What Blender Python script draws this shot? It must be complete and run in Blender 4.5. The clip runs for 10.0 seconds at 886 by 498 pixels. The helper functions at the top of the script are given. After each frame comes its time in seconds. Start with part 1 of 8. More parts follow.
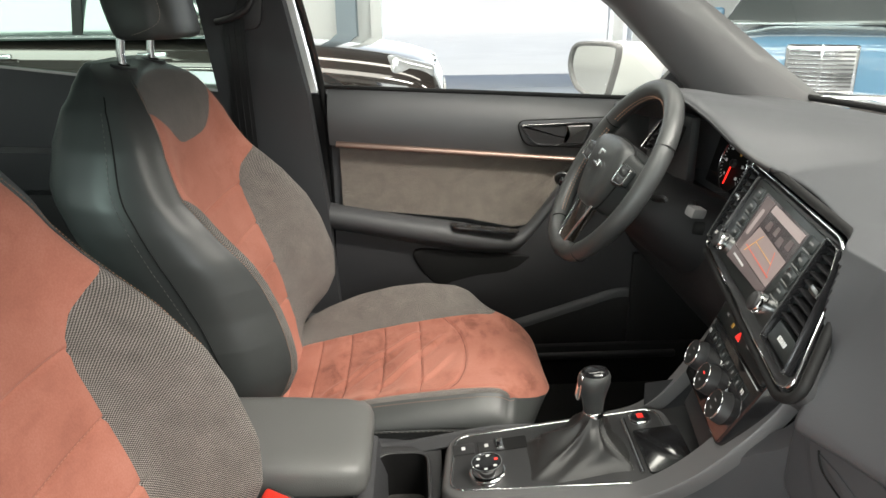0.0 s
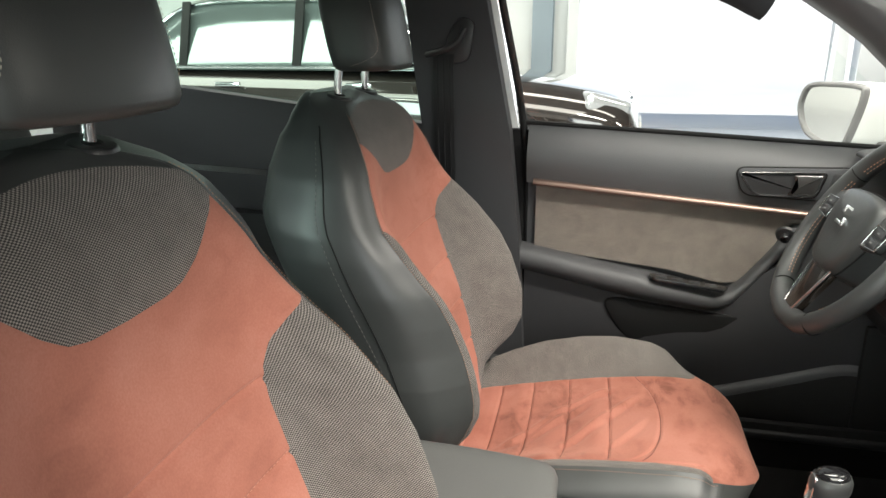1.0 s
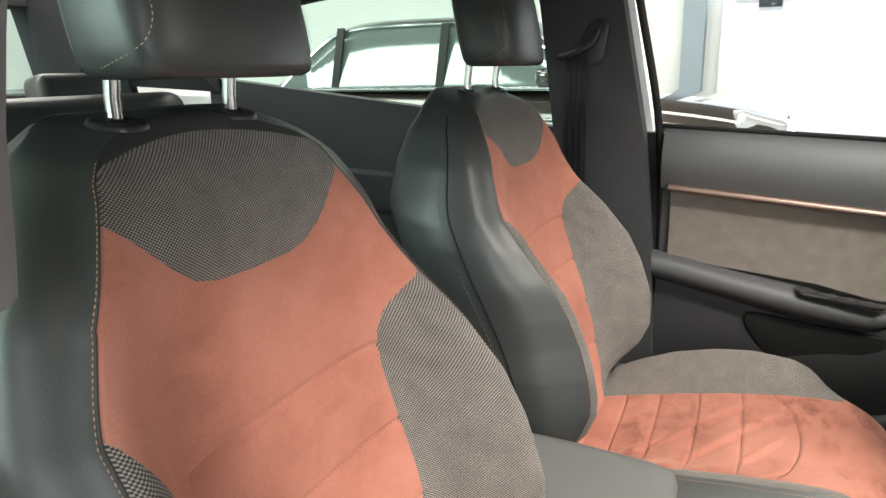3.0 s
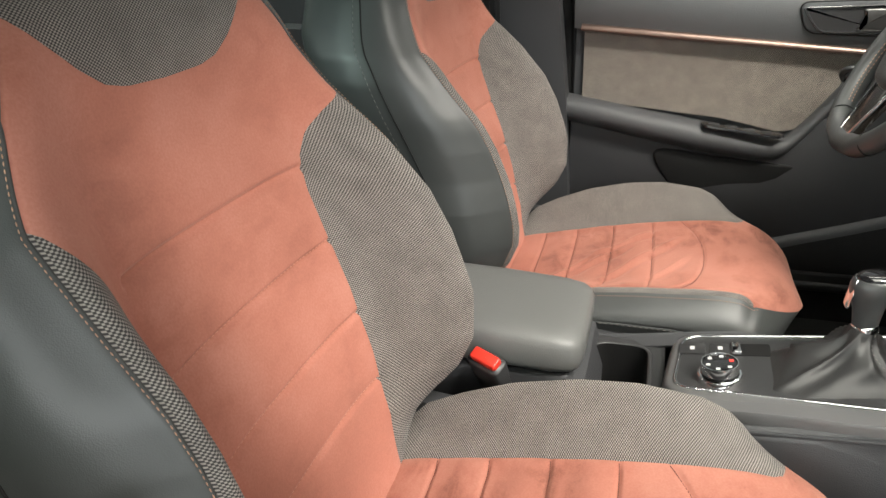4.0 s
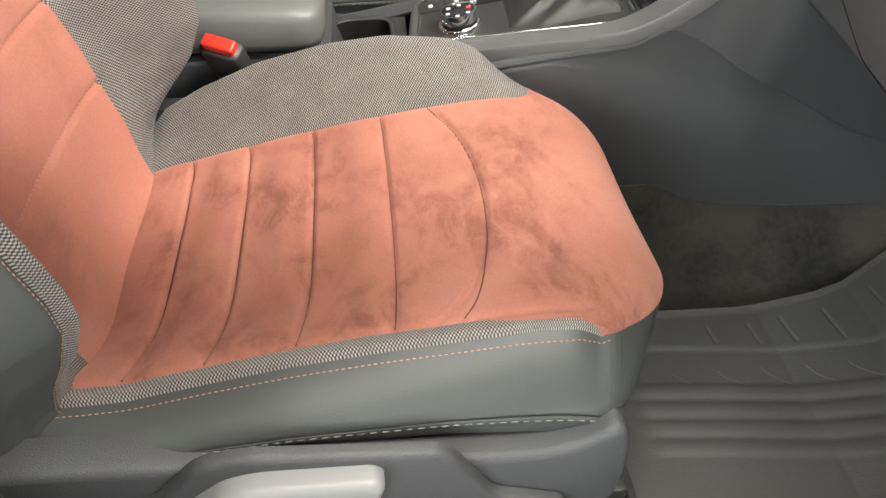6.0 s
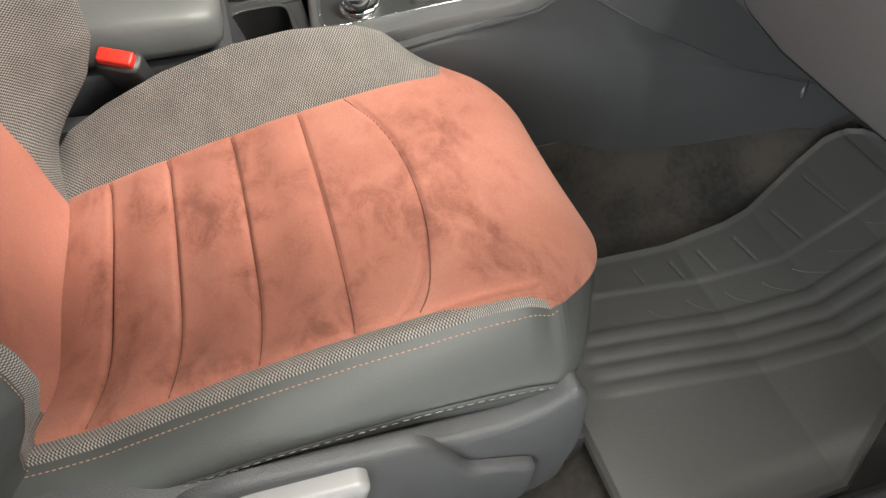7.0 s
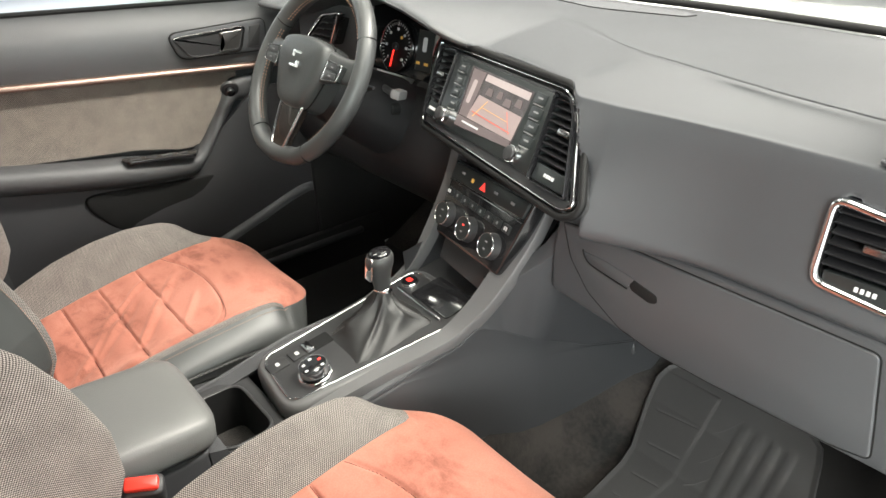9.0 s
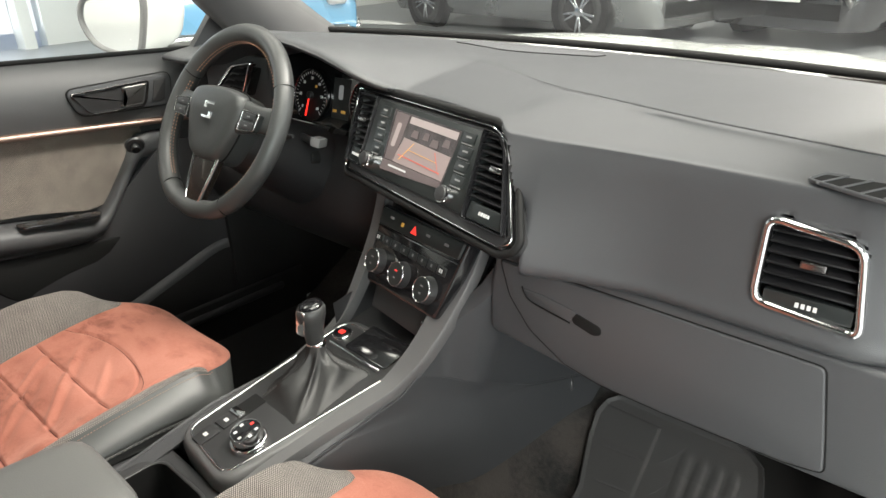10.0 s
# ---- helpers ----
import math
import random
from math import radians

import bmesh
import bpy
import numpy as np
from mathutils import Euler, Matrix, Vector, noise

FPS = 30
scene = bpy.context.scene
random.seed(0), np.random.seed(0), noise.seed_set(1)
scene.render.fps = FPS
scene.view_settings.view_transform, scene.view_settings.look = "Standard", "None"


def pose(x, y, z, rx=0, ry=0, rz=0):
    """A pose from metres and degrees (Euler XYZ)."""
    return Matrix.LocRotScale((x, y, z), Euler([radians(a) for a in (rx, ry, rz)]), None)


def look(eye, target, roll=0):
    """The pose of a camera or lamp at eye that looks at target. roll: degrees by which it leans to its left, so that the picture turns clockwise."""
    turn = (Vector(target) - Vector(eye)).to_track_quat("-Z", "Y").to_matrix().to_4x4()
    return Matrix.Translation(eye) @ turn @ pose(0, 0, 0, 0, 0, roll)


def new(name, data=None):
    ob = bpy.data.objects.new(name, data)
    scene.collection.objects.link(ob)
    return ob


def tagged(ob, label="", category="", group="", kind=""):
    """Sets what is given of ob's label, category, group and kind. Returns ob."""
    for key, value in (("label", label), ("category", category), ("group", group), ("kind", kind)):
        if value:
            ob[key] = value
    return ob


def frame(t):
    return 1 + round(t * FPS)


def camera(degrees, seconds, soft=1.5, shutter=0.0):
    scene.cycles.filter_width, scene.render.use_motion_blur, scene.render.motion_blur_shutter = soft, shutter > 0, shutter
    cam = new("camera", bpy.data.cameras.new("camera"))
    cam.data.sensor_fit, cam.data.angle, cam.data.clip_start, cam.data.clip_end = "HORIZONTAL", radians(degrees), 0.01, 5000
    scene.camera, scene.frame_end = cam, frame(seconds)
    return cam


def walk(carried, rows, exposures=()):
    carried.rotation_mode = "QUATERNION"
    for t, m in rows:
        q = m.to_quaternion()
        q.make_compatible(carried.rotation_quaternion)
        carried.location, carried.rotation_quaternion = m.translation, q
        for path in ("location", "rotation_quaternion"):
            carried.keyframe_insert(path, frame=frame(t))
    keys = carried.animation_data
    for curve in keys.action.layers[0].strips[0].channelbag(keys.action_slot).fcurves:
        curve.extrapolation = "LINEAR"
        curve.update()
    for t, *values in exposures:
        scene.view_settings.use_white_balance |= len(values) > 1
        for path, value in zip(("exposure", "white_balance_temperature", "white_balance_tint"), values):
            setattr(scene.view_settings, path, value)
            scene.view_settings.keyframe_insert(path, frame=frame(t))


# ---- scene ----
cam = camera(64.6, 10.0)
PATH = [
    (0, (-0.043, -0.843, 1.325), (0.031, 1.042, 0.661), -0.7),
    (0.5, (-0.069, -0.802, 1.321), (-0.234, 1.091, 0.699), -0.7),
    (1, (-0.088, -0.769, 1.321), (-0.505, 1.102, 0.75), -0.3),
    (1.5, (-0.082, -0.753, 1.317), (-0.732, 1.068, 0.809), -0.1),
    (2, (-0.081, -0.748, 1.315), (-0.89, 1.027, 0.871), -0.1),
    (2.2, (-0.082, -0.747, 1.31), (-0.922, 1.017, 0.882), -0.1),
    (3.5, (-0.047, -0.802, 1.233), (-0.745, 0.966, 0.61), -1.9),
    (4, (-0.055, -0.809, 1.201), (-0.604, 0.933, 0.386), -2.1),
    (4.5, (-0.046, -0.82, 1.171), (-0.442, 0.867, 0.174), -2.4),
    (5, (-0.041, -0.821, 1.148), (-0.27, 0.793, -0.011), -2.8),
    (5.5, (-0.045, -0.817, 1.129), (-0.087, 0.705, -0.168), -2.5),
    (6, (-0.062, -0.838, 1.089), (0.09, 0.603, -0.29), -0.6),
    (6.2, (-0.067, -0.833, 1.091), (0.135, 0.563, -0.327), -0.4),
    (7.3, (-0.104, -0.819, 1.15), (0.344, 0.45, -0.33), -2.1),
    (7.5, (-0.14, -0.831, 1.173), (0.387, 0.453, -0.267), -2.3),
    (8, (-0.235, -0.866, 1.288), (0.515, 0.475, 0.008), -1.8),
    (8.5, (-0.294, -0.835, 1.344), (0.646, 0.546, 0.246), -1.7),
    (9, (-0.329, -0.795, 1.355), (0.767, 0.583, 0.407), -2.0),
    (9.5, (-0.34, -0.768, 1.344), (0.872, 0.569, 0.481), -2.0),
    (10, (-0.338, -0.754, 1.333), (0.986, 0.497, 0.507), -2.1),
]
walk(cam, [(t, look(eye, target, roll)) for t, eye, target, roll in PATH], [(0.0, -0.08), (1.0, 0.10), (2.2, 0.42), (3.5, 0.18), (4.5, 0.26), (6.2, 0.30), (7.5, 0.18), (8.0, 0.24), (8.5, 0.46), (9.0, 0.58), (9.5, 0.34), (10.0, 0.18)])

# ---- world and light ----
world = bpy.data.worlds.new("sky")
scene.world = world
world.use_nodes = True
wn, wl = world.node_tree.nodes, world.node_tree.links
sky = wn.new("ShaderNodeTexSky")
sky.sky_type = "NISHITA"
sky.sun_disc = False
sky.sun_elevation, sky.sun_rotation = radians(60), radians(209)
wl.new(sky.outputs[0], wn["Background"].inputs["Color"])
wn["Background"].inputs["Strength"].default_value = 0.15
sun = new("sun", bpy.data.lights.new("sun", "SUN"))
sun.data.energy, sun.data.angle, sun.data.color = 4.0, radians(0.5), (1.0, 0.95, 0.88)
sun.matrix_world = look((-5, -9, 18), (0, 0, 0))


def area(name, eye, target, sx, sy, power, color):
    ob = new(name, bpy.data.lights.new(name, "AREA"))
    ob.data.shape, ob.data.size, ob.data.size_y, ob.data.energy, ob.data.color = "RECTANGLE", sx, sy, power, color
    ob.matrix_world = look(eye, target)
    return ob


# daylight in the hall's openings, the ceiling lights and one added fill lamp
area("daylight_gate", (1.2, 8.9, 2.2), (1.0, 0, 1.2), 6.0, 3.6, 130, (0.95, 0.98, 1.0))
# Unseen front daylight, split so the gap stands in for shade at the door.
area("daylight_front", (-5.2, -6.9, 3.1), (-0.6, 0, 1.0), 4.6, 2.2, 600, (0.94, 1.0, 0.97))
area("daylight_front", (3.6, -6.9, 3.1), (-0.4, 0, 1.0), 4.2, 2.2, 280, (0.97, 1.0, 0.97))
# Strip at (-3.3, -3.7): unseen fill lamp, added to brighten the seat shell.
for lx, ly, lw, lp in ((2.9, -1.5, 0.5, 540), (2.9, 2.0, 0.5, 80), (-3.3, -3.7, 0.5, 240), (-1.5, -0.9, 2.4, 420), (-0.5, 3.2, 0.5, 90), (8.5, 0.0, 0.5, 380), (-6.2, 2.4, 2.4, 520)):
    area("ceiling_strip_and_fill_light", (lx, ly, 4.55), (lx, ly, 0), 3.2 if lw < 1 else 6.0, lw, lp, (1.0, 0.95, 0.86))


# ---- materials ----
def socket(node, name, value):
    if name in node.inputs:
        node.inputs[name].default_value = value


def mat(name, base, rough=0.5, metal=0.0, vary=0.15, scale=6.0, grain=0.0, grain_scale=900.0, stain=0.1, sheen=0.0, coat=0.0, spec=0.5, punch=1.0):
    """A surface with variation at two scales and a fine relief. Sizes are in metres of the object."""
    m = bpy.data.materials.new(name)
    m.use_nodes = True
    n, l = m.node_tree.nodes, m.node_tree.links
    p = n["Principled BSDF"]
    tc = n.new("ShaderNodeTexCoord")
    big, small = n.new("ShaderNodeTexNoise"), n.new("ShaderNodeTexNoise")
    big.inputs["Scale"].default_value, big.inputs["Detail"].default_value = scale, 5
    small.inputs["Scale"].default_value, small.inputs["Detail"].default_value = scale * 14, 3
    for t in (big, small):
        l.new(tc.outputs["Object"], t.inputs["Vector"])
    ramp = n.new("ShaderNodeMix")
    ramp.data_type = "RGBA"
    c = Vector(base)
    ramp.inputs["A"].default_value = (*(c * (1 - vary)), 1)
    ramp.inputs["B"].default_value = (*(c * (1 + vary)), 1)
    mid = n.new("ShaderNodeMath")
    mid.operation = "MULTIPLY_ADD"
    mid.inputs[1].default_value = stain * 3
    l.new(small.outputs["Fac"], mid.inputs[0])
    sub = n.new("ShaderNodeMath")
    sub.operation = "SUBTRACT"
    sub.inputs[1].default_value = stain * 1.5
    l.new(big.outputs["Fac"], sub.inputs[0])
    l.new(sub.outputs[0], mid.inputs[2])
    level = mid
    if punch != 1:
        level = n.new("ShaderNodeMath")
        level.operation, level.use_clamp = "MULTIPLY_ADD", True
        level.inputs[1].default_value, level.inputs[2].default_value = punch, 0.5 - 0.5 * punch
        l.new(mid.outputs[0], level.inputs[0])
    l.new(level.outputs[0], ramp.inputs["Factor"])
    l.new(ramp.outputs["Result"], p.inputs["Base Color"])
    rr = n.new("ShaderNodeMath")
    rr.operation = "MULTIPLY_ADD"
    rr.inputs[1].default_value, rr.inputs[2].default_value = 0.16, max(0.0, rough - 0.08)
    l.new(mid.outputs[0], rr.inputs[0])
    l.new(rr.outputs[0], p.inputs["Roughness"])
    socket(p, "Metallic", metal)
    socket(p, "Sheen Weight", sheen)
    socket(p, "Coat Weight", coat)
    socket(p, "Specular IOR Level", spec)
    if grain:
        v = n.new("ShaderNodeTexVoronoi")
        v.inputs["Scale"].default_value = grain_scale
        l.new(tc.outputs["Object"], v.inputs["Vector"])
        b = n.new("ShaderNodeBump")
        b.inputs["Strength"].default_value, b.inputs["Distance"].default_value = grain, 0.0006
        l.new(v.outputs["Distance"], b.inputs["Height"])
        l.new(b.outputs[0], p.inputs["Normal"])
    return m


def suede_mat(name, brushed, tone=1.0):
    """Rust suede: fine nap, soft shading of the pile, and brushed darker patches where it is worn. tone scales the
    whole colour.
    """
    m = bpy.data.materials.new(name)
    m.use_nodes = True
    n, l = m.node_tree.nodes, m.node_tree.links
    p = n["Principled BSDF"]
    tc = n.new("ShaderNodeTexCoord")

    def noise(scale, detail, stretch, warp, rough=0.5):
        mp = n.new("ShaderNodeMapping")
        mp.inputs["Rotation"].default_value = (0.25, 0.15, 0.9)
        mp.inputs["Scale"].default_value = stretch
        l.new(tc.outputs["Object"], mp.inputs["Vector"])
        t = n.new("ShaderNodeTexNoise")
        t.inputs["Scale"].default_value, t.inputs["Detail"].default_value = scale, detail
        t.inputs["Distortion"].default_value, t.inputs["Roughness"].default_value = warp, rough
        l.new(mp.outputs[0], t.inputs["Vector"])
        return t.outputs["Fac"]

    def span(value, a, b, lo, hi):
        r = n.new("ShaderNodeMapRange")
        r.interpolation_type = "SMOOTHSTEP"
        for key, v in (("From Min", a), ("From Max", b), ("To Min", lo), ("To Max", hi)):
            r.inputs[key].default_value = v
        l.new(value, r.inputs["Value"])
        return r.outputs["Result"]

    def join(kind, a, b):
        q = n.new("ShaderNodeMath")
        q.operation = kind
        l.new(a, q.inputs[0])
        l.new(b, q.inputs[1])
        return q.outputs[0]

    soft = span(noise(7, 3, (1, 1, 1), 0.3), 0.3, 0.7, -0.13, 0.13)
    wisp = span(noise(30, 8, (1.0, 0.55, 1.0), 0.5, 0.66), 0.28, 0.74, 0.0, 1.0)
    patch = span(noise(9, 5, (1.0, 0.8, 1.0), 0.3, 0.6), 0.34, 0.68, 0.0, 1.0)
    grain = span(noise(420, 3, (1, 1, 1), 0.0), 0.25, 0.75, -0.07, 0.07)
    worn = span(join("MULTIPLY", wisp, patch), 0.0, 0.9, 0.64, 0.64 - 0.50 * brushed)
    level = join("ADD", join("ADD", worn, soft), grain)
    r = n.new("ShaderNodeValToRGB")
    e = r.color_ramp.elements
    e[0].position, e[0].color = 0.0, (0.190, 0.070, 0.049, 1)
    e[1].position, e[1].color = 0.60, (0.400, 0.157, 0.113, 1)
    k = e.new(0.85)
    k.color = (0.475, 0.210, 0.158, 1)
    for q in e:
        q.color = tuple(c * tone for c in q.color[:3]) + (1,)
    l.new(level, r.inputs["Fac"])
    l.new(r.outputs[0], p.inputs["Base Color"])
    socket(p, "Roughness", 0.95)
    socket(p, "Sheen Weight", 0.35)
    socket(p, "Sheen Roughness", 0.45)
    socket(p, "Sheen Tint", (1.0, 0.62, 0.5, 1))
    socket(p, "Specular IOR Level", 0.15)
    b = n.new("ShaderNodeBump")
    b.inputs["Strength"].default_value, b.inputs["Distance"].default_value = 0.25, 0.0006
    l.new(noise(1400, 2, (1, 1, 1), 0.0), b.inputs["Height"])
    l.new(b.outputs[0], p.inputs["Normal"])
    return m


def weave_mat(name, dark, light, pitch, sharp=2.2):
    """A two-tone cloth of small beads, on the UV map in metres."""
    m = bpy.data.materials.new(name)
    m.use_nodes = True
    n, l = m.node_tree.nodes, m.node_tree.links
    p = n["Principled BSDF"]
    uv = n.new("ShaderNodeUVMap")
    mp = n.new("ShaderNodeMapping")
    k = 2 * math.pi / pitch
    mp.inputs["Scale"].default_value = (k, k * 1.5, 1)
    l.new(uv.outputs[0], mp.inputs["Vector"])
    sx = n.new("ShaderNodeSeparateXYZ")
    l.new(mp.outputs[0], sx.inputs[0])

    def op(kind, a, b=None):
        q = n.new("ShaderNodeMath")
        q.operation = kind
        for i, v in enumerate((a, b)):
            if v is None:
                continue
            if isinstance(v, (int, float)):
                q.inputs[i].default_value = v
            else:
                l.new(v, q.inputs[i])
        return q.outputs[0]

    beads = op("MULTIPLY", op("SINE", sx.outputs[0]), op("SINE", sx.outputs[1]))
    fac = op("MINIMUM", op("MAXIMUM", op("MULTIPLY", op("ADD", beads, 0.14), sharp), 0.0), 1.0)
    nz = n.new("ShaderNodeTexNoise")
    nz.inputs["Scale"].default_value = 30
    nz2 = n.new("ShaderNodeTexNoise")
    nz2.inputs["Scale"].default_value = 900
    l.new(uv.outputs[0], nz.inputs["Vector"])
    l.new(uv.outputs[0], nz2.inputs["Vector"])
    wob = op("ADD", op("MULTIPLY", nz.outputs["Fac"], 0.5), op("MULTIPLY", nz2.outputs["Fac"], 0.9))
    mix = n.new("ShaderNodeMix")
    mix.data_type = "RGBA"
    mix.inputs["A"].default_value, mix.inputs["B"].default_value = (*dark, 1), (*light, 1)
    l.new(op("MULTIPLY", fac, wob), mix.inputs["Factor"])
    l.new(mix.outputs["Result"], p.inputs["Base Color"])
    socket(p, "Roughness", 0.75)
    socket(p, "Specular IOR Level", 0.25)
    socket(p, "Sheen Weight", 0.1)
    b = n.new("ShaderNodeBump")
    b.inputs["Strength"].default_value, b.inputs["Distance"].default_value = 0.5, 0.0008
    l.new(fac, b.inputs["Height"])
    l.new(b.outputs[0], p.inputs["Normal"])
    return m


def glass_mat(name, tint=(1, 1, 1), gloss=1.0):
    m = bpy.data.materials.new(name)
    m.use_nodes = True
    n, l = m.node_tree.nodes, m.node_tree.links
    n.remove(n["Principled BSDF"])
    tr, gl, mx, fr = n.new("ShaderNodeBsdfTransparent"), n.new("ShaderNodeBsdfGlossy"), n.new("ShaderNodeMixShader"), n.new("ShaderNodeFresnel")
    tr.inputs["Color"].default_value = (*tint, 1)
    gl.inputs["Roughness"].default_value = 0.02
    fr.inputs["IOR"].default_value = 1.0 + 0.45 * gloss
    l.new(fr.outputs[0], mx.inputs[0])
    l.new(tr.outputs[0], mx.inputs[1])
    l.new(gl.outputs[0], mx.inputs[2])
    l.new(mx.outputs[0], n["Material Output"].inputs["Surface"])
    return m


def glow(name, color, strength):
    m = bpy.data.materials.new(name)
    m.use_nodes = True
    p = m.node_tree.nodes["Principled BSDF"]
    socket(p, "Base Color", (*color, 1))
    socket(p, "Emission Color", (*color, 1))
    socket(p, "Emission Strength", strength)
    return m


SUEDE = suede_mat("rust_suede", 0.35)
# Cushion suede: brushed wear, plus missing shade put in as a 0.86 darker tone.
SUEDE_WORN_SHADED = suede_mat("brushed_shaded_rust_suede", 1.1, 0.86)
WEAVE = weave_mat("bead_weave", (0.040, 0.037, 0.035), (0.40, 0.362, 0.330), 0.0042)
WEAVE_DOOR = weave_mat("door_weave", (0.040, 0.035, 0.031), (0.46, 0.40, 0.345), 0.0046)
LEATHER = mat("dark_leatherette", (0.050, 0.053, 0.052), 0.40, vary=0.15, scale=7, grain=0.16, grain_scale=950, stain=0.05)
SPARM = mat("spar_plastic", (0.098, 0.097, 0.098), 0.40, vary=0.08, scale=6, grain=0.2, grain_scale=900, stain=0.04)
GAITER = mat("gaiter_leather", (0.022, 0.022, 0.022), 0.48, vary=0.2, scale=20, grain=0.25, grain_scale=900, stain=0.08)
ARMLEATHER = mat("armrest_leatherette", (0.125, 0.126, 0.122), 0.42, vary=0.12, scale=8, grain=0.3, grain_scale=620, stain=0.05)
LEATHER2 = mat("wheel_leather", (0.046, 0.048, 0.048), 0.38, vary=0.15, scale=9, grain=0.25, grain_scale=900, stain=0.05)
THREAD_PALE = mat("pale_thread", (0.42, 0.36, 0.30), 0.8, vary=0.2, scale=300)
THREAD = mat("copper_thread", (0.42, 0.24, 0.16), 0.8, vary=0.2, scale=300)
SEAM = mat("dark_rust_seam", (0.085, 0.024, 0.016), 0.9, vary=0.2, scale=200)
THREAD_RUST = mat("rust_thread", (0.52, 0.22, 0.15), 0.8, vary=0.2, scale=300)
THREAD_GREY = mat("grey_thread", (0.16, 0.15, 0.14), 0.8, vary=0.2, scale=300)
DASH = mat("soft_dash_plastic", (0.056, 0.058, 0.062), 0.45, vary=0.08, scale=4, grain=0.22, grain_scale=1000, stain=0.04)
DASHLID = mat("speaker_cover_plastic", (0.066, 0.068, 0.073), 0.6, vary=0.06, scale=6, grain=0.3, grain_scale=1400)
PLASTIC = mat("black_grained_plastic", (0.040, 0.041, 0.044), 0.55, vary=0.1, scale=5, grain=0.5, grain_scale=800, stain=0.04)
SATIN = mat("dark_satin_plastic", (0.030, 0.030, 0.031), 0.4, vary=0.1, scale=8, grain=0.15, stain=0.04)
DARKP = mat("black_plastic", (0.010, 0.010, 0.011), 0.55, vary=0.1, scale=6, grain=0.4, grain_scale=800, stain=0.04)
GLOSS = mat("gloss_black", (0.012, 0.012, 0.013), 0.12, vary=0.1, scale=8, stain=0.06, coat=0.5)
SLAT = mat("vent_black", (0.008, 0.008, 0.009), 0.6, vary=0.1, scale=9, spec=0.2)
GREYTRIM = mat("grey_satin_trim", (0.17, 0.168, 0.17), 0.36, vary=0.06, scale=6, grain=0.1, stain=0.04)
GLOSSM = mat("dark_green_black_panel", (0.018, 0.021, 0.021), 0.3, vary=0.1, scale=8, stain=0.05)
CHROME = mat("chrome", (0.82, 0.82, 0.83), 0.10, metal=1.0, vary=0.04, scale=20, stain=0.05)
BRUSHED = mat("dark_chrome", (0.38, 0.37, 0.37), 0.2, metal=1.0, vary=0.08, scale=20)
COPPER = mat("copper_trim", (0.25, 0.175, 0.145), 0.40, metal=0.85, vary=0.08, scale=12)
CARPET = mat("charcoal_carpet", (0.019, 0.0158, 0.0138), 0.97, vary=0.9, scale=8, grain=0.7, grain_scale=500, stain=0.12, sheen=0.2, punch=3.4)
RUBBER = mat("grey_rubber", (0.056, 0.055, 0.055), 0.48, vary=0.15, scale=7, grain=0.25, grain_scale=500)
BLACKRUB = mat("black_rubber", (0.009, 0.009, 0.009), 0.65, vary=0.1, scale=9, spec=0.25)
WHITEPAINT = mat("white_car_paint", (0.74, 0.76, 0.74), 0.25, vary=0.02, scale=3, coat=0.8, stain=0.02)
HEADLINER = mat("dark_headliner", (0.03, 0.031, 0.034), 0.95, vary=0.1, scale=30, grain=0.4, grain_scale=1200)
REDPLASTIC = mat("red_plastic", (0.62, 0.035, 0.02), 0.4, vary=0.06, scale=30)
LABELWHITE = mat("white_print", (0.62, 0.62, 0.62), 0.6, vary=0.03, scale=40)
LABELGREY = mat("grey_print", (0.22, 0.22, 0.22), 0.6, vary=0.03, scale=40)
BELT = mat("belt_webbing", (0.016, 0.016, 0.017), 0.45, vary=0.2, scale=60, grain=0.4, grain_scale=900)
GLASS = glass_mat("clear_glass", (0.94, 0.97, 0.95))
TINTGLASS = glass_mat("green_glass", (0.64, 0.80, 0.74))
PRIVACY = glass_mat("privacy_glass", (0.50, 0.62, 0.585))
MIRROR = mat("mirror_glass", (0.9, 0.9, 0.9), 0.01, metal=1.0, vary=0.0, scale=1, stain=0.0)


# ---- mesh helpers ----
BASES = {}


def thing(name, base, label, category, group="", kind=""):
    e = new(name)
    e.location = base
    BASES[e.name] = Vector(base)
    return tagged(e, label, category, group, kind)


def link(name, me, material, parent=None, label="", smooth=True):
    me.materials.append(material)
    if smooth:
        me.shade_smooth()
    ob = new(name, me)
    if parent is not None:
        ob.parent = parent
        ob.matrix_parent_inverse = Matrix.Translation(-BASES[parent.name]) if parent.name in BASES else Matrix()
    if label:
        ob["label"] = label
    return ob


def part(name, bm, material, parent, label="", smooth=True, sharp=40, recalc=True):
    """Links a bmesh, in world metres, as one mesh under a thing or a part."""
    if recalc:
        bmesh.ops.recalc_face_normals(bm, faces=bm.faces)
    me = bpy.data.meshes.new(name)
    if smooth:
        for e in bm.edges:
            if len(e.link_faces) == 2 and e.calc_face_angle(0) > radians(sharp):
                e.smooth = False
    bm.to_mesh(me)
    bm.free()
    return link(name, me, material, parent, label, smooth)


def box(sx, sy, sz, m=None, bevel=0.004, seg=2):
    bm = bmesh.new()
    bmesh.ops.create_cube(bm, size=1, matrix=Matrix.Diagonal((sx, sy, sz, 1)))
    if bevel:
        bmesh.ops.bevel(bm, geom=bm.edges[:], offset=min(bevel, 0.45 * min(sx, sy, sz)), segments=seg, profile=0.6, affect="EDGES")
    if m is not None:
        bm.transform(m)
    return bm


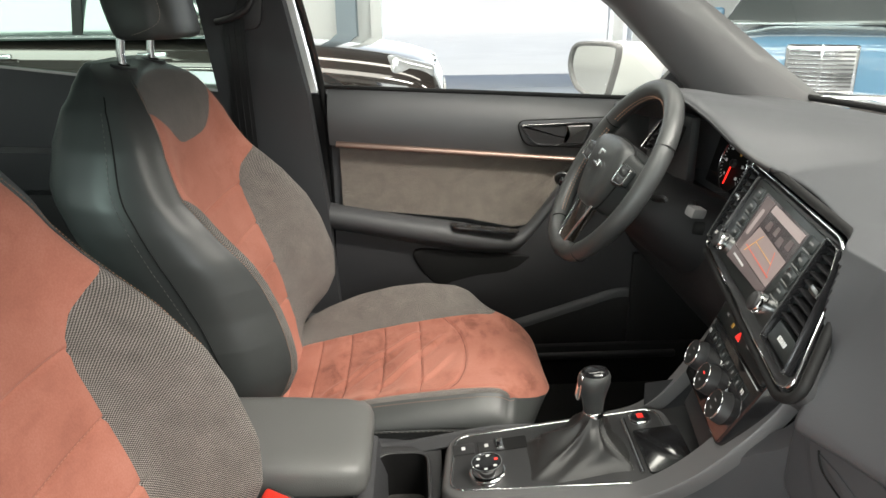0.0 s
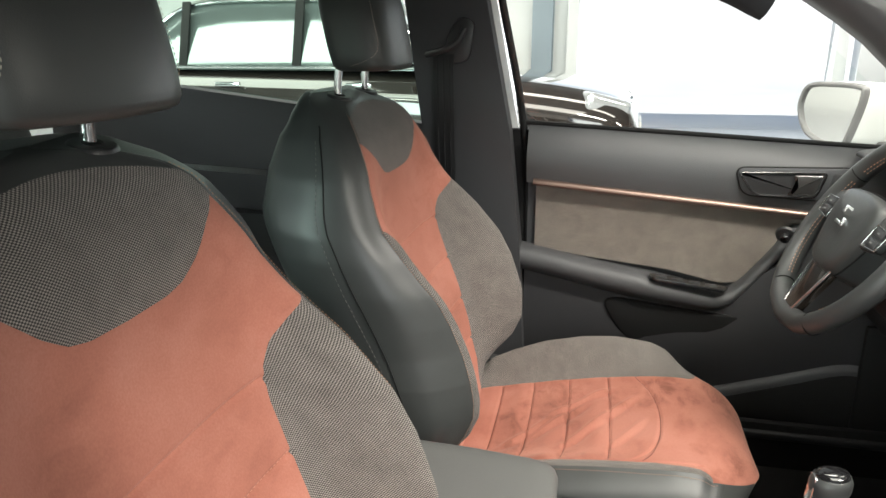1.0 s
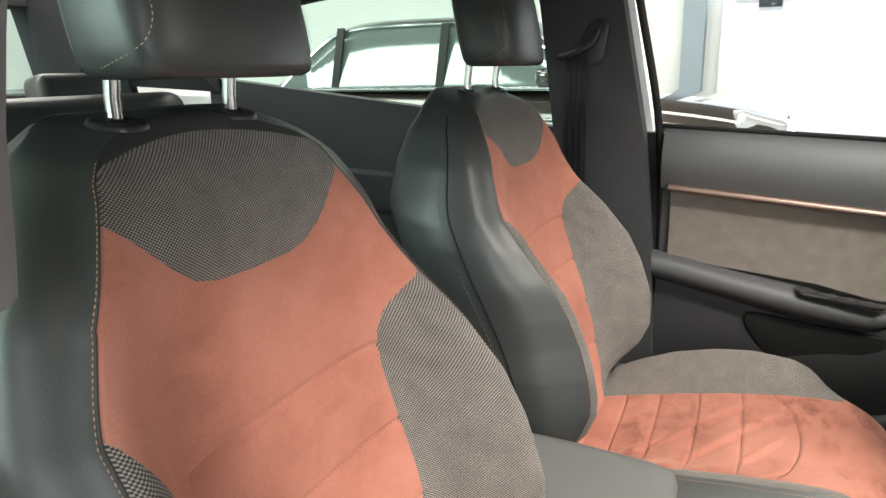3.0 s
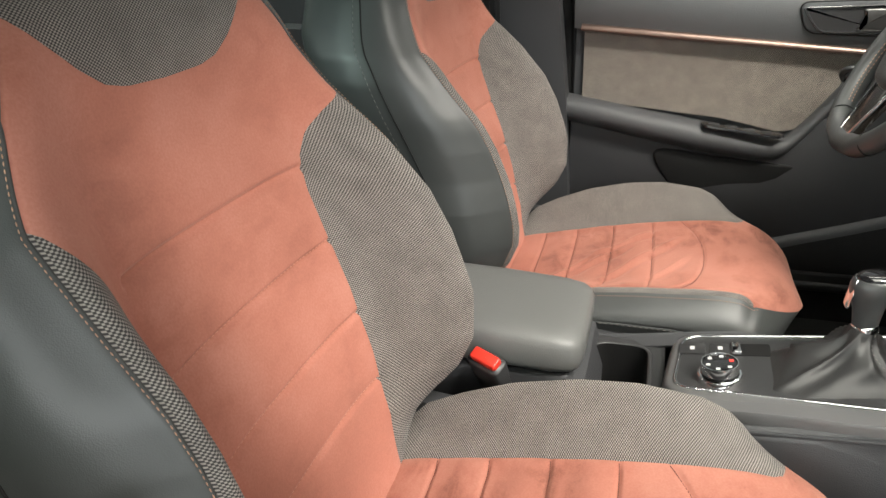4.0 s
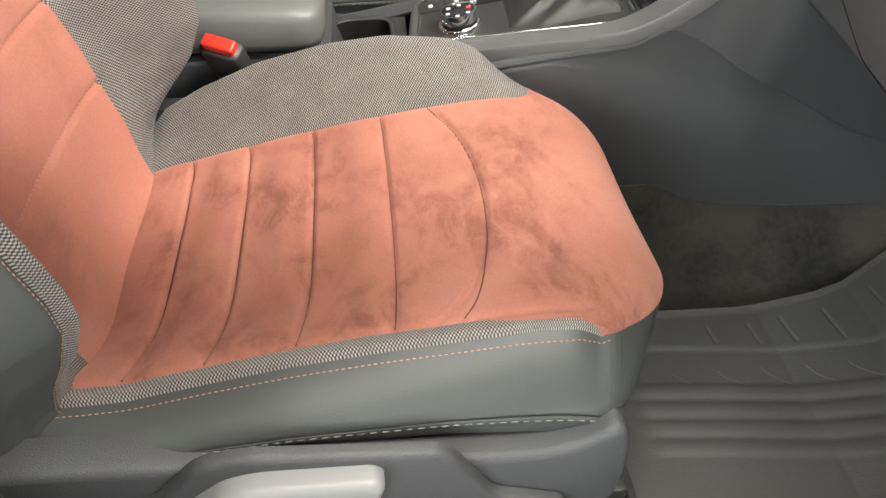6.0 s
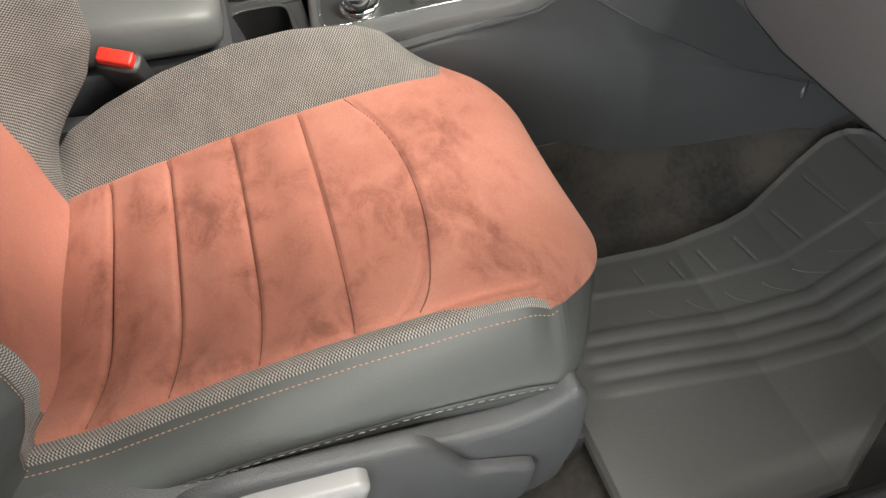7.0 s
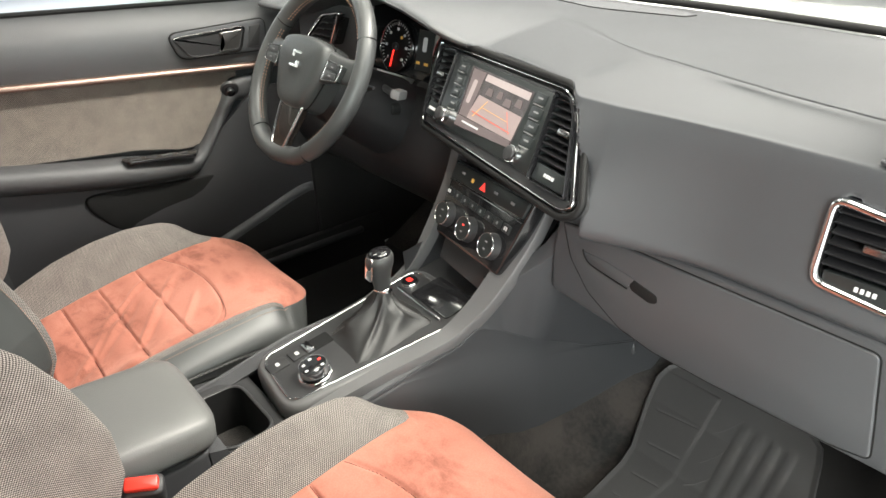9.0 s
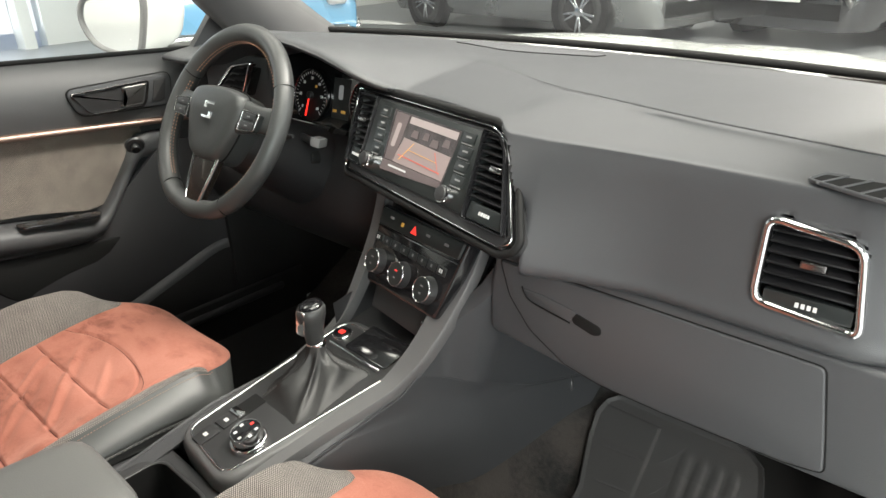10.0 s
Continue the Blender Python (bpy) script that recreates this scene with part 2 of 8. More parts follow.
def slab(outline, depth, m, bevel=0.002, seg=2):
    """A plate with the outline (x, y), from z = 0 to depth, rounded on the upper rim, put in place by m."""
    bm = bmesh.new()
    vs = [bm.verts.new((x, y, 0)) for x, y in outline]
    f = bm.faces.new(vs)
    if f.normal.z < 0:
        f.normal_flip()
    out = bmesh.ops.extrude_face_region(bm, geom=[f])
    up = [v for v in out["geom"] if isinstance(v, bmesh.types.BMVert)]
    for v in up:
        v.co.z = depth
    bm.normal_update()
    if bevel:
        es = [e for e in bm.edges if e.verts[0].co.z > depth * 0.9 and e.verts[1].co.z > depth * 0.9] if depth > 0 else []
        bmesh.ops.bevel(bm, geom=es, offset=bevel, segments=seg, profile=0.5, affect="EDGES")
    bm.transform(m)
    return bm


def rounded(pts, r, n=5):
    """A polygon with its corners rounded by r."""
    out = []
    k = len(pts)
    for i in range(k):
        p, a, b = Vector(pts[i]), Vector(pts[i - 1]), Vector(pts[(i + 1) % k])
        u, v = (a - p), (b - p)
        q = min(r, 0.45 * u.length, 0.45 * v.length)
        u, v = p + u.normalized() * q, p + v.normalized() * q
        for j in range(n + 1):
            t = j / n
            out.append(tuple((1 - t) ** 2 * u + 2 * t * (1 - t) * p + t * t * v))
    return out


def rect(w, h, r=0.0, cx=0.0, cy=0.0):
    pts = [(cx - w / 2, cy - h / 2), (cx + w / 2, cy - h / 2), (cx + w / 2, cy + h / 2), (cx - w / 2, cy + h / 2)]
    return rounded(pts, r) if r else pts


def ring_slab(outer, inner, depth, m):
    """A frame between two outlines of the same count."""
    bm = bmesh.new()
    k = len(outer)
    def between(t):
        return [(x0 + (x1 - x0) * t, y0 + (y1 - y0) * t) for (x0, y0), (x1, y1) in zip(outer, inner)]

    rows = [[bm.verts.new((x, y, depth * h)) for x, y in between(t)] for t, h in ((0, 0), (0, 0.55), (0.12, 0.85), (0.35, 1.0), (0.65, 1.0), (0.88, 0.85), (1, 0.55), (1, 0))]
    for A, B in zip(rows, rows[1:]):
        for a in range(k):
            b = (a + 1) % k
            bm.faces.new((A[a], A[b], B[b], B[a]))
    bm.transform(m)
    return bm


def shrink(pts, d):
    """The outline moved inward by d."""
    k, out = len(pts), []
    area2 = sum(pts[i][0] * pts[(i + 1) % k][1] - pts[(i + 1) % k][0] * pts[i][1] for i in range(k))
    s = 1 if area2 > 0 else -1
    for i in range(k):
        a, p, b = Vector(pts[i - 1]), Vector(pts[i]), Vector(pts[(i + 1) % k])
        n1, n2 = (p - a), (b - p)
        n1, n2 = Vector((-n1.y, n1.x)), Vector((-n2.y, n2.x))
        if n1.length < 1e-9 or n2.length < 1e-9:
            n1 = n2 = n1 if n1.length > n2.length else n2
        n = (n1.normalized() + n2.normalized()).normalized()
        out.append(tuple(p + n * d * s))
    return out


def cyl(r1, r2, h, m, seg=32, bevel=0.0):
    bm = bmesh.new()
    bmesh.ops.create_cone(bm, cap_ends=True, segments=seg, radius1=r1, radius2=r2, depth=h, matrix=Matrix.Translation((0, 0, h / 2)))
    if bevel:
        es = [e for e in bm.edges if abs(e.verts[0].co.z - e.verts[1].co.z) < 1e-6 and e.verts[0].co.z > h * 0.9]
        bmesh.ops.bevel(bm, geom=es, offset=bevel, segments=3, profile=0.5, affect="EDGES")
    bm.transform(m)
    return bm


def smooth_line(pts, n=8, closed=False):
    """A Catmull-Rom curve through the points."""
    P = [Vector(p) for p in pts]
    k, out = len(P), []
    for i in range(k if closed else k - 1):
        if closed:
            a, b, c, d = P[i - 1], P[i], P[(i + 1) % k], P[(i + 2) % k]
        else:
            a, b, c, d = P[max(i - 1, 0)], P[i], P[i + 1], P[min(i + 2, k - 1)]
        for j in range(n):
            t = j / n
            out.append(0.5 * (2 * b + (c - a) * t + (2 * a - 5 * b + 4 * c - d) * t * t + (3 * b - a - 3 * c + d) * t ** 3))
    if not closed:
        out.append(P[-1])
    return out


def tube(pts, r, seg=8, closed=False, flat=1.0, radii=None):
    """A round bar along the points; flat squeezes it along its second axis."""
    bm = bmesh.new()
    P = [Vector(p) for p in pts]
    k = len(P)
    rings, side = [], None
    for i in range(k):
        t = (P[(i + 1) % k] - P[i - 1]) if closed else (P[min(i + 1, k - 1)] - P[max(i - 1, 0)])
        t.normalize()
        if side is None:
            side = t.orthogonal().normalized()
        side = (side - t * side.dot(t)).normalized()
        up = t.cross(side)
        q = radii[i] if radii else r
        rings.append([bm.verts.new(P[i] + side * q * math.cos(2 * math.pi * j / seg) + up * q * flat * math.sin(2 * math.pi * j / seg)) for j in range(seg)])
    for i in range(k if closed else k - 1):
        A, B = rings[i], rings[(i + 1) % k]
        for j in range(seg):
            bm.faces.new((A[j], A[(j + 1) % seg], B[(j + 1) % seg], B[j]))
    if not closed:
        bm.faces.new(rings[0][::-1])
        bm.faces.new(rings[-1])
    return bm


def loft(rings, cap=True, closed=True):
    bm = bmesh.new()
    R = [[bm.verts.new(p) for p in ring] for ring in rings]
    k = len(R[0])
    for A, B in zip(R, R[1:]):
        for j in range(k if closed else k - 1):
            bm.faces.new((A[j], A[(j + 1) % k], B[(j + 1) % k], B[j]))
    if cap and closed:
        bm.faces.new(R[0][::-1])
        bm.faces.new(R[-1])
    return bm


def solid(bm, thick):
    """Gives an open sheet a thickness."""
    bmesh.ops.recalc_face_normals(bm, faces=bm.faces)
    bmesh.ops.solidify(bm, geom=bm.faces[:], thickness=thick)
    return bm


def facing(bm, p):
    """Turns every face of an open sheet towards the point p."""
    bm.normal_update()
    for f in bm.faces:
        if f.normal.dot(Vector(p) - f.calc_center_median()) < 0:
            f.normal_flip()
    return bm


def wall_panel(poly, y0, y1, bevel=0.0):
    """A plate with the outline (x, z) that reaches from y0 to y1."""
    m = Matrix(((1, 0, 0, 0), (0, 0, 1, y0), (0, 1, 0, 0), (0, 0, 0, 1)))
    return slab(poly, y1 - y0, m, 0) if not bevel else slab(poly, y1 - y0, m, bevel)


def frame_m(origin, right, up):
    """A frame whose x is right, y is up and z looks out of the plane."""
    r = Vector(right).normalized()
    u = Vector(up)
    u = (u - r * u.dot(r)).normalized()
    n = r.cross(u)
    return Matrix.Translation(origin) @ Matrix((r, u, n)).transposed().to_4x4()


def lerp(table, x):
    return float(np.interp(x, [a for a, _ in table], [b for _, b in table]))


def ease(v):
    v = max(0.0, min(1.0, v))
    return v * v * (3 - 2 * v)


# ---- sheets cut into panels along curves ----
def split(P, T, f):
    """Cuts triangles T over points P along f = 0; returns the points, and the triangles with f < 0 and f > 0."""
    P, f = list(P), list(f)
    cut, neg, pos = {}, [], []

    def mid(a, b):
        key = (min(a, b), max(a, b))
        if key not in cut:
            t = f[a] / (f[a] - f[b])
            cut[key] = len(P)
            P.append(P[a] + (P[b] - P[a]) * t)
            f.append(0.0)
        return cut[key]

    for tri in T:
        s = [f[i] > 0 for i in tri]
        if all(s):
            pos.append(tri)
        elif not any(s):
            neg.append(tri)
        else:
            odd = s.index(sum(s) == 1)
            a, b, c = tri[odd], tri[(odd + 1) % 3], tri[(odd + 2) % 3]
            ab, ac = mid(a, b), mid(a, c)
            one, two = (pos, neg) if s[odd] else (neg, pos)
            one.append((a, ab, ac))
            two += [(ab, b, c), (ab, c, ac)]
    return P, neg, pos


def sheet_mesh(name, P, T, place, cols=(2, 3)):
    """A mesh of the triangles T over parameter points P; place() puts (u, v) into the world. UVs are in metres."""
    used = sorted({i for t in T for i in t})
    at = {i: k for k, i in enumerate(used)}
    me = bpy.data.meshes.new(name)
    me.from_pydata([place(P[i]) for i in used], [], [[at[i] for i in t] for t in T])
    uv = me.uv_layers.new(name="UVMap")
    flat = np.array([(P[i][cols[0]], P[i][cols[1]]) for i in used], dtype=np.float32)
    idx = np.zeros(len(me.loops), dtype=np.int32)
    me.loops.foreach_get("vertex_index", idx)
    uv.data.foreach_set("uv", flat[idx].ravel())
    return me


def stitches(points, length=0.0055, gap=0.0035, r=0.0007, lift=Vector((0, 0, 0.0006))):
    """A row of thread stitches along a line."""
    bm = bmesh.new()
    P = [Vector(p) for p in points]
    cum = [0.0]
    for a, b in zip(P, P[1:]):
        cum.append(cum[-1] + (b - a).length)

    def at(d):
        i = int(np.searchsorted(cum, d)) - 1
        i = max(0, min(i, len(P) - 2))
        t = (d - cum[i]) / max(1e-9, cum[i + 1] - cum[i])
        return P[i].lerp(P[i + 1], t)

    d = 0.0
    while d + length < cum[-1]:
        a, b = at(d) + lift, at(d + length) + lift
        t = (b - a).normalized()
        s = t.orthogonal().normalized() * r
        u = t.cross(s).normalized() * r
        m = (a + b) / 2
        ring = [[bm.verts.new(m + (q - m) * w + x) for x in (s * z, u * z, -s * z, -u * z)] for q, w, z in ((a, 1, 0.5), (m, 1, 1.15), (b, 1, 0.5))]
        for A, B in zip(ring, ring[1:]):
            for j in range(4):
                bm.faces.new((A[j], A[(j + 1) % 4], B[(j + 1) % 4], B[j]))
        d += length + gap
    return bm


# ---- seats ----
BACK_BOLSTER = [(0.56, -0.02), (0.61, -0.005), (0.635, 0.012), (0.665, 0.045), (0.70, 0.082), (0.74, 0.108), (0.80, 0.122), (0.88, 0.124), (0.93, 0.116), (0.986, 0.088), (1.04, 0.05), (1.10, 0.022), (1.17, 0.004), (1.26, 0.0)]
NEAR_BOLSTER = [(0.56, 0.000), (0.64, 0.018), (0.665, 0.035), (0.697, 0.064), (0.734, 0.087), (0.764, 0.095), (0.804, 0.100), (0.84, 0.102), (0.895, 0.103), (0.93, 0.098), (0.947, 0.092), (0.978, 0.077), (1.012, 0.062), (1.043, 0.045), (1.10, 0.022), (1.17, 0.004), (1.26, 0.0)]
NEAR_RIDGE = [(0.56, 0.190), (0.66, 0.200), (0.80, 0.213), (0.95, 0.214), (1.04, 0.210), (1.10, 0.186), (1.15, 0.30)]
BACK_RIDGE = [(0.56, 0.200), (0.66, 0.216), (0.80, 0.231), (0.92, 0.231), (1.00, 0.227), (1.04, 0.220), (1.10, 0.188), (1.165, 0.154), (1.198, 0.140), (1.218, 0.120), (1.233, 0.086), (1.243, 0.045), (1.248, 0.012), (1.27, 0.008)]
BACK_WIDTH = [(0.56, 0.225), (0.70, 0.255), (0.80, 0.268), (0.95, 0.266), (1.04, 0.254), (1.12, 0.228), (1.18, 0.196), (1.22, 0.160), (1.245, 0.118), (1.258, 0.06)]
CUSHION_PATH = [(-0.42, 0.575), (-0.34, 0.592), (-0.274, 0.606), (-0.135, 0.634), (0.0, 0.656), (0.09, 0.663), (0.145, 0.655), (0.180, 0.630), (0.196, 0.590), (0.190, 0.540), (0.165, 0.50)]
CUSHION_BOLSTER = [(-0.42, 0.000), (-0.36, 0.004), (-0.328, 0.024), (-0.298, 0.043), (-0.25, 0.056), (-0.18, 0.068), (-0.10, 0.071), (-0.036, 0.066), (0.03, 0.050), (0.075, 0.034), (0.11, 0.014), (0.15, -0.006), (0.20, -0.01)]
CUSHION_RIDGE = [(-0.42, 0.030), (-0.33, 0.046), (-0.266, 0.034), (-0.20, 0.033), (-0.137, 0.031), (-0.067, 0.026), (-0.013, 0.021), (0.05, 0.018), (0.11, 0.014), (0.15, 0.006), (0.20, -0.006)]
SKIRT_TOP = [(-0.200, 0.664), (-0.190, 0.656), (-0.176, 0.647), (-0.161, 0.639), (-0.138, 0.630), (-0.103, 0.623), (-0.05, 0.620), (0.0, 0.619)]
SKIRT_FOOT = [(-0.40, 0.600), (-0.30, 0.612), (-0.15, 0.614), (-0.03, 0.608), (0.04, 0.598), (0.09, 0.590)]
CREASES = ((-0.20, -0.06, -0.10, 0.05, 0.0050), (-0.14, -0.10, -0.02, 0.06, 0.0055), (-0.16, 0.02, -0.06, 0.10, 0.0045), (-0.25, -0.10, -0.17, 0.00, 0.0040), (-0.06, -0.11, 0.00, -0.02, 0.0035))
PLEATS = (-0.274, -0.208, -0.135, -0.058)
BACK_SEAMS = (0.972, 0.888, 0.803, 0.718)


def catmull(ctrl, k):
    i = min(int(k), len(ctrl) - 2)
    t = k - i
    a, b, c, d = (ctrl[max(0, i - 1)], ctrl[i], ctrl[i + 1], ctrl[min(len(ctrl) - 1, i + 2)])
    if i == 0:
        a = (-c[0], c[1])
    return tuple(0.5 * (2 * q + (r - p) * t + (2 * p - 5 * q + 4 * r - s) * t * t + (3 * q - p - 3 * r + s) * t ** 3) for p, q, r, s in zip(a, b, c, d))


def back_centre(z):
    x = -0.335 - 0.30 * (z - 0.635)
    if z > 1.16:
        x -= 0.070 * ((z - 1.16) / 0.098) ** 2.5
    h = max(0.0, min(1.0, (z - 1.04) / 0.10))
    return x + 0.010 * math.exp(-((z - 0.80) / 0.10) ** 2) + 0.018 * h * h * (3 - 2 * h)


def back_point(k, z, dent=True, wide=0.0):
    """The backrest's surface: k runs from the middle of the front (0) over the cloth edge (4) to the middle of the back (9)."""
    q, side = abs(k), (1 if k >= 0 else -1)
    r, w, b = lerp(BACK_RIDGE, z), lerp(BACK_WIDTH, z), lerp(BACK_BOLSTER, z)
    if side < 0:
        b, r = lerp(NEAR_BOLSTER, z), min(r, lerp(NEAR_RIDGE, z))
        more = wide * lerp([(0.85, 0.0), (1.0, 1.0), (1.18, 1.0), (1.235, 0.5), (1.26, 0.1)], z)
        r, w = r + more, w + more
    deep = lerp([(0.56, 0.10), (0.80, 0.125), (0.95, 0.150), (1.07, 0.165), (1.13, 0.155), (1.18, 0.128), (1.215, 0.095), (1.238, 0.065), (1.25, 0.045)], z)
    u = min(1.0, r / 0.2)
    rise = max(0.86 * r, r - 0.024)
    c = min(1.0, b / 0.06)  # where the bolster is high, the cloth wraps over its crest
    ctrl = [(0, 0), (0.50 * r, 0.004 * u), (0.74 * r, 0.022 * u * min(1, b / 0.06 + 0.15)), (rise + (r - 0.008 - rise) * c, (b * 0.72 + 0.002 * u) * (1 - c) + b * 0.96 * c), (r + 0.001 * u + 0.006 * c, b - 0.001 * u - 0.006 * c), (r + 0.016 * u + 0.002 * c, b - 0.008 * u - 0.010 * c), (max(w, r + 0.016), b * 0.50 - 0.026), (w * 0.995, -deep * 0.55), (w * 0.80, -deep), (0, -deep - 0.006)]
    o, d = catmull(ctrl, q)
    if dent and q < 1.66:
        for zs in BACK_SEAMS:
            top = zs == BACK_SEAMS[0]
            e = (z - zs) / (0.0045 if top else 0.0030)
            if abs(e) < 4:
                d -= (0.0075 if top else 0.0050) * math.exp(-e * e) * min(1.0, (1.66 - q) * 7)
            d += (0.0045 if top else 0.0024) * math.exp(-((z - zs - 0.034) / 0.026) ** 2) * min(1.0, (1.66 - q) * 3)
    if dent and 3.9 < q < 4.1:
        d -= 0.0020 * (1 - abs(q - 4) / 0.1)
    lean = 0.006 + 0.05 * max(0.0, z - 0.8)
    zo = z if z < 1.16 else 1.16 + (z - 1.16) * 0.86
    return back_centre(z) + d, side * o + lean, zo


CUSHION_LINE = smooth_line([(x, 0, z) for x, z in CUSHION_PATH], 10)
CUSHION_LEN = [0.0]
for _a, _b in zip(CUSHION_LINE, CUSHION_LINE[1:]):
    CUSHION_LEN.append(CUSHION_LEN[-1] + (_b - _a).length)


def cushion_at(s):
    xs = float(np.interp(s, CUSHION_LEN, [p.x for p in CUSHION_LINE]))
    zs = float(np.interp(s, CUSHION_LEN, [p.z for p in CUSHION_LINE]))
    h = 0.012
    dx = float(np.interp(s + h, CUSHION_LEN, [p.x for p in CUSHION_LINE])) - float(np.interp(s - h, CUSHION_LEN, [p.x for p in CUSHION_LINE]))
    dz = float(np.interp(s + h, CUSHION_LEN, [p.z for p in CUSHION_LINE])) - float(np.interp(s - h, CUSHION_LEN, [p.z for p in CUSHION_LINE]))
    n = Vector((-dz, 0, dx)).normalized()
    return xs, zs, n


def arc_x(o):
    """The bowed seam across the front of the cushion."""
    return 0.032 - 0.034 * (o / 0.16) ** 2 - 0.010 * (o / 0.16) ** 6


def cushion_point(k, s, dent=True):
    """The cushion's surface: k runs from the middle (0) over the inner seam (2) and the ridge (3) to the lower edge of the side (7)."""
    q, side = abs(k), (1 if k >= 0 else -1)
    x, z, n = cushion_at(s)
    nose = max(0.0, min(1.0, (s - 0.53) / 0.12))
    back = max(0.0, min(1.0, (-0.30 - x) / 0.1))
    drop = 0.070 * (1 - (0.75 if k > 0 else 0.35) * nose)
    if k > 0:
        b = lerp(CUSHION_BOLSTER, x) * (1 - nose)
        r, w, seam = 0.203 - 0.004 * nose - 0.012 * back, 0.236 - 0.008 * nose - 0.012 * back, 0.150 + 0.012 * nose - 0.004 * back
        ctrl = [(0, 0), (0.09, 0.001), (seam, 0.004 + 0.06 * b), (r, b), (r + 0.008, b - 0.003), (w, b - 0.030), (w + 0.006, b * 0.5 - 0.6 * drop), (w + 0.002, b * 0.3 - drop - 0.012)]
    else:
        b = lerp(CUSHION_RIDGE, x) * (1 - nose)
        r, w = 0.191 - 0.002 * nose - 0.006 * back, 0.226 - 0.004 * nose - 0.008 * back
        ctrl = [(0, 0), (0.10, 0.002), (r - 0.013, 0.86 * b), (r, b), (r + 0.006, b - 0.004), (w, b - 0.028), (w + 0.008, -0.022 - 0.25 * drop), (w + 0.004, -0.030 - 0.60 * drop)]
    o, d = catmull(ctrl, q)
    if dent and q < 2.05:
        fade = min(1.0, (2.05 - q) * 3)
        bend = 0.002 * (o / 0.16) ** 2
        for xp in PLEATS:
            e = (x - xp + bend) / 0.0026
            if abs(e) < 4:
                d -= 0.0052 * math.exp(-e * e) * fade
            d += 0.0050 * math.exp(-((x - xp + bend + 0.026) / 0.022) ** 2) * fade
        e = (x - arc_x(o)) / 0.0028
        if abs(e) < 4:
            d -= 0.0048 * math.exp(-e * e) * fade
    if dent and 1.9 < q < 2.1 and x < 0.11:
        d -= 0.0028 * (1 - abs(q - 2) / 0.1)
    if dent and 3.92 < q < 4.08:
        d -= 0.0016 * (1 - abs(q - 4) / 0.08)
    if x > 0.03:
        x -= 0.085 * max(0.0, (min(abs(o), 0.212) - 0.09) / 0.145) ** 2 * min(1.0, (x - 0.03) / 0.13)
    return x + n.x * d, side * o, z + n.z * d


def front_cut(k):
    """Where, along s, the suede ends above the skirt at the front of the -y side."""
    lo, hi = 0.5, 0.74
    for _ in range(24):
        s = (lo + hi) / 2
        q = cushion_point(k, s, False)
        lo, hi = (s, hi) if q[2] > lerp(SKIRT_TOP, q[1]) else (lo, s)
    return lo


def with_uv(ks, ss, point):
    """Parameter points (k, s, u, v, w): u is the length along a row from the middle, w from the piped edge."""
    P, nk = [], len(ks)
    for s in ss:
        row = [Vector(point(k, s, False)) for k in ks]
        acc = [0.0]
        for a, b in zip(row, row[1:]):
            acc.append(acc[-1] + (b - a).length)
        mid = acc[nk // 2]
        lo, hi = (float(np.interp(e, ks, acc)) for e in (-4.0, 4.0))
        P += [np.array((k, s, c - mid, s, c - hi if k > 0 else c - lo)) for k, c in zip(ks, acc)]
    T = []
    for j in range(len(ss) - 1):
        for i in range(nk - 1):
            a = j * nk + i
            T += [(a, a + 1, a + nk + 1), (a, a + nk + 1, a + nk)]
    return P, T


def dense(a, b, step, spans, fine_step):
    """Steps from a to b, finer within the spans."""
    out, v = [], a
    while v < b - 1e-6:
        out.append(v)
        v += fine_step if any(p <= v < q for p, q in spans) else step
    return out + [b]


def half_ks(breaks):
    pos = []
    for a, b, n in breaks:
        pos += [a + (b - a) * i / n for i in range(n)]
    pos.append(breaks[-1][1])
    return [-k for k in reversed(pos[1:])] + pos


def patch_floor(o):
    o = abs(o)
    return lerp([(0, 1.098), (0.05, 1.100), (0.075, 1.106), (0.10, 1.122), (0.148, 1.165), (0.3, 1.30)], o)


def bolster_edge(z, o=1):
    if o < 0:
        return lerp([(0.56, 0.135), (0.66, 0.142), (0.75, 0.152), (0.88, 0.156), (0.95, 0.164), (1.00, 0.182), (1.045, 0.208), (1.06, 0.26), (1.3, 0.40)], z)
    return lerp([(0.56, 0.135), (0.66, 0.142), (0.75, 0.152), (0.88, 0.156), (0.95, 0.153), (0.985, 0.158), (1.01, 0.172), (1.03, 0.198), (1.042, 0.226), (1.06, 0.26), (1.3, 0.40)], z)


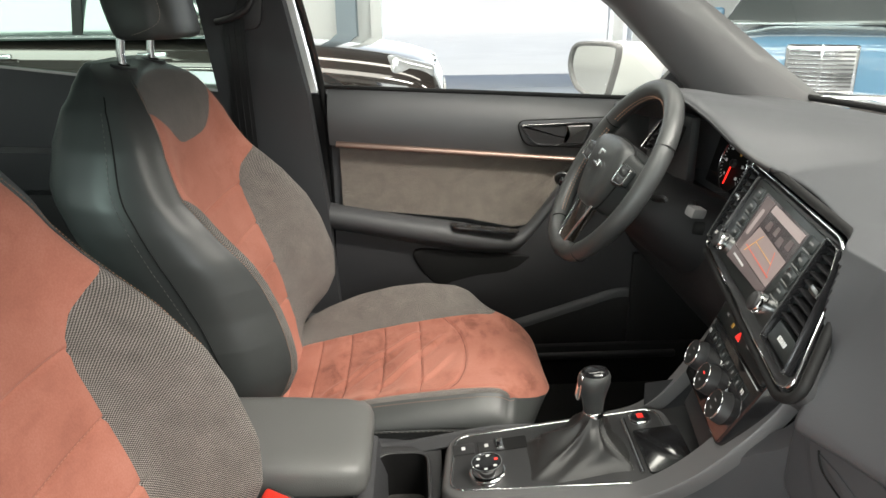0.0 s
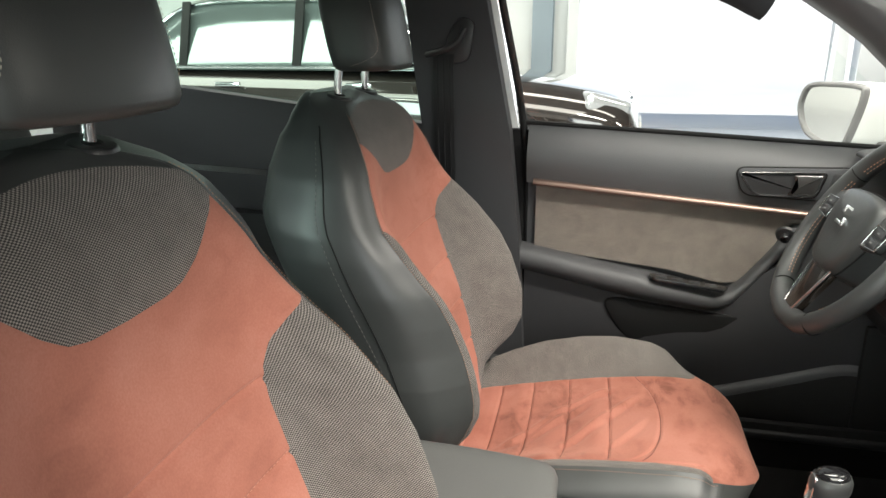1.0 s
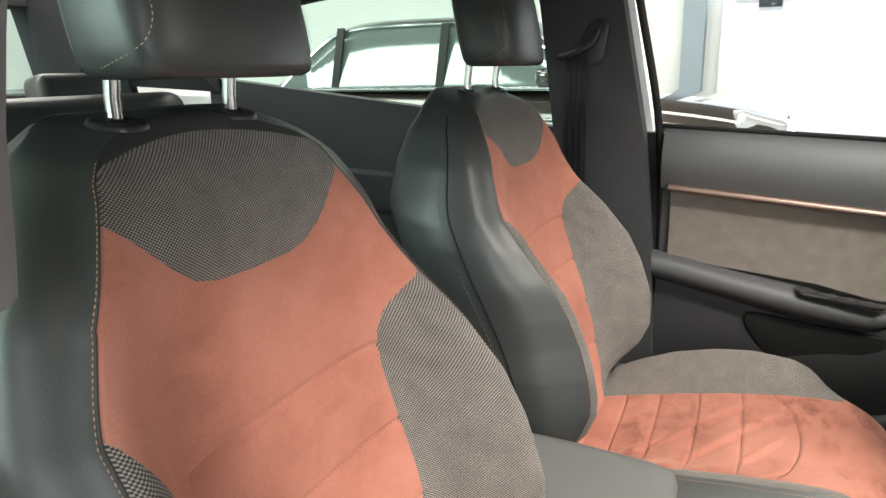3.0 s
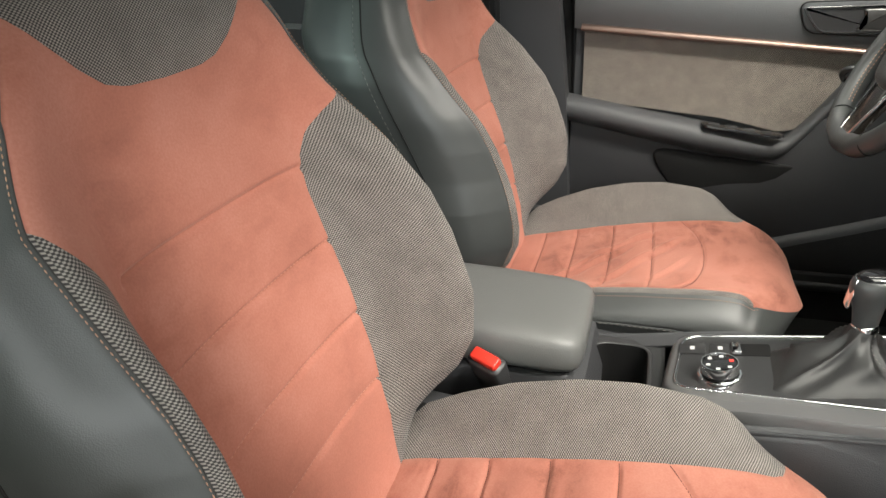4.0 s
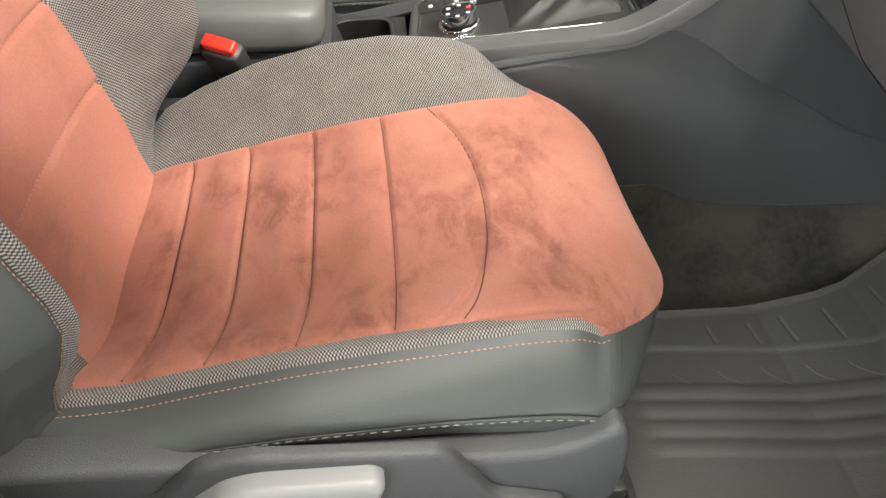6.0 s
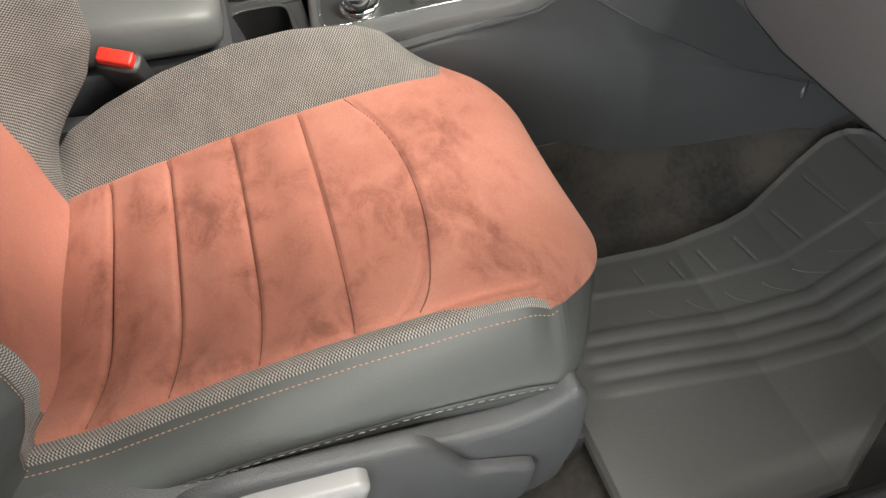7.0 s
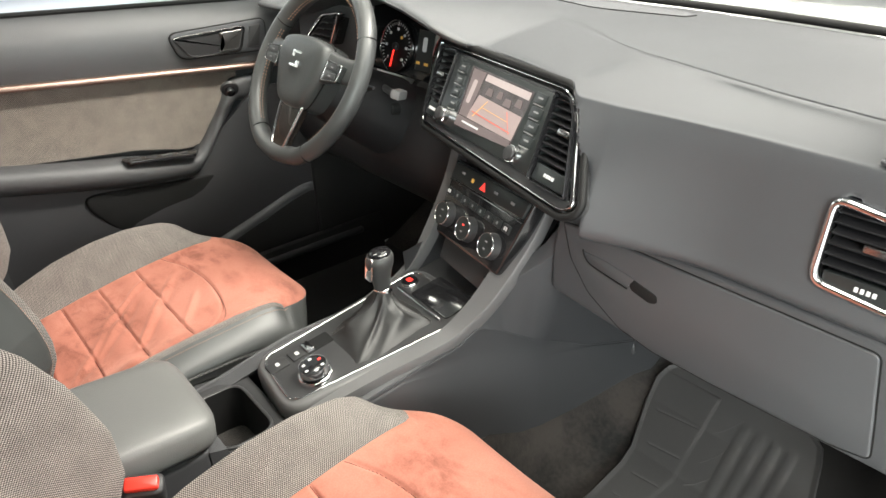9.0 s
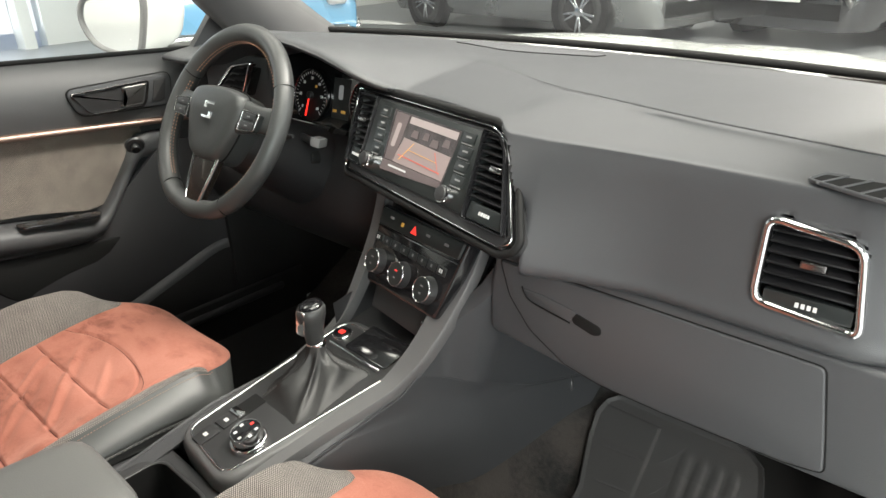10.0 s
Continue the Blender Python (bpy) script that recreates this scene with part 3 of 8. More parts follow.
def build_seat(name, label, yc, outer, hz, wide=0.0):
    """A front seat; outer is -1 where its door side looks to -y."""
    root = thing(name, (-0.12, yc, 0.40), label, "car seat", "front seats")
    shift = Vector((0, yc, 0))

    # backrest: suede centre, woven head patch and bolsters, leatherette shell
    ks = half_ks([(0, 2, 26), (2, 4, 30), (4, 6, 14), (6, 9, 16)])
    zs = dense(0.56, 1.250, 0.0065, [(c - 0.014, c + 0.014) for c in BACK_SEAMS], 0.0018)
    P, T = with_uv(ks, zs, back_point)
    shell = [t for t in T if min(abs(P[i][0]) for i in t) >= 3.999]
    front = [t for t in T if min(abs(P[i][0]) for i in t) < 3.999]

    def off(p):
        return back_point(p[0], p[1], False)[1] - 0.05 * max(0.0, p[1] - 0.8)

    f = [p[1] - patch_floor(off(p)) for p in P]
    P2, low, top = split(P, front, f)
    P2, top, brow = split(P2, top, [p[1] - 1.2275 + 1.2 * off(p) ** 2 for p in P2])
    f = [abs(off(p)) - bolster_edge(p[1], p[0]) for p in P2]
    P3, mid, bol = split(P2, low, f)
    place = lambda p: Vector(back_point(p[0], p[1], True, wide)) + shift
    link("back_panel", sheet_mesh("back_panel", P3, mid, place), SUEDE, root, "rust suede panel with stitched cross seams")
    link("head_patch", sheet_mesh("head_patch", P2, top, place), WEAVE, root, "grey woven cloth patch")
    for side, nm in ((1, "back_bolster"), (-1, "back_bolster")):
        link(nm, sheet_mesh(nm, P3, [t for t in bol if sum(P3[i][0] for i in t) * side > 0], place, (4, 3)), WEAVE, root, "grey woven side bolster")
    rim = [i for i in range(len(P)) if abs(P[i][1] - zs[-1]) < 1e-9]
    sh = link("back_shell", sheet_mesh("back_shell", P2, shell + brow, place), LEATHER, root, "dark leatherette backrest shell")
    lid = bmesh.new()
    lid.faces.new([lid.verts.new(place(P[i])) for i in rim[:-1]])
    part("top_cap", lid, LEATHER, root, smooth=False)
    for side in (1, -1):
        line = [Vector(back_point(side * 4.42, z, True, wide)) + shift + Vector((0.0012, side * 0.0006, 0)) for z in np.linspace(0.62, 1.215, 120)]
        part("stitching", stitches(line, 0.0030, 0.0019, 0.00045, Vector((0.0003, 0, 0.0003))), THREAD, sh, "copper contrast stitching", False)
        line = [Vector(back_point(side * 6.40, z, True, wide)) + shift + Vector((0, side * 0.0009, 0)) for z in np.linspace(0.62, 1.20, 80)]
        part("shell_seam", tube(line, 0.0011, 6), BLACKRUB, sh)
        line = [Vector(back_point(side * 6.55, z, True, wide)) + shift + Vector((0, side * 0.0008, 0)) for z in np.linspace(0.62, 1.18, 80)]
        part("stitching", stitches(line, r=0.0005, lift=Vector((0, 0, 0))), THREAD_GREY, sh, "", False)

    # cushion
    total = CUSHION_LEN[-1]
    ks = half_ks([(0, 2, 30), (2, 4, 26), (4, 7, 22)])
    ss = dense(0.0, total, 0.0065, [(0.125, 0.162), (0.195, 0.228), (0.268, 0.302), (0.346, 0.380), (0.39, 0.47)], 0.0022)
    P, T = with_uv(ks, ss, cushion_point)
    side_t = [t for t in T if min(abs(P[i][0]) for i in t) >= 3.999]
    mid_t = [t for t in T if max(abs(P[i][0]) for i in t) <= 2.0001]
    bol_t = [t for t in T if 1.999 <= min(abs(P[i][0]) for i in t) < 3.999]

    def wedge(p):
        return p[1] - (lerp([(2, 0.545), (2.4, 0.566), (3, 0.596), (4, 0.620)], p[0]) if p[0] > 0 else lerp([(2, 0.430), (3, 0.530), (4, tip_s)], -p[0]))

    tip_s = front_cut(-4.0)
    f = [wedge(p) for p in P]
    P2, weave_t, red_t = split(P, bol_t, f)
    far_edge = [(0.0, 4.6), (0.60, 4.6), (0.64, 4.0), (0.70, 3.2), (0.8, 2.8)]

    def below(p):
        """Above nought where leatherette takes over from the suede at the front."""
        if p[0] > 0:
            return p[0] - lerp(far_edge, p[1])
        q = cushion_point(p[0], p[1], False)
        return 20 * (lerp(SKIRT_TOP, q[1]) - q[2]) if p[1] > 0.5 else -1.0

    P2, red_t, corner_t = split(P2, red_t, [below(p) for p in P2])
    P2, mid_t, nose_t = split(P2, mid_t, [below(p) for p in P2])
    corner_t = [t for t in corner_t + nose_t if sum(P2[i][0] for i in t) > 0]

    def folds(x, o):
        """Diagonal creases pressed into a seat that has been sat on."""
        lift = 0.0
        for x0, o0, x1, o1, d in CREASES:
            ux, uo = x1 - x0, o1 - o0
            n = math.hypot(ux, uo)
            t = ((x - x0) * ux + (o - o0) * uo) / (n * n)
            if -0.2 < t < 1.2:
                e = ((x - x0) * uo - (o - o0) * ux) / n
                lift += d * ease(min(t + 0.2, 1.2 - t) / 0.4) * (math.exp(-(e / 0.006) ** 2) - 0.7 * math.exp(-((e - 0.013) / 0.008) ** 2))
        return lift

    def place2(p):
        q = Vector(cushion_point(p[0], p[1])) + shift
        if wide and abs(p[0]) < 2.2:
            q.z += folds(q.x, q.y - yc)
        return q

    link("seat_panel", sheet_mesh("seat_panel", P2, mid_t + red_t, place2), SUEDE_WORN_SHADED, root, "rust suede seat panel with pleats")
    for side in (1, -1):
        link("seat_bolster", sheet_mesh("seat_bolster", P2, [t for t in weave_t if sum(P2[i][0] for i in t) * side > 0], place2, (4, 3)), WEAVE, root, "grey woven side bolster")
    skirt = link("seat_skirt", sheet_mesh("seat_skirt", P2, [t for t in side_t + corner_t if sum(P2[i][0] for i in t) > 0], place2), LEATHER, root, "dark leatherette seat side")
    line = [Vector(cushion_point(4.22, s)) + shift + Vector((0, 0.0006, 0.001)) for s in np.linspace(0.03, 0.535, 120)]
    part("stitching", stitches(line, 0.0030, 0.0019, 0.00045, Vector((0, 0, 0.0003))), THREAD, skirt, "copper contrast stitching", False)
    # skirt of the -y side: drawn from the piped edge over a soft bulge to the side cover, and round the front corner
    edge = [(Vector(cushion_point(-4, s)), s / tip_s) for s in np.linspace(0.0, tip_s, 74)]
    tip = edge[-1][0]
    turn = [Vector(cushion_point(k, front_cut(k), False)) for k in list(np.linspace(-3.9, -2.0, 16)) + list(np.linspace(-1.9, 0, 14))]
    foot = smooth_line([(0.090, -0.236, 0.590), (0.108, -0.226, 0.586), (0.121, -0.206, 0.576), (0.130, -0.176, 0.560), (0.136, -0.13, 0.545), (0.140, -0.07, 0.535), (0.142, 0.0, 0.530)], 10)
    length = [0.0]
    for a, b in zip([tip] + turn, turn):
        length.append(length[-1] + (b - a).length)
    cols = []
    for top, f in edge:
        x = -0.40 + 0.49 * f
        cols.append((top, Vector((x, -0.236, lerp(SKIRT_FOOT, x))), Vector((0, -1, 0))))
    for top, d in zip(turn, length[1:]):
        g = d / length[-1] * (len(foot) - 1.001)
        a, b = foot[int(g)], foot[int(g) + 1]
        cols.append((top, a.lerp(b, g - int(g)), Vector((b.y - a.y, a.x - b.x, 0)).normalized()))

    def skirt_point(i, v):
        top, low, out = cols[i]
        flat = 1 - (1 - v) ** 2.4
        swell = 0.009 * math.sin(math.pi * min(1.0, v / 0.95)) - 0.0016 * math.exp(-((v - 0.645) / 0.018) ** 2)
        p = Vector((top.x + (low.x - top.x) * flat, top.y + (low.y - top.y) * flat, top.z + (low.z - top.z) * v))
        return p + out * swell + shift

    vs = [0, 0.03, 0.07, 0.12, 0.18, 0.26, 0.36, 0.46, 0.54, 0.59, 0.615, 0.63, 0.645, 0.66, 0.675, 0.71, 0.78, 0.86, 0.94, 1.0]
    skirt = part("seat_skirt", loft([[skirt_point(i, v) for v in vs] for i in range(len(cols))], False, False), LEATHER, root, "dark leatherette seat side")
    copper = [skirt_point(i, 0.055) - Vector((0, 0.0008, 0)) for i in range(4, 68)] + [skirt_point(i, 0.055 - 0.03 * (i - 67) / 9) - Vector((0, 0.0008, 0)) for i in range(68, 77)]
    part("stitching", stitches(copper, 0.0030, 0.0019, 0.00045, Vector((0, 0, 0.0003))), THREAD, skirt, "copper contrast stitching", False)
    part("stitching", stitches([skirt_point(i, 0.70) - Vector((0, 0.0008, 0)) for i in range(4, 86)], r=0.0006, lift=Vector((0, 0, 0))), THREAD_GREY, skirt, "", False)
    part("skirt_seam", tube([skirt_point(i, 0.645) for i in range(4, 88)], 0.0010, 6), BLACKRUB, skirt)
    # seams of the pleats, and the stitched cross lines of the backrest
    xs_, ls_ = [p.x for p in CUSHION_LINE[:72]], CUSHION_LEN[:72]

    def seam_line(path, n=26):
        pts = []
        for o in np.linspace(-0.152, 0.152, n):
            k = math.copysign(abs(o) / 0.09, o) if abs(o) < 0.09 else math.copysign(1 + (abs(o) - 0.09) / 0.066, o)
            pts.append(Vector(cushion_point(k, float(np.interp(path(o), xs_, ls_)))) + shift + Vector((0, 0, 0.0004)))
        return pts

    for xp in PLEATS:
        part("seam", tube(seam_line(lambda o: xp - 0.002 * (o / 0.16) ** 2), 0.0006, 5), SEAM, root)
    part("seam", tube(seam_line(arc_x, 40), 0.0006, 5), SEAM, root)
    for zs_ in BACK_SEAMS[1:]:
        line = [Vector(back_point(k, zs_ + 0.002)) + shift + Vector((0.0008, 0, 0)) for k in np.linspace(-1.60, 1.60, 40)]
        part("stitching", stitches(line, 0.0035, 0.003, 0.0006, Vector((0, 0, 0))), THREAD_RUST, root, "rust cross stitching", False)

    # base with plastic side covers, rails and the height lever
    part("seat_base", box(0.46, 0.44, 0.11, Matrix.Translation((-0.12, yc, 0.535)), 0.02), BLACKRUB, root)
    for side in (1, -1):
        yo = yc + side * 0.222
        poly = smooth_line([(-0.46, 0.0, 0.60), (-0.38, 0, 0.635), (-0.28, 0, 0.632), (-0.187, 0, 0.620), (-0.108, 0, 0.610), (0.02, 0, 0.594), (0.070, 0, 0.600), (0.102, 0, 0.618), (0.116, 0, 0.59), (0.112, 0, 0.50), (0.06, 0, 0.44), (-0.20, 0, 0.435), (-0.42, 0, 0.45), (-0.47, 0, 0.55)], 6, True)
        pts = [(p.x, p.z) for p in poly]
        m = Matrix(((1, 0, 0, 0), (0, 0, -side * -1.0, yo), (0, 1, 0, 0), (0, 0, 0, 1)))
        part("side_cover", slab(pts, 0.034, m, 0.008, 3), PLASTIC, root, "black plastic seat side cover")
        part("rail", box(0.56, 0.035, 0.05, Matrix.Translation((-0.12, yc + side * 0.19, 0.395)), 0.006), SATIN, root)
        for lx in (-0.33, 0.08):
            part("riser", box(0.05, 0.03, 0.10, Matrix.Translation((lx, yc + side * 0.19, 0.465)), 0.006), SATIN, root)
    yo = yc + outer * 0.257
    m = Matrix(((1, 0, 0, 0), (0, 0, outer, yo), (0, 1, 0, 0), (0, 0, 0, 1)))
    raised = rounded([(-0.36, 0.56), (-0.25, 0.60), (-0.210, 0.646), (-0.175, 0.652), (-0.040, 0.633), (-0.026, 0.622), (0.004, 0.560), (0.07, 0.53), (0.06, 0.47), (-0.33, 0.46)], 0.012)
    part("raised_panel", slab(raised, 0.012, m, 0.006, 3), PLASTIC, root)
    m2 = Matrix(((1, 0, 0, 0), (0, 0, outer, yo + outer * 0.010), (0, 1, 0, 0), (0, 0, 0, 1)))
    lever = rounded([(-0.26, 0.575), (-0.192, 0.632), (-0.168, 0.637), (-0.086, 0.631), (-0.078, 0.622), (-0.092, 0.578), (-0.12, 0.560), (-0.25, 0.545)], 0.010)
    lv = part("lever", slab(lever, 0.020, m2, 0.007, 3), GREYTRIM, root, "grey plastic height lever")
    part("grip_recess", slab(rounded([(-0.18, 0.617), (-0.098, 0.613), (-0.108, 0.586), (-0.19, 0.585)], 0.006), 0.0205, m2, 0.002), SATIN, lv)
    # recline knob
    knob_m = frame_m((-0.395, yo + outer * 0.004, 0.665), (1, 0, 0), (0, 0, 1)) if outer < 0 else frame_m((-0.395, yo, 0.665), (-1, 0, 0), (0, 0, 1))
    part("recline_cover", cyl(0.045, 0.040, 0.020, knob_m, 36, 0.004), PLASTIC, root)

    # headrest
    hy = yc + 0.024
    rings = []
    for h, half_w, half_d in ((0.0, 0.075, 0.026), (0.0005, 0.097, 0.038), (0.004, 0.105, 0.044), (0.012, 0.109, 0.047), (0.026, 0.1105, 0.048), (0.045, 0.1105, 0.049), (0.065, 0.110, 0.049), (0.085, 0.109, 0.049), (0.105, 0.107, 0.049), (0.122, 0.104, 0.048), (0.140, 0.100, 0.047), (0.156, 0.095, 0.045), (0.170, 0.088, 0.047), (0.181, 0.078, 0.040), (0.189, 0.060, 0.028)):
        z = hz - 0.090 + h
        cx = -0.503 - 0.20 * (z - 1.28)
        ring = []
        for j in range(40):
            th = 2 * math.pi * j / 40
            c, s = math.cos(th), math.sin(th)
            sx_, sy_ = math.copysign(abs(c) ** 0.42, c), math.copysign(abs(s) ** 0.42, s)
            bow = 0.014 * (1 - sy_ * sy_)
            ring.append((cx + half_d * sx_ + (bow if sx_ > 0 else 0), hy + half_w * sy_, z))
        rings.append(ring)
    head = part("headrest", loft(rings), LEATHER, root, "dark leatherette headrest", sharp=80)
    for side in (1, -1):
        line = []
        for i in range(2, len(rings)):
            r = rings[i]
            low = max(0.0, (5 - i) / 3)
            j = 5 + 9 * low ** 1.6
            j = j if side > 0 else 40 - j
            j0 = int(j)
            q = Vector(r[j0 % 40]).lerp(Vector(r[(j0 + 1) % 40]), j - j0)
            line.append(q + (q - Vector((cx, hy, q.z))).normalized() * 0.0012)
        line = smooth_line(line, 3)
        part("stitching", stitches(line, 0.0030, 0.0019, 0.00045, Vector((0, 0, 0))), THREAD_PALE, head, "pale contrast stitching", False)
        part("head_seam", tube([p - Vector((-0.001, side * 0.007, 0)) for p in line[:-12]], 0.0011, 6), BLACKRUB, head)
        py = yc + 0.030 + side * 0.0715
        part("post", tube([(-0.548, py, 1.18), (-0.548, py, 1.25), (-0.538, py, 1.32)], 0.0068, 16), CHROME, root, "chrome headrest post")
        gm = Matrix.Translation((-0.546, py, 1.2275)) @ pose(0, 0, 0, 0, 14, 0) @ Matrix.Diagonal((0.95, 1.2, 1.0, 1.0))
        g = part("post_guide", cyl(0.0230, 0.0205, 0.0045, gm, 32, 0.002), SATIN, root, "black plastic guide collar")
        part("guide_seal", cyl(0.0105, 0.0095, 0.0062, gm, 24, 0.002), BLACKRUB, g)
    return root


build_seat("passenger_seat", "rust suede and grey woven front seat, dark leatherette sides", -0.307, -1, 1.354)
driver_seat = build_seat("driver_seat", "rust suede and grey woven seat behind the steering wheel", 0.434, 1, 1.362, 0.022)
driver_seat.location.x += 0.018

# ---- car shell: floor, sills, pillars, roof, glass ----
YC = 0.055  # middle of the car
shell = thing("car_body", (0.0, YC, 0.0), "white car body shell with open passenger side", "car")
part("floor_pan", box(1.75, 1.50, 0.02, Matrix.Translation((0.15, YC, 0.345)), 0.004), CARPET, shell, "dark carpeted floor")


# firewall and footwell slope
part("firewall", loft([[(0.70, y, 0.36), (0.98, y, 0.52), (1.02, y, 1.08), (1.06, y, 1.08), (1.06, y, 0.34), (0.70, y, 0.34)] for y in (-0.72, 0.84)]), CARPET, shell, "dark carpeted footwell")
# tunnel below the console
part("tunnel", loft([[(x, YC - 0.17, 0.35), (x, YC - 0.13, 0.52), (x, YC - 0.08, 0.56), (x, YC + 0.08, 0.56), (x, YC + 0.13, 0.52), (x, YC + 0.17, 0.35)] for x in (-1.0, 0.95)]), CARPET, shell)
# sills on both sides
for ys, nm in ((-0.76, "door_sill"), (0.86, "door_sill")):
    part(nm, box(2.2, 0.13, 0.14, Matrix.Translation((-0.05, ys, 0.38)), 0.03, 4), WHITEPAINT, shell)
    part("sill_trim", box(1.15, 0.07, 0.02, Matrix.Translation((0.05, ys + (0.06 if ys < 0 else -0.06), 0.452)), 0.008, 3), DARKP, shell, "black plastic sill plate")
# B pillars, left trimmed with belt guide
pil = [(-0.505, 0.40), (-0.495, 0.80), (-0.485, 1.13), (-0.520, 1.40), (-0.545, 1.52), (-0.335, 1.52), (-0.350, 1.46), (-0.285, 1.13), (-0.255, 0.85), (-0.23, 0.40)]
part("pillar_trim", wall_panel(pil, 0.80, 0.87, 0.015), PLASTIC, shell, "dark plastic centre pillar trim")
part("pillar_frame", wall_panel([(-0.272, 1.125), (-0.338, 1.46), (-0.362, 1.50), (-0.40, 1.50), (-0.345, 1.125)], 0.872, 0.93, 0.008), WHITEPAINT, shell, "white painted door opening edge")
# Solid black filler, added to paint the dark of the door gap.
part("pillar_gap_filler", wall_panel([(-0.42, 0.42), (-0.38, 1.12), (-0.235, 1.12), (-0.215, 0.42)], 0.882, 0.932, 0.004), BLACKRUB, shell, "black filler for the shaded gap beside the door")
part("pillar_seal", tube(smooth_line([(-0.245, 0.875, 0.45), (-0.245, 0.885, 0.80), (-0.262, 0.885, 1.13), (-0.325, 0.875, 1.455), (-0.30, 0.87, 1.49), (-0.20, 0.865, 1.497)], 8), 0.009, 10), BLACKRUB, shell, "black rubber door seal")
# right B pillar beside the open door
part("pillar_trim", wall_panel([(-0.58, 0.40), (-0.56, 0.95), (-0.30, 0.95), (-0.27, 0.80), (-0.25, 0.40)], -0.770, -0.665, 0.015), PLASTIC, shell)
part("pillar_trim", wall_panel([(-0.52, 0.94), (-0.455, 1.10), (-0.455, 1.52), (-0.39, 1.52), (-0.372, 1.22), (-0.42, 1.02), (-0.44, 0.94)], -0.755, -0.665, 0.02), GREYTRIM, shell, "grey upper pillar trim")
part("pillar_trim", wall_panel([(-0.40, 1.165), (-0.40, 1.50), (-0.29, 1.50), (-0.324, 1.343), (-0.342, 1.283), (-0.352, 1.245), (-0.360, 1.186), (-0.364, 1.165)], -0.645, -0.572, 0.012), GREYTRIM, shell, "grey upper pillar trim")
# A pillars
for ya, yb in ((0.80, 0.62), (-0.69, -0.51)):
    rings = []
    for t in np.linspace(0, 1, 12):
        z = 1.06 + 0.46 * t
        back = lerp([(1.06, 0.67), (1.137, 0.589), (1.253, 0.46), (1.326, 0.375), (1.42, 0.22), (1.52, -0.06)], z)
        front = lerp([(1.06, 1.00), (1.112, 0.915), (1.323, 0.600), (1.42, 0.43), (1.52, 0.17)], z)
        cy = ya + (yb - ya) * t ** 1.3 * 0.8
        s = 1 if ya > 0 else -1
        mid = (back + front) / 2
        rings.append([(back, cy + s * 0.035, z), (back + 0.01, cy + s * 0.005, z), (mid - 0.03, cy - s * 0.030, z), (mid + 0.06, cy - s * 0.020, z), (front, cy + s * 0.02, z), (front - 0.02, cy + s * 0.055, z), (mid, cy + s * 0.06, z), (back + 0.02, cy + s * 0.055, z)])
    part("windscreen_pillar", loft(rings), SPARM, shell, "grey trimmed windscreen pillar", sharp=70)
# roof lining and roof
sec = []
for x in np.linspace(-1.6, 0.02, 12):
    drop = 0.05 * ((x + 0.7) / 0.75) ** 2 if x > -0.7 else 0.04 * ((x + 0.7) / 0.9) ** 2
    sec.append([(x, YC + a, 1.575 - drop - 0.10 * abs(a / 0.70) ** 3.5) for a in np.linspace(-0.70, 0.70, 21)])
bm = loft(sec, False, False)
part("headlining", solid(bm, 0.02), HEADLINER, shell, "dark cloth headlining")
sec = [[(x, y, z + 0.045) for x, y, z in r] for r in sec]
part("roof", solid(loft(sec, False, False), 0.02), WHITEPAINT, shell, "white painted roof")
for s, y0 in ((1, 0.74), (-1, -0.63)):
    part("roof_rail_trim", tube(smooth_line([(-1.55, y0, 1.42), (-0.9, y0 + s * 0.02, 1.50), (-0.35, y0 + s * 0.03, 1.515), (0.05, y0 + s * 0.02, 1.465), (0.22, y0 + s * 0.03, 1.40)], 8), 0.055, 12, flat=0.8), HEADLINER, shell)
# rear left door and rear panel
part("rear_door_panel", wall_panel([(-1.50, 0.40), (-1.50, 1.26), (-1.131, 1.215), (-0.80, 1.175), (-0.49, 1.135), (-0.49, 0.40)], 0.83, 0.90, 0.02), PLASTIC, shell, "dark rear door panel")
part("rear_armrest", wall_panel(rounded([(-1.4, 0.82), (-0.55, 0.80), (-0.55, 0.90), (-1.4, 0.93)], 0.02), 0.77, 0.835, 0.02), SATIN, shell)
part("rear_door_strip", wall_panel([(-1.4, 1.02), (-0.5, 0.985), (-0.5, 0.998), (-1.4, 1.035)], 0.822, 0.832, 0.002), BRUSHED, shell)
part("rear_pillar", loft([[(-1.45, 0.86, 1.22), (-1.95, 0.86, 1.25), (-1.95, 0.78, 1.25), (-1.45, 0.80, 1.22)], [(-1.58, 0.70, 1.50), (-1.90, 0.70, 1.50), (-1.90, 0.62, 1.50), (-1.58, 0.64, 1.50)]]), HEADLINER, shell)
part("rear_door_panel", wall_panel([(-1.50, 0.40), (-1.50, 1.24), (-0.69, 1.15), (-0.69, 0.40)], -0.79, -0.72, 0.02), PLASTIC, shell)
part("tailgate_header", box(0.10, 1.50, 0.10, Matrix.Translation((-1.93, YC, 1.50)), 0.02), HEADLINER, shell)
for s_ in (1, -1):
    part("tailgate_pillar", loft([[(-2.0, YC + s_ * 0.80, 1.2), (-1.80, YC + s_ * 0.80, 1.2), (-1.80, YC + s_ * 0.62, 1.2), (-2.0, YC + s_ * 0.62, 1.2)], [(-1.95, YC + s_ * 0.70, 1.5), (-1.75, YC + s_ * 0.70, 1.5), (-1.75, YC + s_ * 0.52, 1.5), (-1.95, YC + s_ * 0.52, 1.5)]]), HEADLINER, shell)
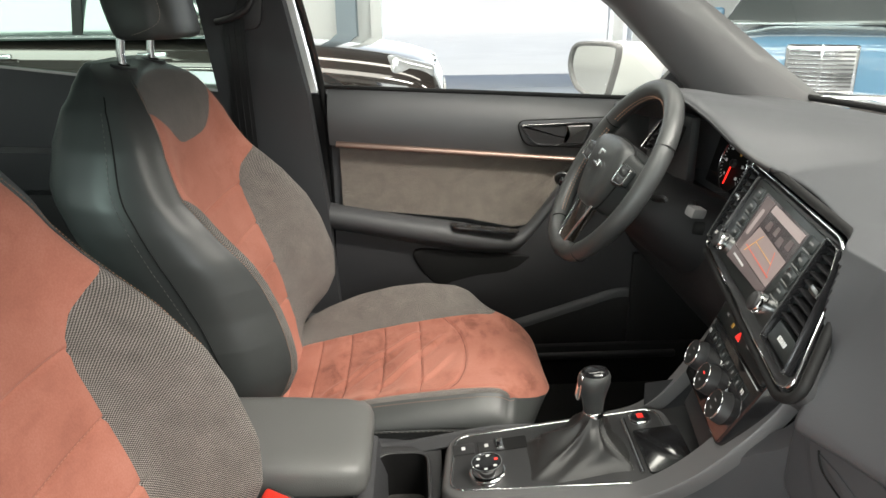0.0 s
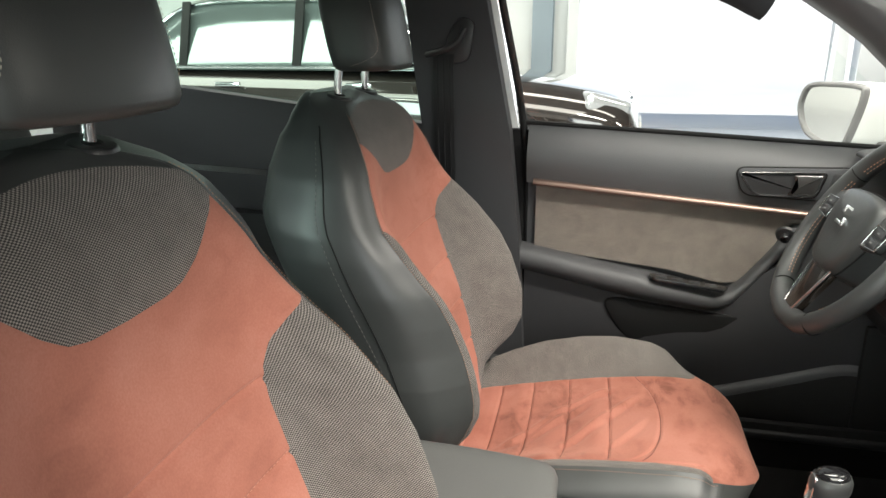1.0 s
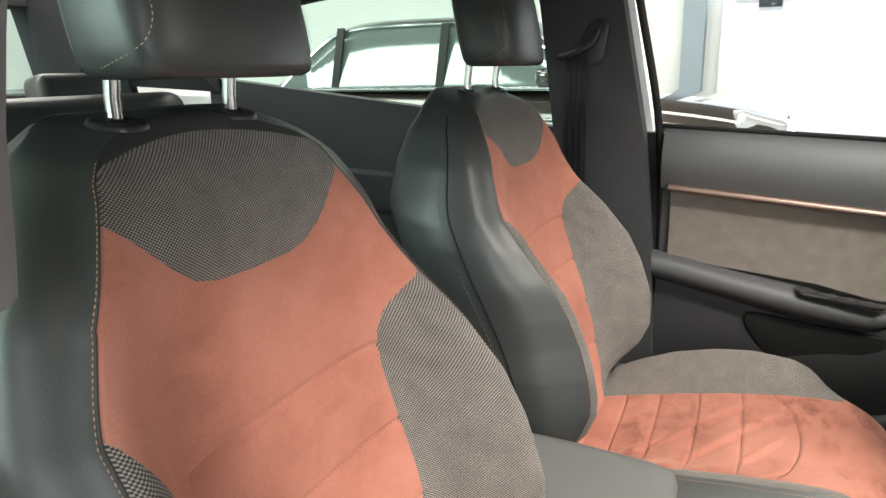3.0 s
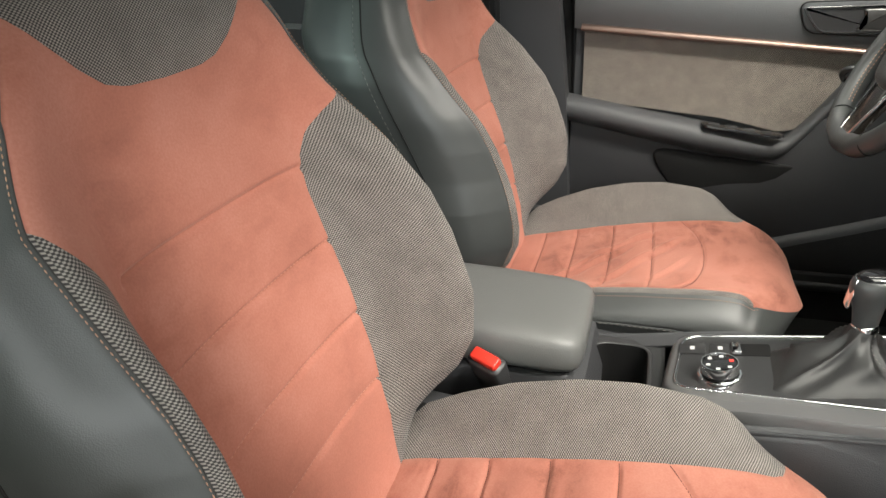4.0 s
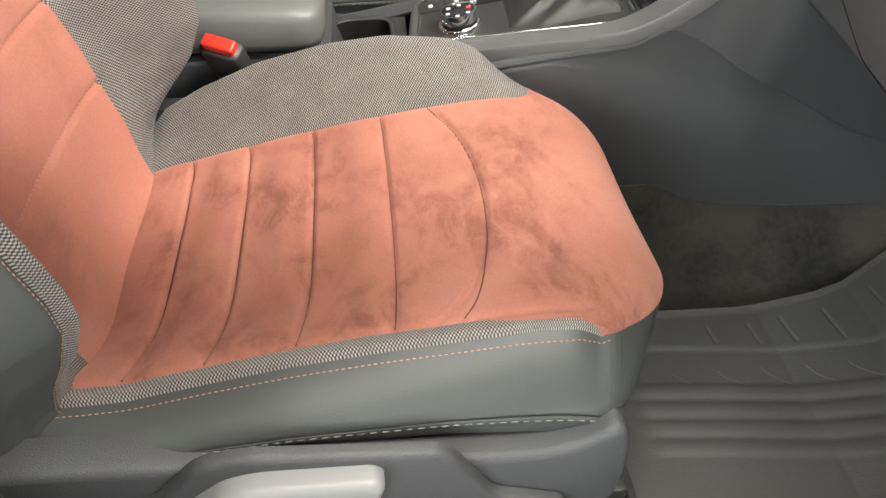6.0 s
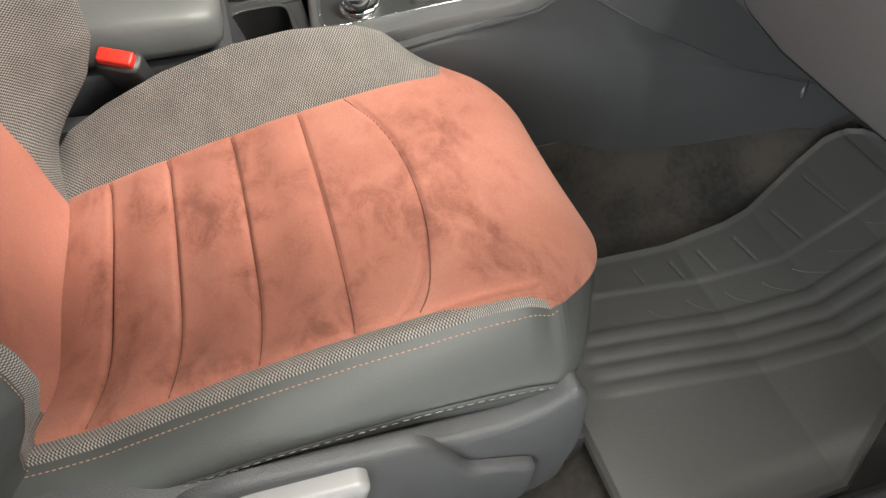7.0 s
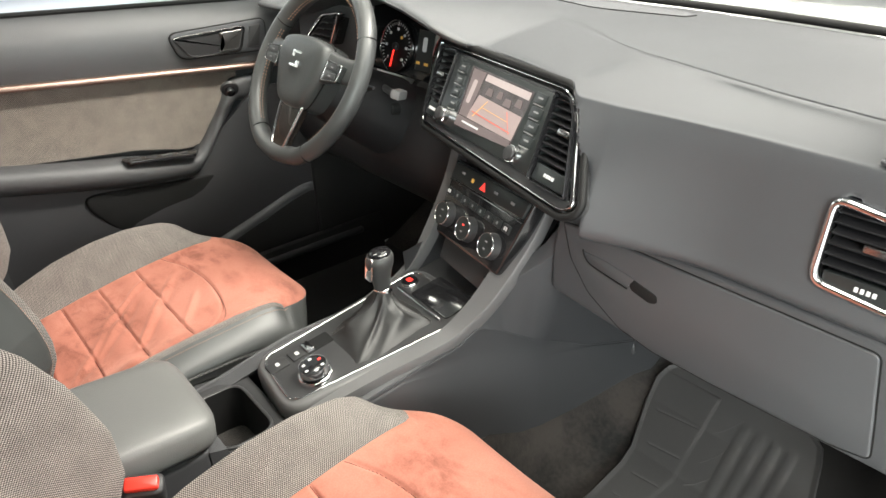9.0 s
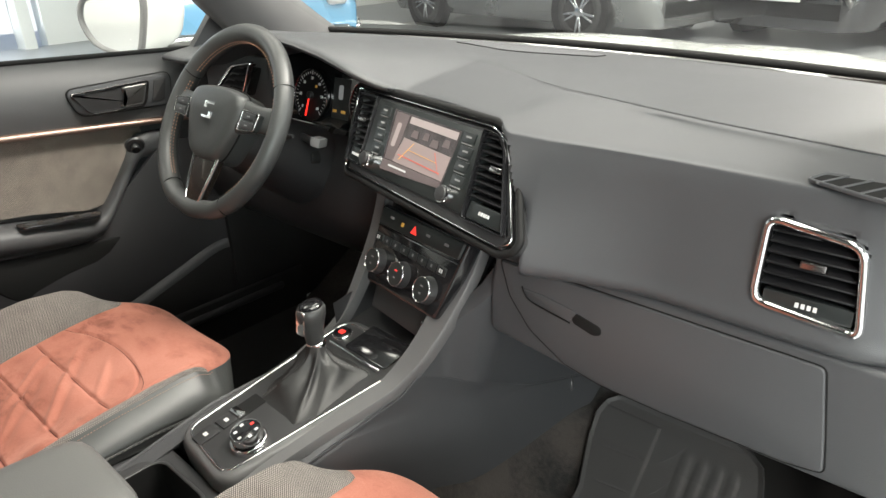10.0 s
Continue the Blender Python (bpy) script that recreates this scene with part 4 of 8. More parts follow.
part("tailgate_skin", box(0.03, 1.56, 0.82, Matrix.Translation((-2.025, YC, 0.83)), 0.012), WHITEPAINT, shell, "white tailgate")
for ya, yb in ((0.902, 0.93), (-0.822, -0.794)):
    part("rear_door_skin", wall_panel([(-2.0, 0.42), (-2.0, 1.22), (-1.5, 1.20), (-0.52, 1.11), (-0.52, 0.42)], ya, yb, 0.008), WHITEPAINT, shell, "white rear door skin")
part("rear_wall", box(0.05, 1.55, 0.75, Matrix.Translation((-1.98, YC, 0.85)), 0.02), HEADLINER, shell)
# windscreen base, cowl and bonnet
cowl = []
for y in np.linspace(-0.78, 0.89, 19):
    q = ((y - YC) / 0.83) ** 2
    cowl.append((y, 0.985 - 0.13 * q))
part("cowl_seal", tube([(x + 0.012, y, 1.103 - 0.0 * y) for y, x in cowl], 0.0075, 10), BLACKRUB, shell, "black windscreen seal")
sec = []
for y, x in cowl:
    q = abs((y - YC) / 0.83)
    sec.append([(x + 0.03 + t * (1.02 - 0.10 * q ** 3), y * (1 - 0.06 * t), 1.075 - 0.05 * t - 0.16 * t ** 4 - 0.05 * q ** 4 + 0.02 * math.sin(min(1, q * 1.4) * math.pi) * (1 - t)) for t in np.linspace(0, 1, 12)])
part("bonnet", solid(loft(sec, False, False), 0.012), WHITEPAINT, shell, "white painted bonnet")
part("front_bumper", box(0.25, 1.55, 0.55, Matrix.Translation((1.98, YC, 0.62)), 0.1, 5), WHITEPAINT, shell)
for ys in (-0.80, 0.92):
    part("front_wing", wall_panel([(0.72, 0.35), (0.80, 1.00), (1.9, 0.88), (2.0, 0.45)], ys - 0.02, ys + 0.02, 0.01), WHITEPAINT, shell)


def pane(name, pts, material, parent, label=""):
    bm = bmesh.new()
    bm.faces.new([bm.verts.new(p) for p in pts])
    ob = part(name, facing(bm, (-0.2, 0.0, 1.2)), material, parent, label, False, recalc=False)
    ob.visible_shadow = False
    return ob


sec = []
for t in np.linspace(0, 1, 8):
    sec.append([(x + 0.01 - t * (x + 0.01 + 0.02), YC + (y - YC) * (1 - 0.2 * t), 1.11 + 0.415 * t + 0.03 * math.sin(math.pi * t)) for y, x in cowl])
bm = loft(sec, False, False)
ws = part("windscreen", facing(bm, (-0.2, 0.0, 1.2)), GLASS, shell, "clear windscreen", recalc=False)
ws.visible_shadow = False
pane("rear_side_window", [(-1.48, 0.87, 1.25), (-0.50, 0.87, 1.135), (-0.54, 0.80, 1.50), (-1.40, 0.76, 1.45)], TINTGLASS, shell, "green tinted rear side window")

for nm, pts in (("rear_side_window", [(-1.48, -0.76, 1.24), (-0.46, -0.76, 1.125), (-0.46, -0.69, 1.50), (-1.40, -0.65, 1.45)]), ("tailgate_window", [(-1.99, -0.60, 1.22), (-1.99, 0.71, 1.22), (-1.88, 0.62, 1.48), (-1.88, -0.51, 1.48)])):
    tint = TINTGLASS if nm == "rear_side_window" else PRIVACY
    pane(nm, pts, tint, shell, "green tinted glass").visible_shadow = True

# belt on the left pillar
belt = thing("seat_belt", (-0.43, 0.78, 0.6), "black seat belt hanging from the pillar guide", "seat belt")
part("webbing", loft([[(x0, 0.787 + dy, z), (x0 + 0.047, 0.782 + dy, z), (x0 + 0.047, 0.780 + dy, z), (x0, 0.785 + dy, z)] for x0, dy, z in ((-0.455, 0.006, 1.292), (-0.455, 0.0, 1.26), (-0.452, 0.0, 1.1), (-0.448, -0.002, 0.9), (-0.44, 0, 0.6))]), BELT, belt, "ribbed black webbing", False)
for q in (0.010, 0.0235, 0.037):
    part("webbing_rib", tube([(-0.455 + q, 0.783, 1.285), (-0.452 + q, 0.779, 1.1), (-0.448 + q, 0.777, 0.9), (-0.44 + q, 0.779, 0.6)], 0.0018, 6), BELT, belt)
part("guide_loop", tube(smooth_line([(-0.470, 0.785, 1.290), (-0.430, 0.775, 1.300), (-0.398, 0.778, 1.318), (-0.385, 0.785, 1.345)], 8), 0.0068, 12), SATIN, belt, "black plastic belt guide")
part("anchor_plate", slab(rounded([(-0.425, 1.27), (-0.375, 1.275), (-0.362, 1.36), (-0.395, 1.372), (-0.425, 1.33)], 0.02), 0.012, Matrix(((1, 0, 0, 0), (0, 0, -1, 0.80), (0, 1, 0, 0), (0, 0, 0, 1))), 0.004), SATIN, belt)

# rear bench behind the front seats
bench = thing("rear_bench", (-1.25, YC, 0.4), "dark rear bench seat", "car seat")
part("bench_cushion", box(0.50, 1.30, 0.20, Matrix.Translation((-1.12, YC, 0.58)), 0.06, 5), LEATHER, bench)
part("bench_back", box(0.16, 1.30, 0.62, Matrix.Translation((-1.45, YC, 0.92)) @ pose(0, 0, 0, 0, -18, 0), 0.06, 5), LEATHER, bench)
for q in (-0.42, 0.42):
    part("bench_headrest", box(0.08, 0.26, 0.15, Matrix.Translation((-1.58, YC + q, 1.20)) @ pose(0, 0, 0, 0, -12, 0), 0.03, 4), LEATHER, bench)


# ---- driver's door ----
door = thing("driver_door", (0.1, 0.88, 0.45), "closed driver door with woven insert and copper trim", "car door")
DY = 0.862
LOWDOOR = mat("lower_door_plastic", (0.026, 0.026, 0.028), 0.5, vary=0.1, scale=5, grain=0.5, grain_scale=800, stain=0.04)
DOORP = mat("soft_door_plastic", (0.066, 0.067, 0.070), 0.5, vary=0.08, scale=4, grain=0.5, grain_scale=700, stain=0.04)


def sill_z(x):
    return 1.133 - 0.052 * (x + 0.26)


def copper_z(x):
    return 1.005 - 0.085 * (x + 0.234)


def door_sheet(x0, x1, zlo, zhi, yf, n=24, m=10):
    sec = []
    for i in range(n + 1):
        x = x0 + (x1 - x0) * i / n
        a, b = zlo(x), zhi(x)
        sec.append([(x, yf(x, a + (b - a) * j / m, j / m), a + (b - a) * j / m) for j in range(m + 1)])
    return sec


sec = door_sheet(-0.248, 0.80, lambda x: copper_z(x) - 0.004, sill_z, lambda x, z, q: DY - 0.010 + 0.030 * q ** 4 - 0.012 * math.sin(q * math.pi))
part("upper_panel", solid(loft(sec, False, False), 0.03), DOORP, door, "dark grey soft upper door panel")
part("door_skin", wall_panel([(-0.26, 0.42), (-0.25, 1.125), (0.80, 1.07), (0.74, 0.42)], 0.905, 0.94, 0.01), WHITEPAINT, door)
part("door_inner", wall_panel([(-0.246, 0.42), (-0.246, 1.10), (0.80, 1.05), (0.74, 0.42)], 0.875, 0.90, 0.01), PLASTIC, door)
line = [(x, DY - 0.016, copper_z(x)) for x in np.linspace(-0.232, 0.62, 30)]
part("copper_strip", tube(line, 0.0085, 12, flat=0.75), COPPER, door, "thin copper coloured trim strip")


def arm_top(x):
    return lerp([(-0.30, 0.845), (-0.20, 0.836), (-0.06, 0.822), (0.085, 0.806), (0.16, 0.790), (0.20, 0.780), (0.255, 0.788), (0.30, 0.848), (0.312, 0.890), (0.335, 0.925), (0.40, 0.93)], x)


me_sec = door_sheet(-0.226, 0.36, arm_top, lambda x: copper_z(x) - 0.008, lambda x, z, q: DY + 0.004 + 0.006 * math.sin(q * math.pi), 30, 8)
bm = solid(loft(me_sec, False, False), 0.006)
uvl = bm.loops.layers.uv.new("UVMap")
for fc in bm.faces:
    for lp in fc.loops:
        lp[uvl].uv = (lp.vert.co.x, lp.vert.co.z)
part("woven_insert", bm, WEAVE_DOOR, door, "taupe woven door insert")
# armrest with pull, sweeping up to the mirror switch
arm_line = [(-0.26, 0.836), (-0.195, 0.825), (-0.067, 0.800), (0.075, 0.775), (0.16, 0.760), (0.21, 0.756), (0.245, 0.782), (0.285, 0.832), (0.32, 0.880), (0.35, 0.908), (0.42, 0.905)]
rings = []
for p in smooth_line([(x, 0, z) for x, z in arm_line], 6):
    w = lerp([(-0.26, 0.070), (0.05, 0.078), (0.18, 0.072), (0.25, 0.050), (0.32, 0.040), (0.42, 0.030)], p.x)
    th = lerp([(-0.26, 0.045), (0.05, 0.050), (0.15, 0.045), (0.22, 0.032), (0.30, 0.034), (0.42, 0.05)], p.x)
    rings.append([(p.x, DY + 0.015 - w * a, p.z + th * b) for a, b in ((0, 0.35), (0.5, 0.42), (0.85, 0.32), (1.0, 0.0), (0.97, -0.45), (0.7, -0.85), (0.2, -1.0), (0, -1.0))])
arm = part("armrest", loft(rings), DOORP, door, "dark grey door armrest with pull handle", sharp=75)
sw = part("window_switch_panel", slab(rounded([(0.045, 0.795), (0.20, 0.795), (0.22, 0.83), (0.04, 0.83)], 0.014), 0.006, Matrix(((1, 0, 0, 0), (0, 1, 0, 0), (-0.13, 0, 1, 0.8060), (0, 0, 0, 1))), 0.002), GLOSS, arm, "gloss black window switch panel")
for i in range(4):
    part("window_switch", box(0.024, 0.012, 0.008, Matrix.Translation((0.068 + 0.036 * i, 0.812, 0.8110 - 0.13 * (0.068 + 0.036 * i))), 0.003), SATIN, sw)
msw = frame_m((0.318, 0.815, 0.915), (0.92, -0.30, -0.05), (0, -0.45, 0.9))
part("mirror_switch", cyl(0.022, 0.020, 0.006, msw, 30, 0.002), SATIN, arm, "round mirror adjuster")
part("mirror_switch_knob", cyl(0.012, 0.010, 0.020, msw, 24, 0.003), GLOSS, arm)
# lower door: pocket and bulge
low = door_sheet(-0.246, 0.74, lambda x: 0.45, lambda x: lerp([(-0.25, 0.815), (0.05, 0.755), (0.2, 0.735), (0.3, 0.82), (0.40, 0.90), (0.74, 0.86)], x), lambda x, z, q: DY + 0.004 - 0.030 * math.sin(q * math.pi * 0.8 + 0.3) * lerp([(-0.25, 0.3), (0.0, 0.7), (0.3, 1.0), (0.74, 1.0)], x), 30, 14)
part("lower_panel", solid(loft(low, False, False), 0.02), LOWDOOR, door, "black plastic lower door panel")
pocket = smooth_line([(-0.048, 0, 0.735), (-0.018, 0, 0.66), (0.045, 0, 0.617), (0.164, 0, 0.598), (0.30, 0, 0.60), (0.46, 0, 0.61), (0.60, 0, 0.65), (0.62, 0, 0.71), (0.5, 0, 0.72), (0.25, 0, 0.715), (0.1, 0, 0.725)], 6, True)
# Solid plate, no opening: its black stands in for shade inside the pocket.
part("door_pocket", slab([(p.x, p.z) for p in pocket][::-1], 0.02, Matrix(((1, 0, 0, 0), (0, 0, -1, 0.845), (0, 1, 0, 0), (0, 0, 0, 1))), 0.006, 3), BLACKRUB, door, "door pocket, a solid plate blackened as shade")
HANDLE = mat("handle_dark_metal", (0.12, 0.118, 0.115), 0.32, metal=0.8, vary=0.05, scale=20)
# inner handle in a recessed frame
hm = Matrix(((1, 0, 0, 0), (0, 0, -1, DY - 0.020), (0, 1, 0, 0), (0, 0, 0, 1)))
outer = rounded([(0.205, 1.053), (0.445, 1.058), (0.435, 0.985), (0.225, 0.995)], 0.022)
part("handle_bezel", slab(outer, 0.006, hm, 0.003), DASH, door)
part("bezel_groove", tube([hm @ Vector((x, y, 0.0015)) for x, y in shrink(outer, -0.001)], 0.0020, 6, True), BLACKRUB, door)
o2 = rounded([(0.209, 1.046), (0.392, 1.050), (0.372, 0.991), (0.246, 0.994)], 0.015)
part("handle_frame", ring_slab(o2, shrink(o2, 0.004), 0.012, hm), BRUSHED, door, "satin chrome handle surround")
part("handle_cup", slab(shrink(o2, 0.005), 0.007, hm, 0.001), SATIN, door, "dark handle recess")
part("door_handle", slab(rounded([(0.322, 1.043), (0.384, 1.044), (0.367, 0.998), (0.312, 0.999), (0.328, 1.015)], 0.008), 0.012, hm, 0.006, 3), HANDLE, door, "dark chrome inner door handle")
lk = rounded([(0.402, 1.046), (0.430, 1.047), (0.418, 0.998), (0.388, 0.998)], 0.004)
part("lock_switch", slab(lk, 0.010, hm, 0.002), SATIN, door, "door lock buttons")
# speaker cover with its swept upper edge, and the badge bar
pod = smooth_line([(0.10, 0, 0.495), (0.24, 0, 0.548), (0.368, 0, 0.590), (0.466, 0, 0.621), (0.525, 0, 0.616), (0.608, 0, 0.575), (0.650, 0, 0.510), (0.665, 0, 0.436), (0.60, 0, 0.385), (0.32, 0, 0.378), (0.12, 0, 0.40)], 5, True)
sp = part("speaker_pod", slab([(p.x, p.z) for p in pod][::-1], 0.045, Matrix(((1, 0, 0, 0), (0, 0, -1, 0.850), (0, 1, 0, 0), (0, 0, 0, 1))), 0.016, 4), PLASTIC, door, "black speaker pod with a swept upper edge")
part("speaker_cover", slab(shrink([(p.x, p.z) for p in pod][::-1], 0.022), 0.0025, Matrix(((1, 0, 0, 0), (0, 0, -1, 0.8055), (0, 1, 0, 0), (0, 0, 0, 1))), 0.001), BLACKRUB, sp, "black speaker grille")
part("speaker_badge", box(0.085, 0.004, 0.012, Matrix.Translation((0.552, 0.8005, 0.572)) @ pose(0, 0, 0, 0, 21, 0), 0.001), GLOSS, door)
part("badge_print", box(0.065, 0.002, 0.004, Matrix.Translation((0.552, 0.7980, 0.572)) @ pose(0, 0, 0, 0, 21, 0), 0.0), LABELGREY, door, "unreadable pale lettering bar")
pane("door_window", [(-0.26, 0.89, 1.13), (0.62, 0.885, 1.08), (0.30, 0.83, 1.36), (-0.02, 0.79, 1.475), (-0.33, 0.79, 1.50)], GLASS, door, "clear door window")
part("window_seal", tube([(x, DY + 0.024, sill_z(x) + 0.004) for x in np.linspace(-0.26, 0.70, 16)], 0.006, 8), BLACKRUB, door, "black rubber window seal")
part("mirror_triangle", wall_panel(rounded([(0.50, 1.085), (0.70, 1.07), (0.60, 1.20)], 0.01), 0.84, 0.87, 0.008), PLASTIC, door)

# wing mirror
mir = thing("wing_mirror", (0.50, 1.0, 1.08), "white wing mirror with dark inner edge", "car mirror")
MM = frame_m((0.452, 1.058, 1.150), (0.42, -0.907, 0), (0, 0, 1))


MIRROR_LINE = smooth_line([(-0.118, 0.030, 0), (-0.092, 0.066, 0), (-0.020, 0.074, 0), (0.072, 0.072, 0), (0.088, 0.050, 0), (0.070, -0.020, 0), (0.044, -0.074, 0), (-0.010, -0.078, 0), (-0.082, -0.056, 0), (-0.116, -0.010, 0)], 4, True)


def oval(k):
    return [(p.x * k, p.y * k) for p in MIRROR_LINE]


rings = [[MM @ Vector((x, y, -0.22 * t)) for x, y in oval(math.sqrt(max(0.0, 1 - (t * 0.985) ** 2.6)))] for t in np.linspace(0, 1, 14)]
part("mirror_cap", loft(rings, True), WHITEPAINT, mir, "white mirror housing", sharp=60)
part("mirror_rim", ring_slab(oval(1.0), shrink(oval(1.0), 0.013), 0.016, MM @ Matrix.Translation((0, 0, -0.002))), GREYTRIM, mir, "grey mirror rim")
part("mirror_glass", slab(shrink(oval(1.0), 0.011), 0.003, MM @ pose(0, 0, 0.003, 0, 0, 0), 0), MIRROR, mir, "mirror glass", False)
part("mirror_foot", box(0.09, 0.10, 0.035, Matrix.Translation((0.56, 0.925, 1.083)), 0.012, 3), SATIN, mir)

# belt of the passenger side, hanging with its tongue
belt2 = thing("seat_belt", (-0.40, -0.60, 0.6), "black seat belt with metal tongue beside the passenger seat", "seat belt")
part("webbing", loft([[(x0, y0, z), (x0 + 0.047, y0 + 0.004, z), (x0 + 0.047, y0 + 0.006, z), (x0, y0 + 0.002, z)] for x0, y0, z in ((-0.510, -0.652, 1.28), (-0.490, -0.645, 1.15), (-0.455, -0.632, 1.0), (-0.395, -0.606, 0.90), (-0.362, -0.592, 0.85), (-0.358, -0.592, 0.80), (-0.375, -0.598, 0.6), (-0.39, -0.61, 0.45))]), BELT, belt2, "ribbed black webbing", False)
tm = Matrix.Translation((-0.326, -0.586, 0.890)) @ pose(0, 0, 0, 12, 28, 0)
part("tongue_grip", box(0.038, 0.016, 0.090, tm @ Matrix.Translation((-0.002, 0, -0.042)), 0.006, 3), BLACKRUB, belt2, "black tongue grip")
part("tongue_plate", box(0.026, 0.007, 0.030, tm @ Matrix.Translation((0, 0, 0.012)), 0.003, 3), BRUSHED, belt2, "satin metal tongue")

# the open door of the passenger side, swung out from its hinge by the footwell; unseen, added to block light
open_door = thing("passenger_door", (0.74, -0.80, 0.40), "white front passenger door standing wide open", "car door")
OD = Matrix.Translation((0.74, -0.80, 0.0)) @ pose(0, 0, 0, 0, 0, 66)
flip = Matrix(((-1, 0, 0, 0), (0, 0, 1, 0), (0, 1, 0, 0), (0, 0, 0, 1)))
part("door_skin", slab(rounded([(0.0, 0.42), (1.02, 0.42), (1.04, 1.11), (0.0, 1.06)], 0.03), 0.03, OD @ flip, 0.008), WHITEPAINT, open_door)
part("door_lining", slab(rounded([(0.02, 0.44), (1.0, 0.44), (1.02, 1.12), (0.02, 1.07)], 0.03), 0.06, OD @ Matrix.Translation((0, 0.031, 0)) @ flip, 0.015), DOORP, open_door, "dark grey door lining")
part("window_frame", tube([OD @ Vector(p) for p in ((-0.05, 0.02, 1.07), (-0.42, 0.05, 1.34), (-0.72, 0.09, 1.46), (-1.08, 0.09, 1.48), (-1.03, 0.03, 1.11))], 0.022, 10), BLACKRUB, open_door, "black window frame")

# ---- dashboard ----
dash = thing("dashboard", (0.6, YC, 0.75), "dark grey soft dashboard with chrome vents", "dashboard")


def cowl_x(y):
    return 0.985 - 0.13 * ((y - YC) / 0.83) ** 2


def hump(y):
    """The cluster visor over the driver's instruments."""
    return lerp([(0.09, 0.0), (0.135, 0.18), (0.186, 0.48), (0.243, 0.74), (0.304, 0.91), (0.36, 1.0), (0.45, 0.98), (0.53, 0.84), (0.60, 0.58), (0.67, 0.24), (0.72, 0.06), (0.76, 0.0)], y)


def crease_x(y):
    return lerp([(-0.75, 0.425), (-0.625, 0.446), (-0.429, 0.478), (-0.193, 0.535), (0.0, 0.605), (0.188, 0.685), (0.9, 0.75)], y)


# plane and outline of the centre stack, which the dash closes round
yw, tl = radians(12), radians(28)
fwd = Vector((math.cos(yw), -math.sin(yw), 0))
SM = frame_m((0.4075, -0.013, 1.022), (-math.sin(yw), -math.cos(yw), 0), math.sin(tl) * fwd + Vector((0, 0, math.cos(tl))))
STACK = rounded([(-0.248, 0.076), (0.140, 0.076), (0.178, 0.062), (0.200, 0.036), (0.258, -0.062), (0.254, -0.076), (0.232, -0.088), (-0.200, -0.078)], 0.012)
SMI = SM.inverted()


def within(poly, x, y):
    hit = False
    for (x0, y0), (x1, y1) in zip(poly, poly[1:] + poly[:1]):
        if (y0 > y) != (y1 > y) and x < x0 + (x1 - x0) * (y - y0) / (y1 - y0):
            hit = not hit
    return hit


